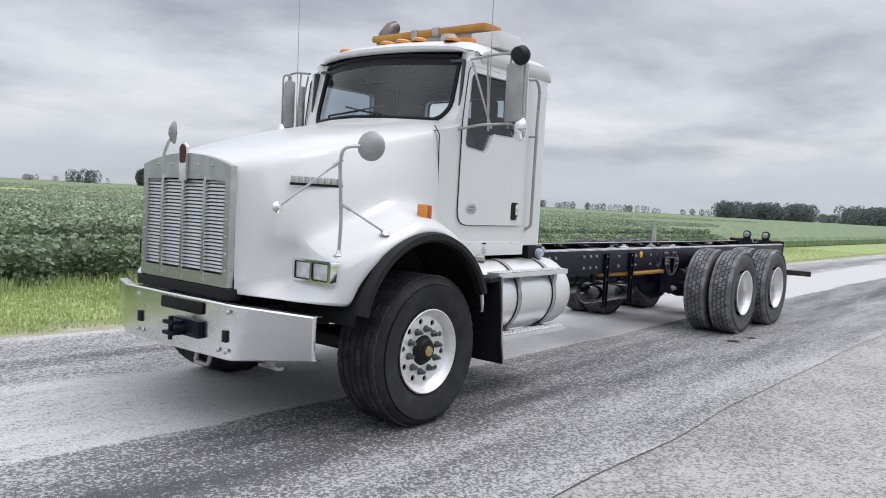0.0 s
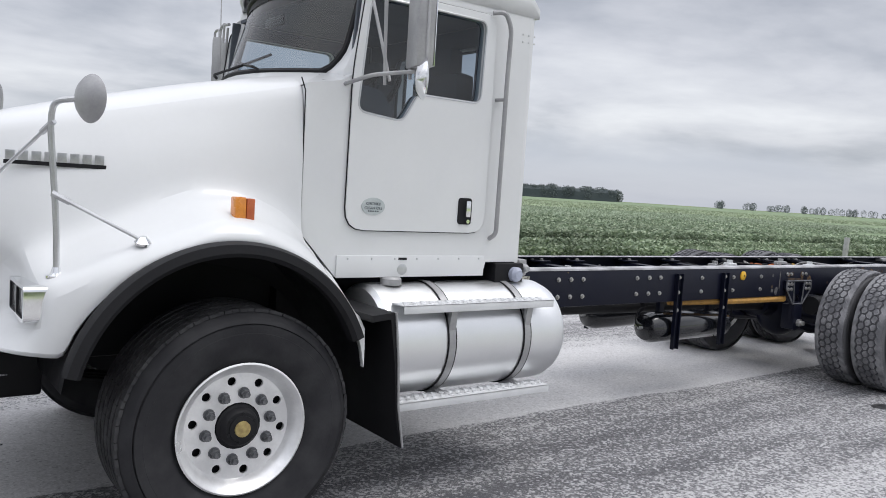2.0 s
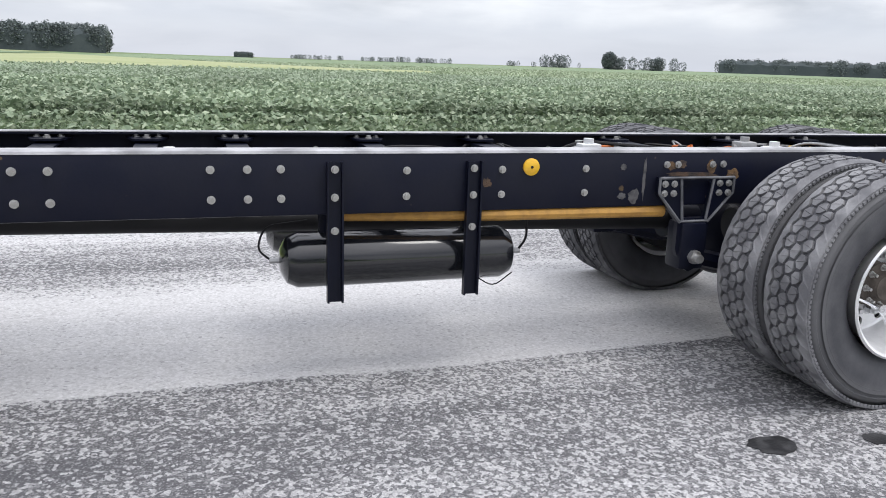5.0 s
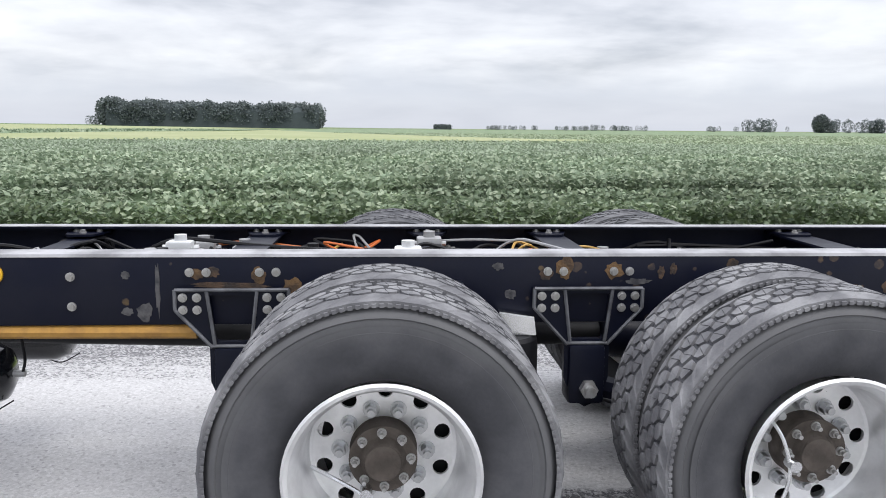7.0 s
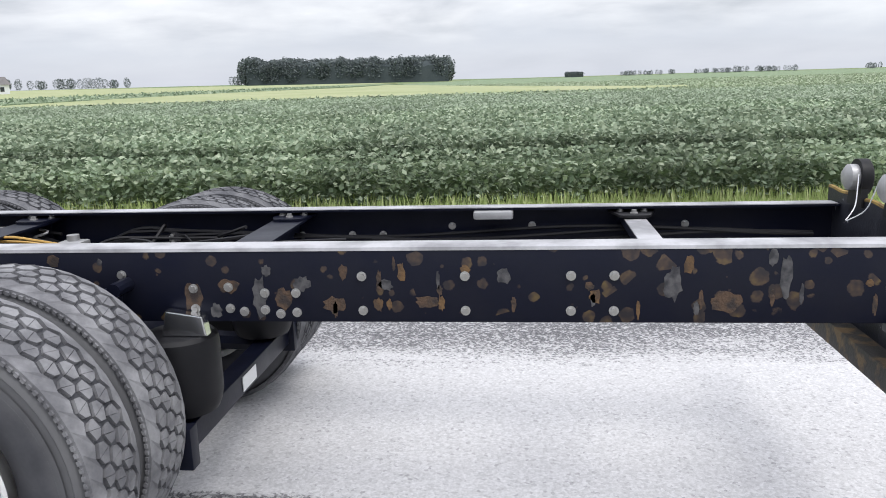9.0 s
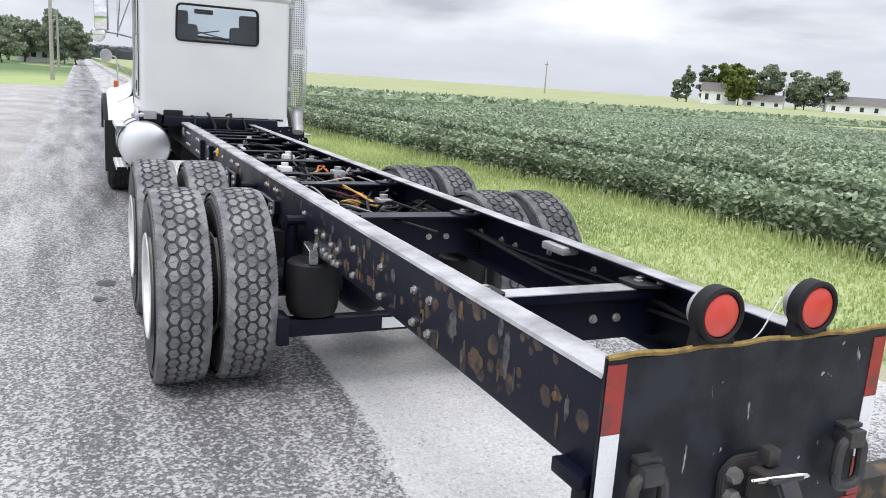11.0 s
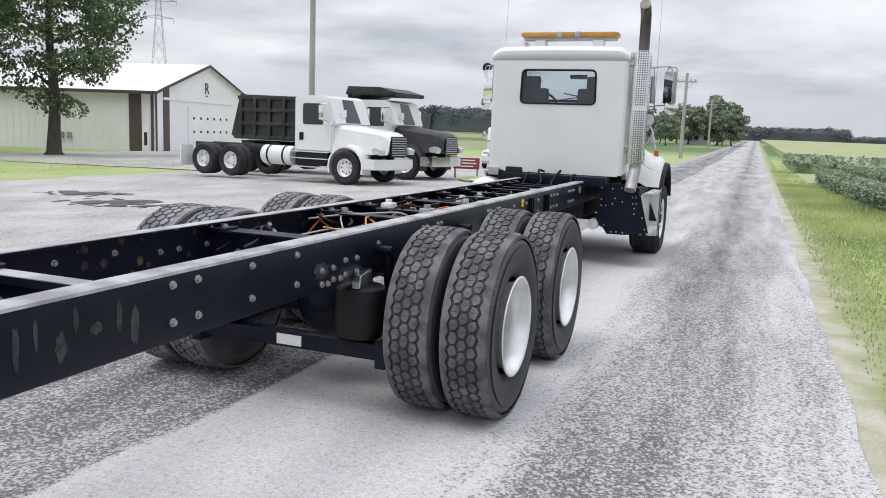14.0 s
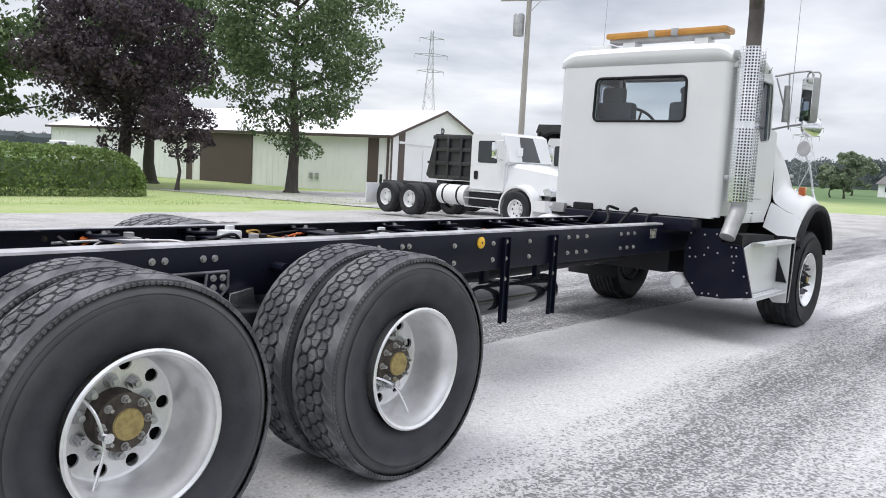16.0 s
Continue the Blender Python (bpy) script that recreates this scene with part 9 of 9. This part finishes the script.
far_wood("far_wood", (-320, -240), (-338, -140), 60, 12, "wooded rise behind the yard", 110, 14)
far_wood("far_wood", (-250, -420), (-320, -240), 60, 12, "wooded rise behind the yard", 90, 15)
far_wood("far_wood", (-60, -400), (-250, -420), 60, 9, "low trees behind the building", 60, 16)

# dark oil spots on the driver's lane
OIL = material("oil_stain", (0.02, 0.02, 0.022), 0.45, 0, (0.06, 0.06, 0.063), 0.7, 14, 90, bump=0.2)
for x, y, r, k in ((5.38, -1.36, 0.075, 1), (5.83, -1.42, 0.045, 2)):
    rim_ = [(x + 1.3 * r * (1 + 0.3 * noise.noise((math.cos(a) * 2, math.sin(a) * 2, k))) * math.cos(a), y + r * (1 + 0.35 * noise.noise((math.cos(a) * 2.5, math.sin(a) * 2.5, k + 7))) * math.sin(a)) for a in span(0, math.tau, 22)[:-1]]
    tagged(part("oil_stain", prism(bm_new(), rim_, 0.0008, 0.004, "xy"), OIL), "dark oil spot on the road", "stain", kind="structure")

# dark damp patches on the gravel yard
DAMP = material("damp_gravel", (0.07, 0.068, 0.066), 0.8, 0, (0.15, 0.147, 0.144), 0.8, 9, 60, bump=0.5, bump_scale=40)
for x, y, rx_, ry_, k in ((-0.6, -9.4, 0.9, 1.7, 1), (-1.9, -11.6, 0.7, 1.3, 2)):
    bm = bm_new()
    for j in range(46):
        rg_ = random.Random(100 * k + j)
        a, d = rg_.uniform(0, math.tau), rg_.uniform(0, 1) ** 0.6
        cx, cy, r = x + rx_ * d * math.cos(a), y + ry_ * d * math.sin(a), rg_.uniform(0.06, 0.24) * (1.25 - d)
        loop = []
        for q in range(10):
            u = q * math.tau / 10
            px, py = cx + 1.5 * r * rg_.uniform(0.7, 1.2) * math.cos(u), cy + r * rg_.uniform(0.7, 1.2) * math.sin(u)
            loop.append(bm.verts.new((px, py, level(px, py) + 0.002 + 0.0002 * j)))
        bm.faces.new(loop)
    tagged(part("damp_patch", bm, DAMP), "dark damp blotches on the pale gravel", "stain", kind="structure")
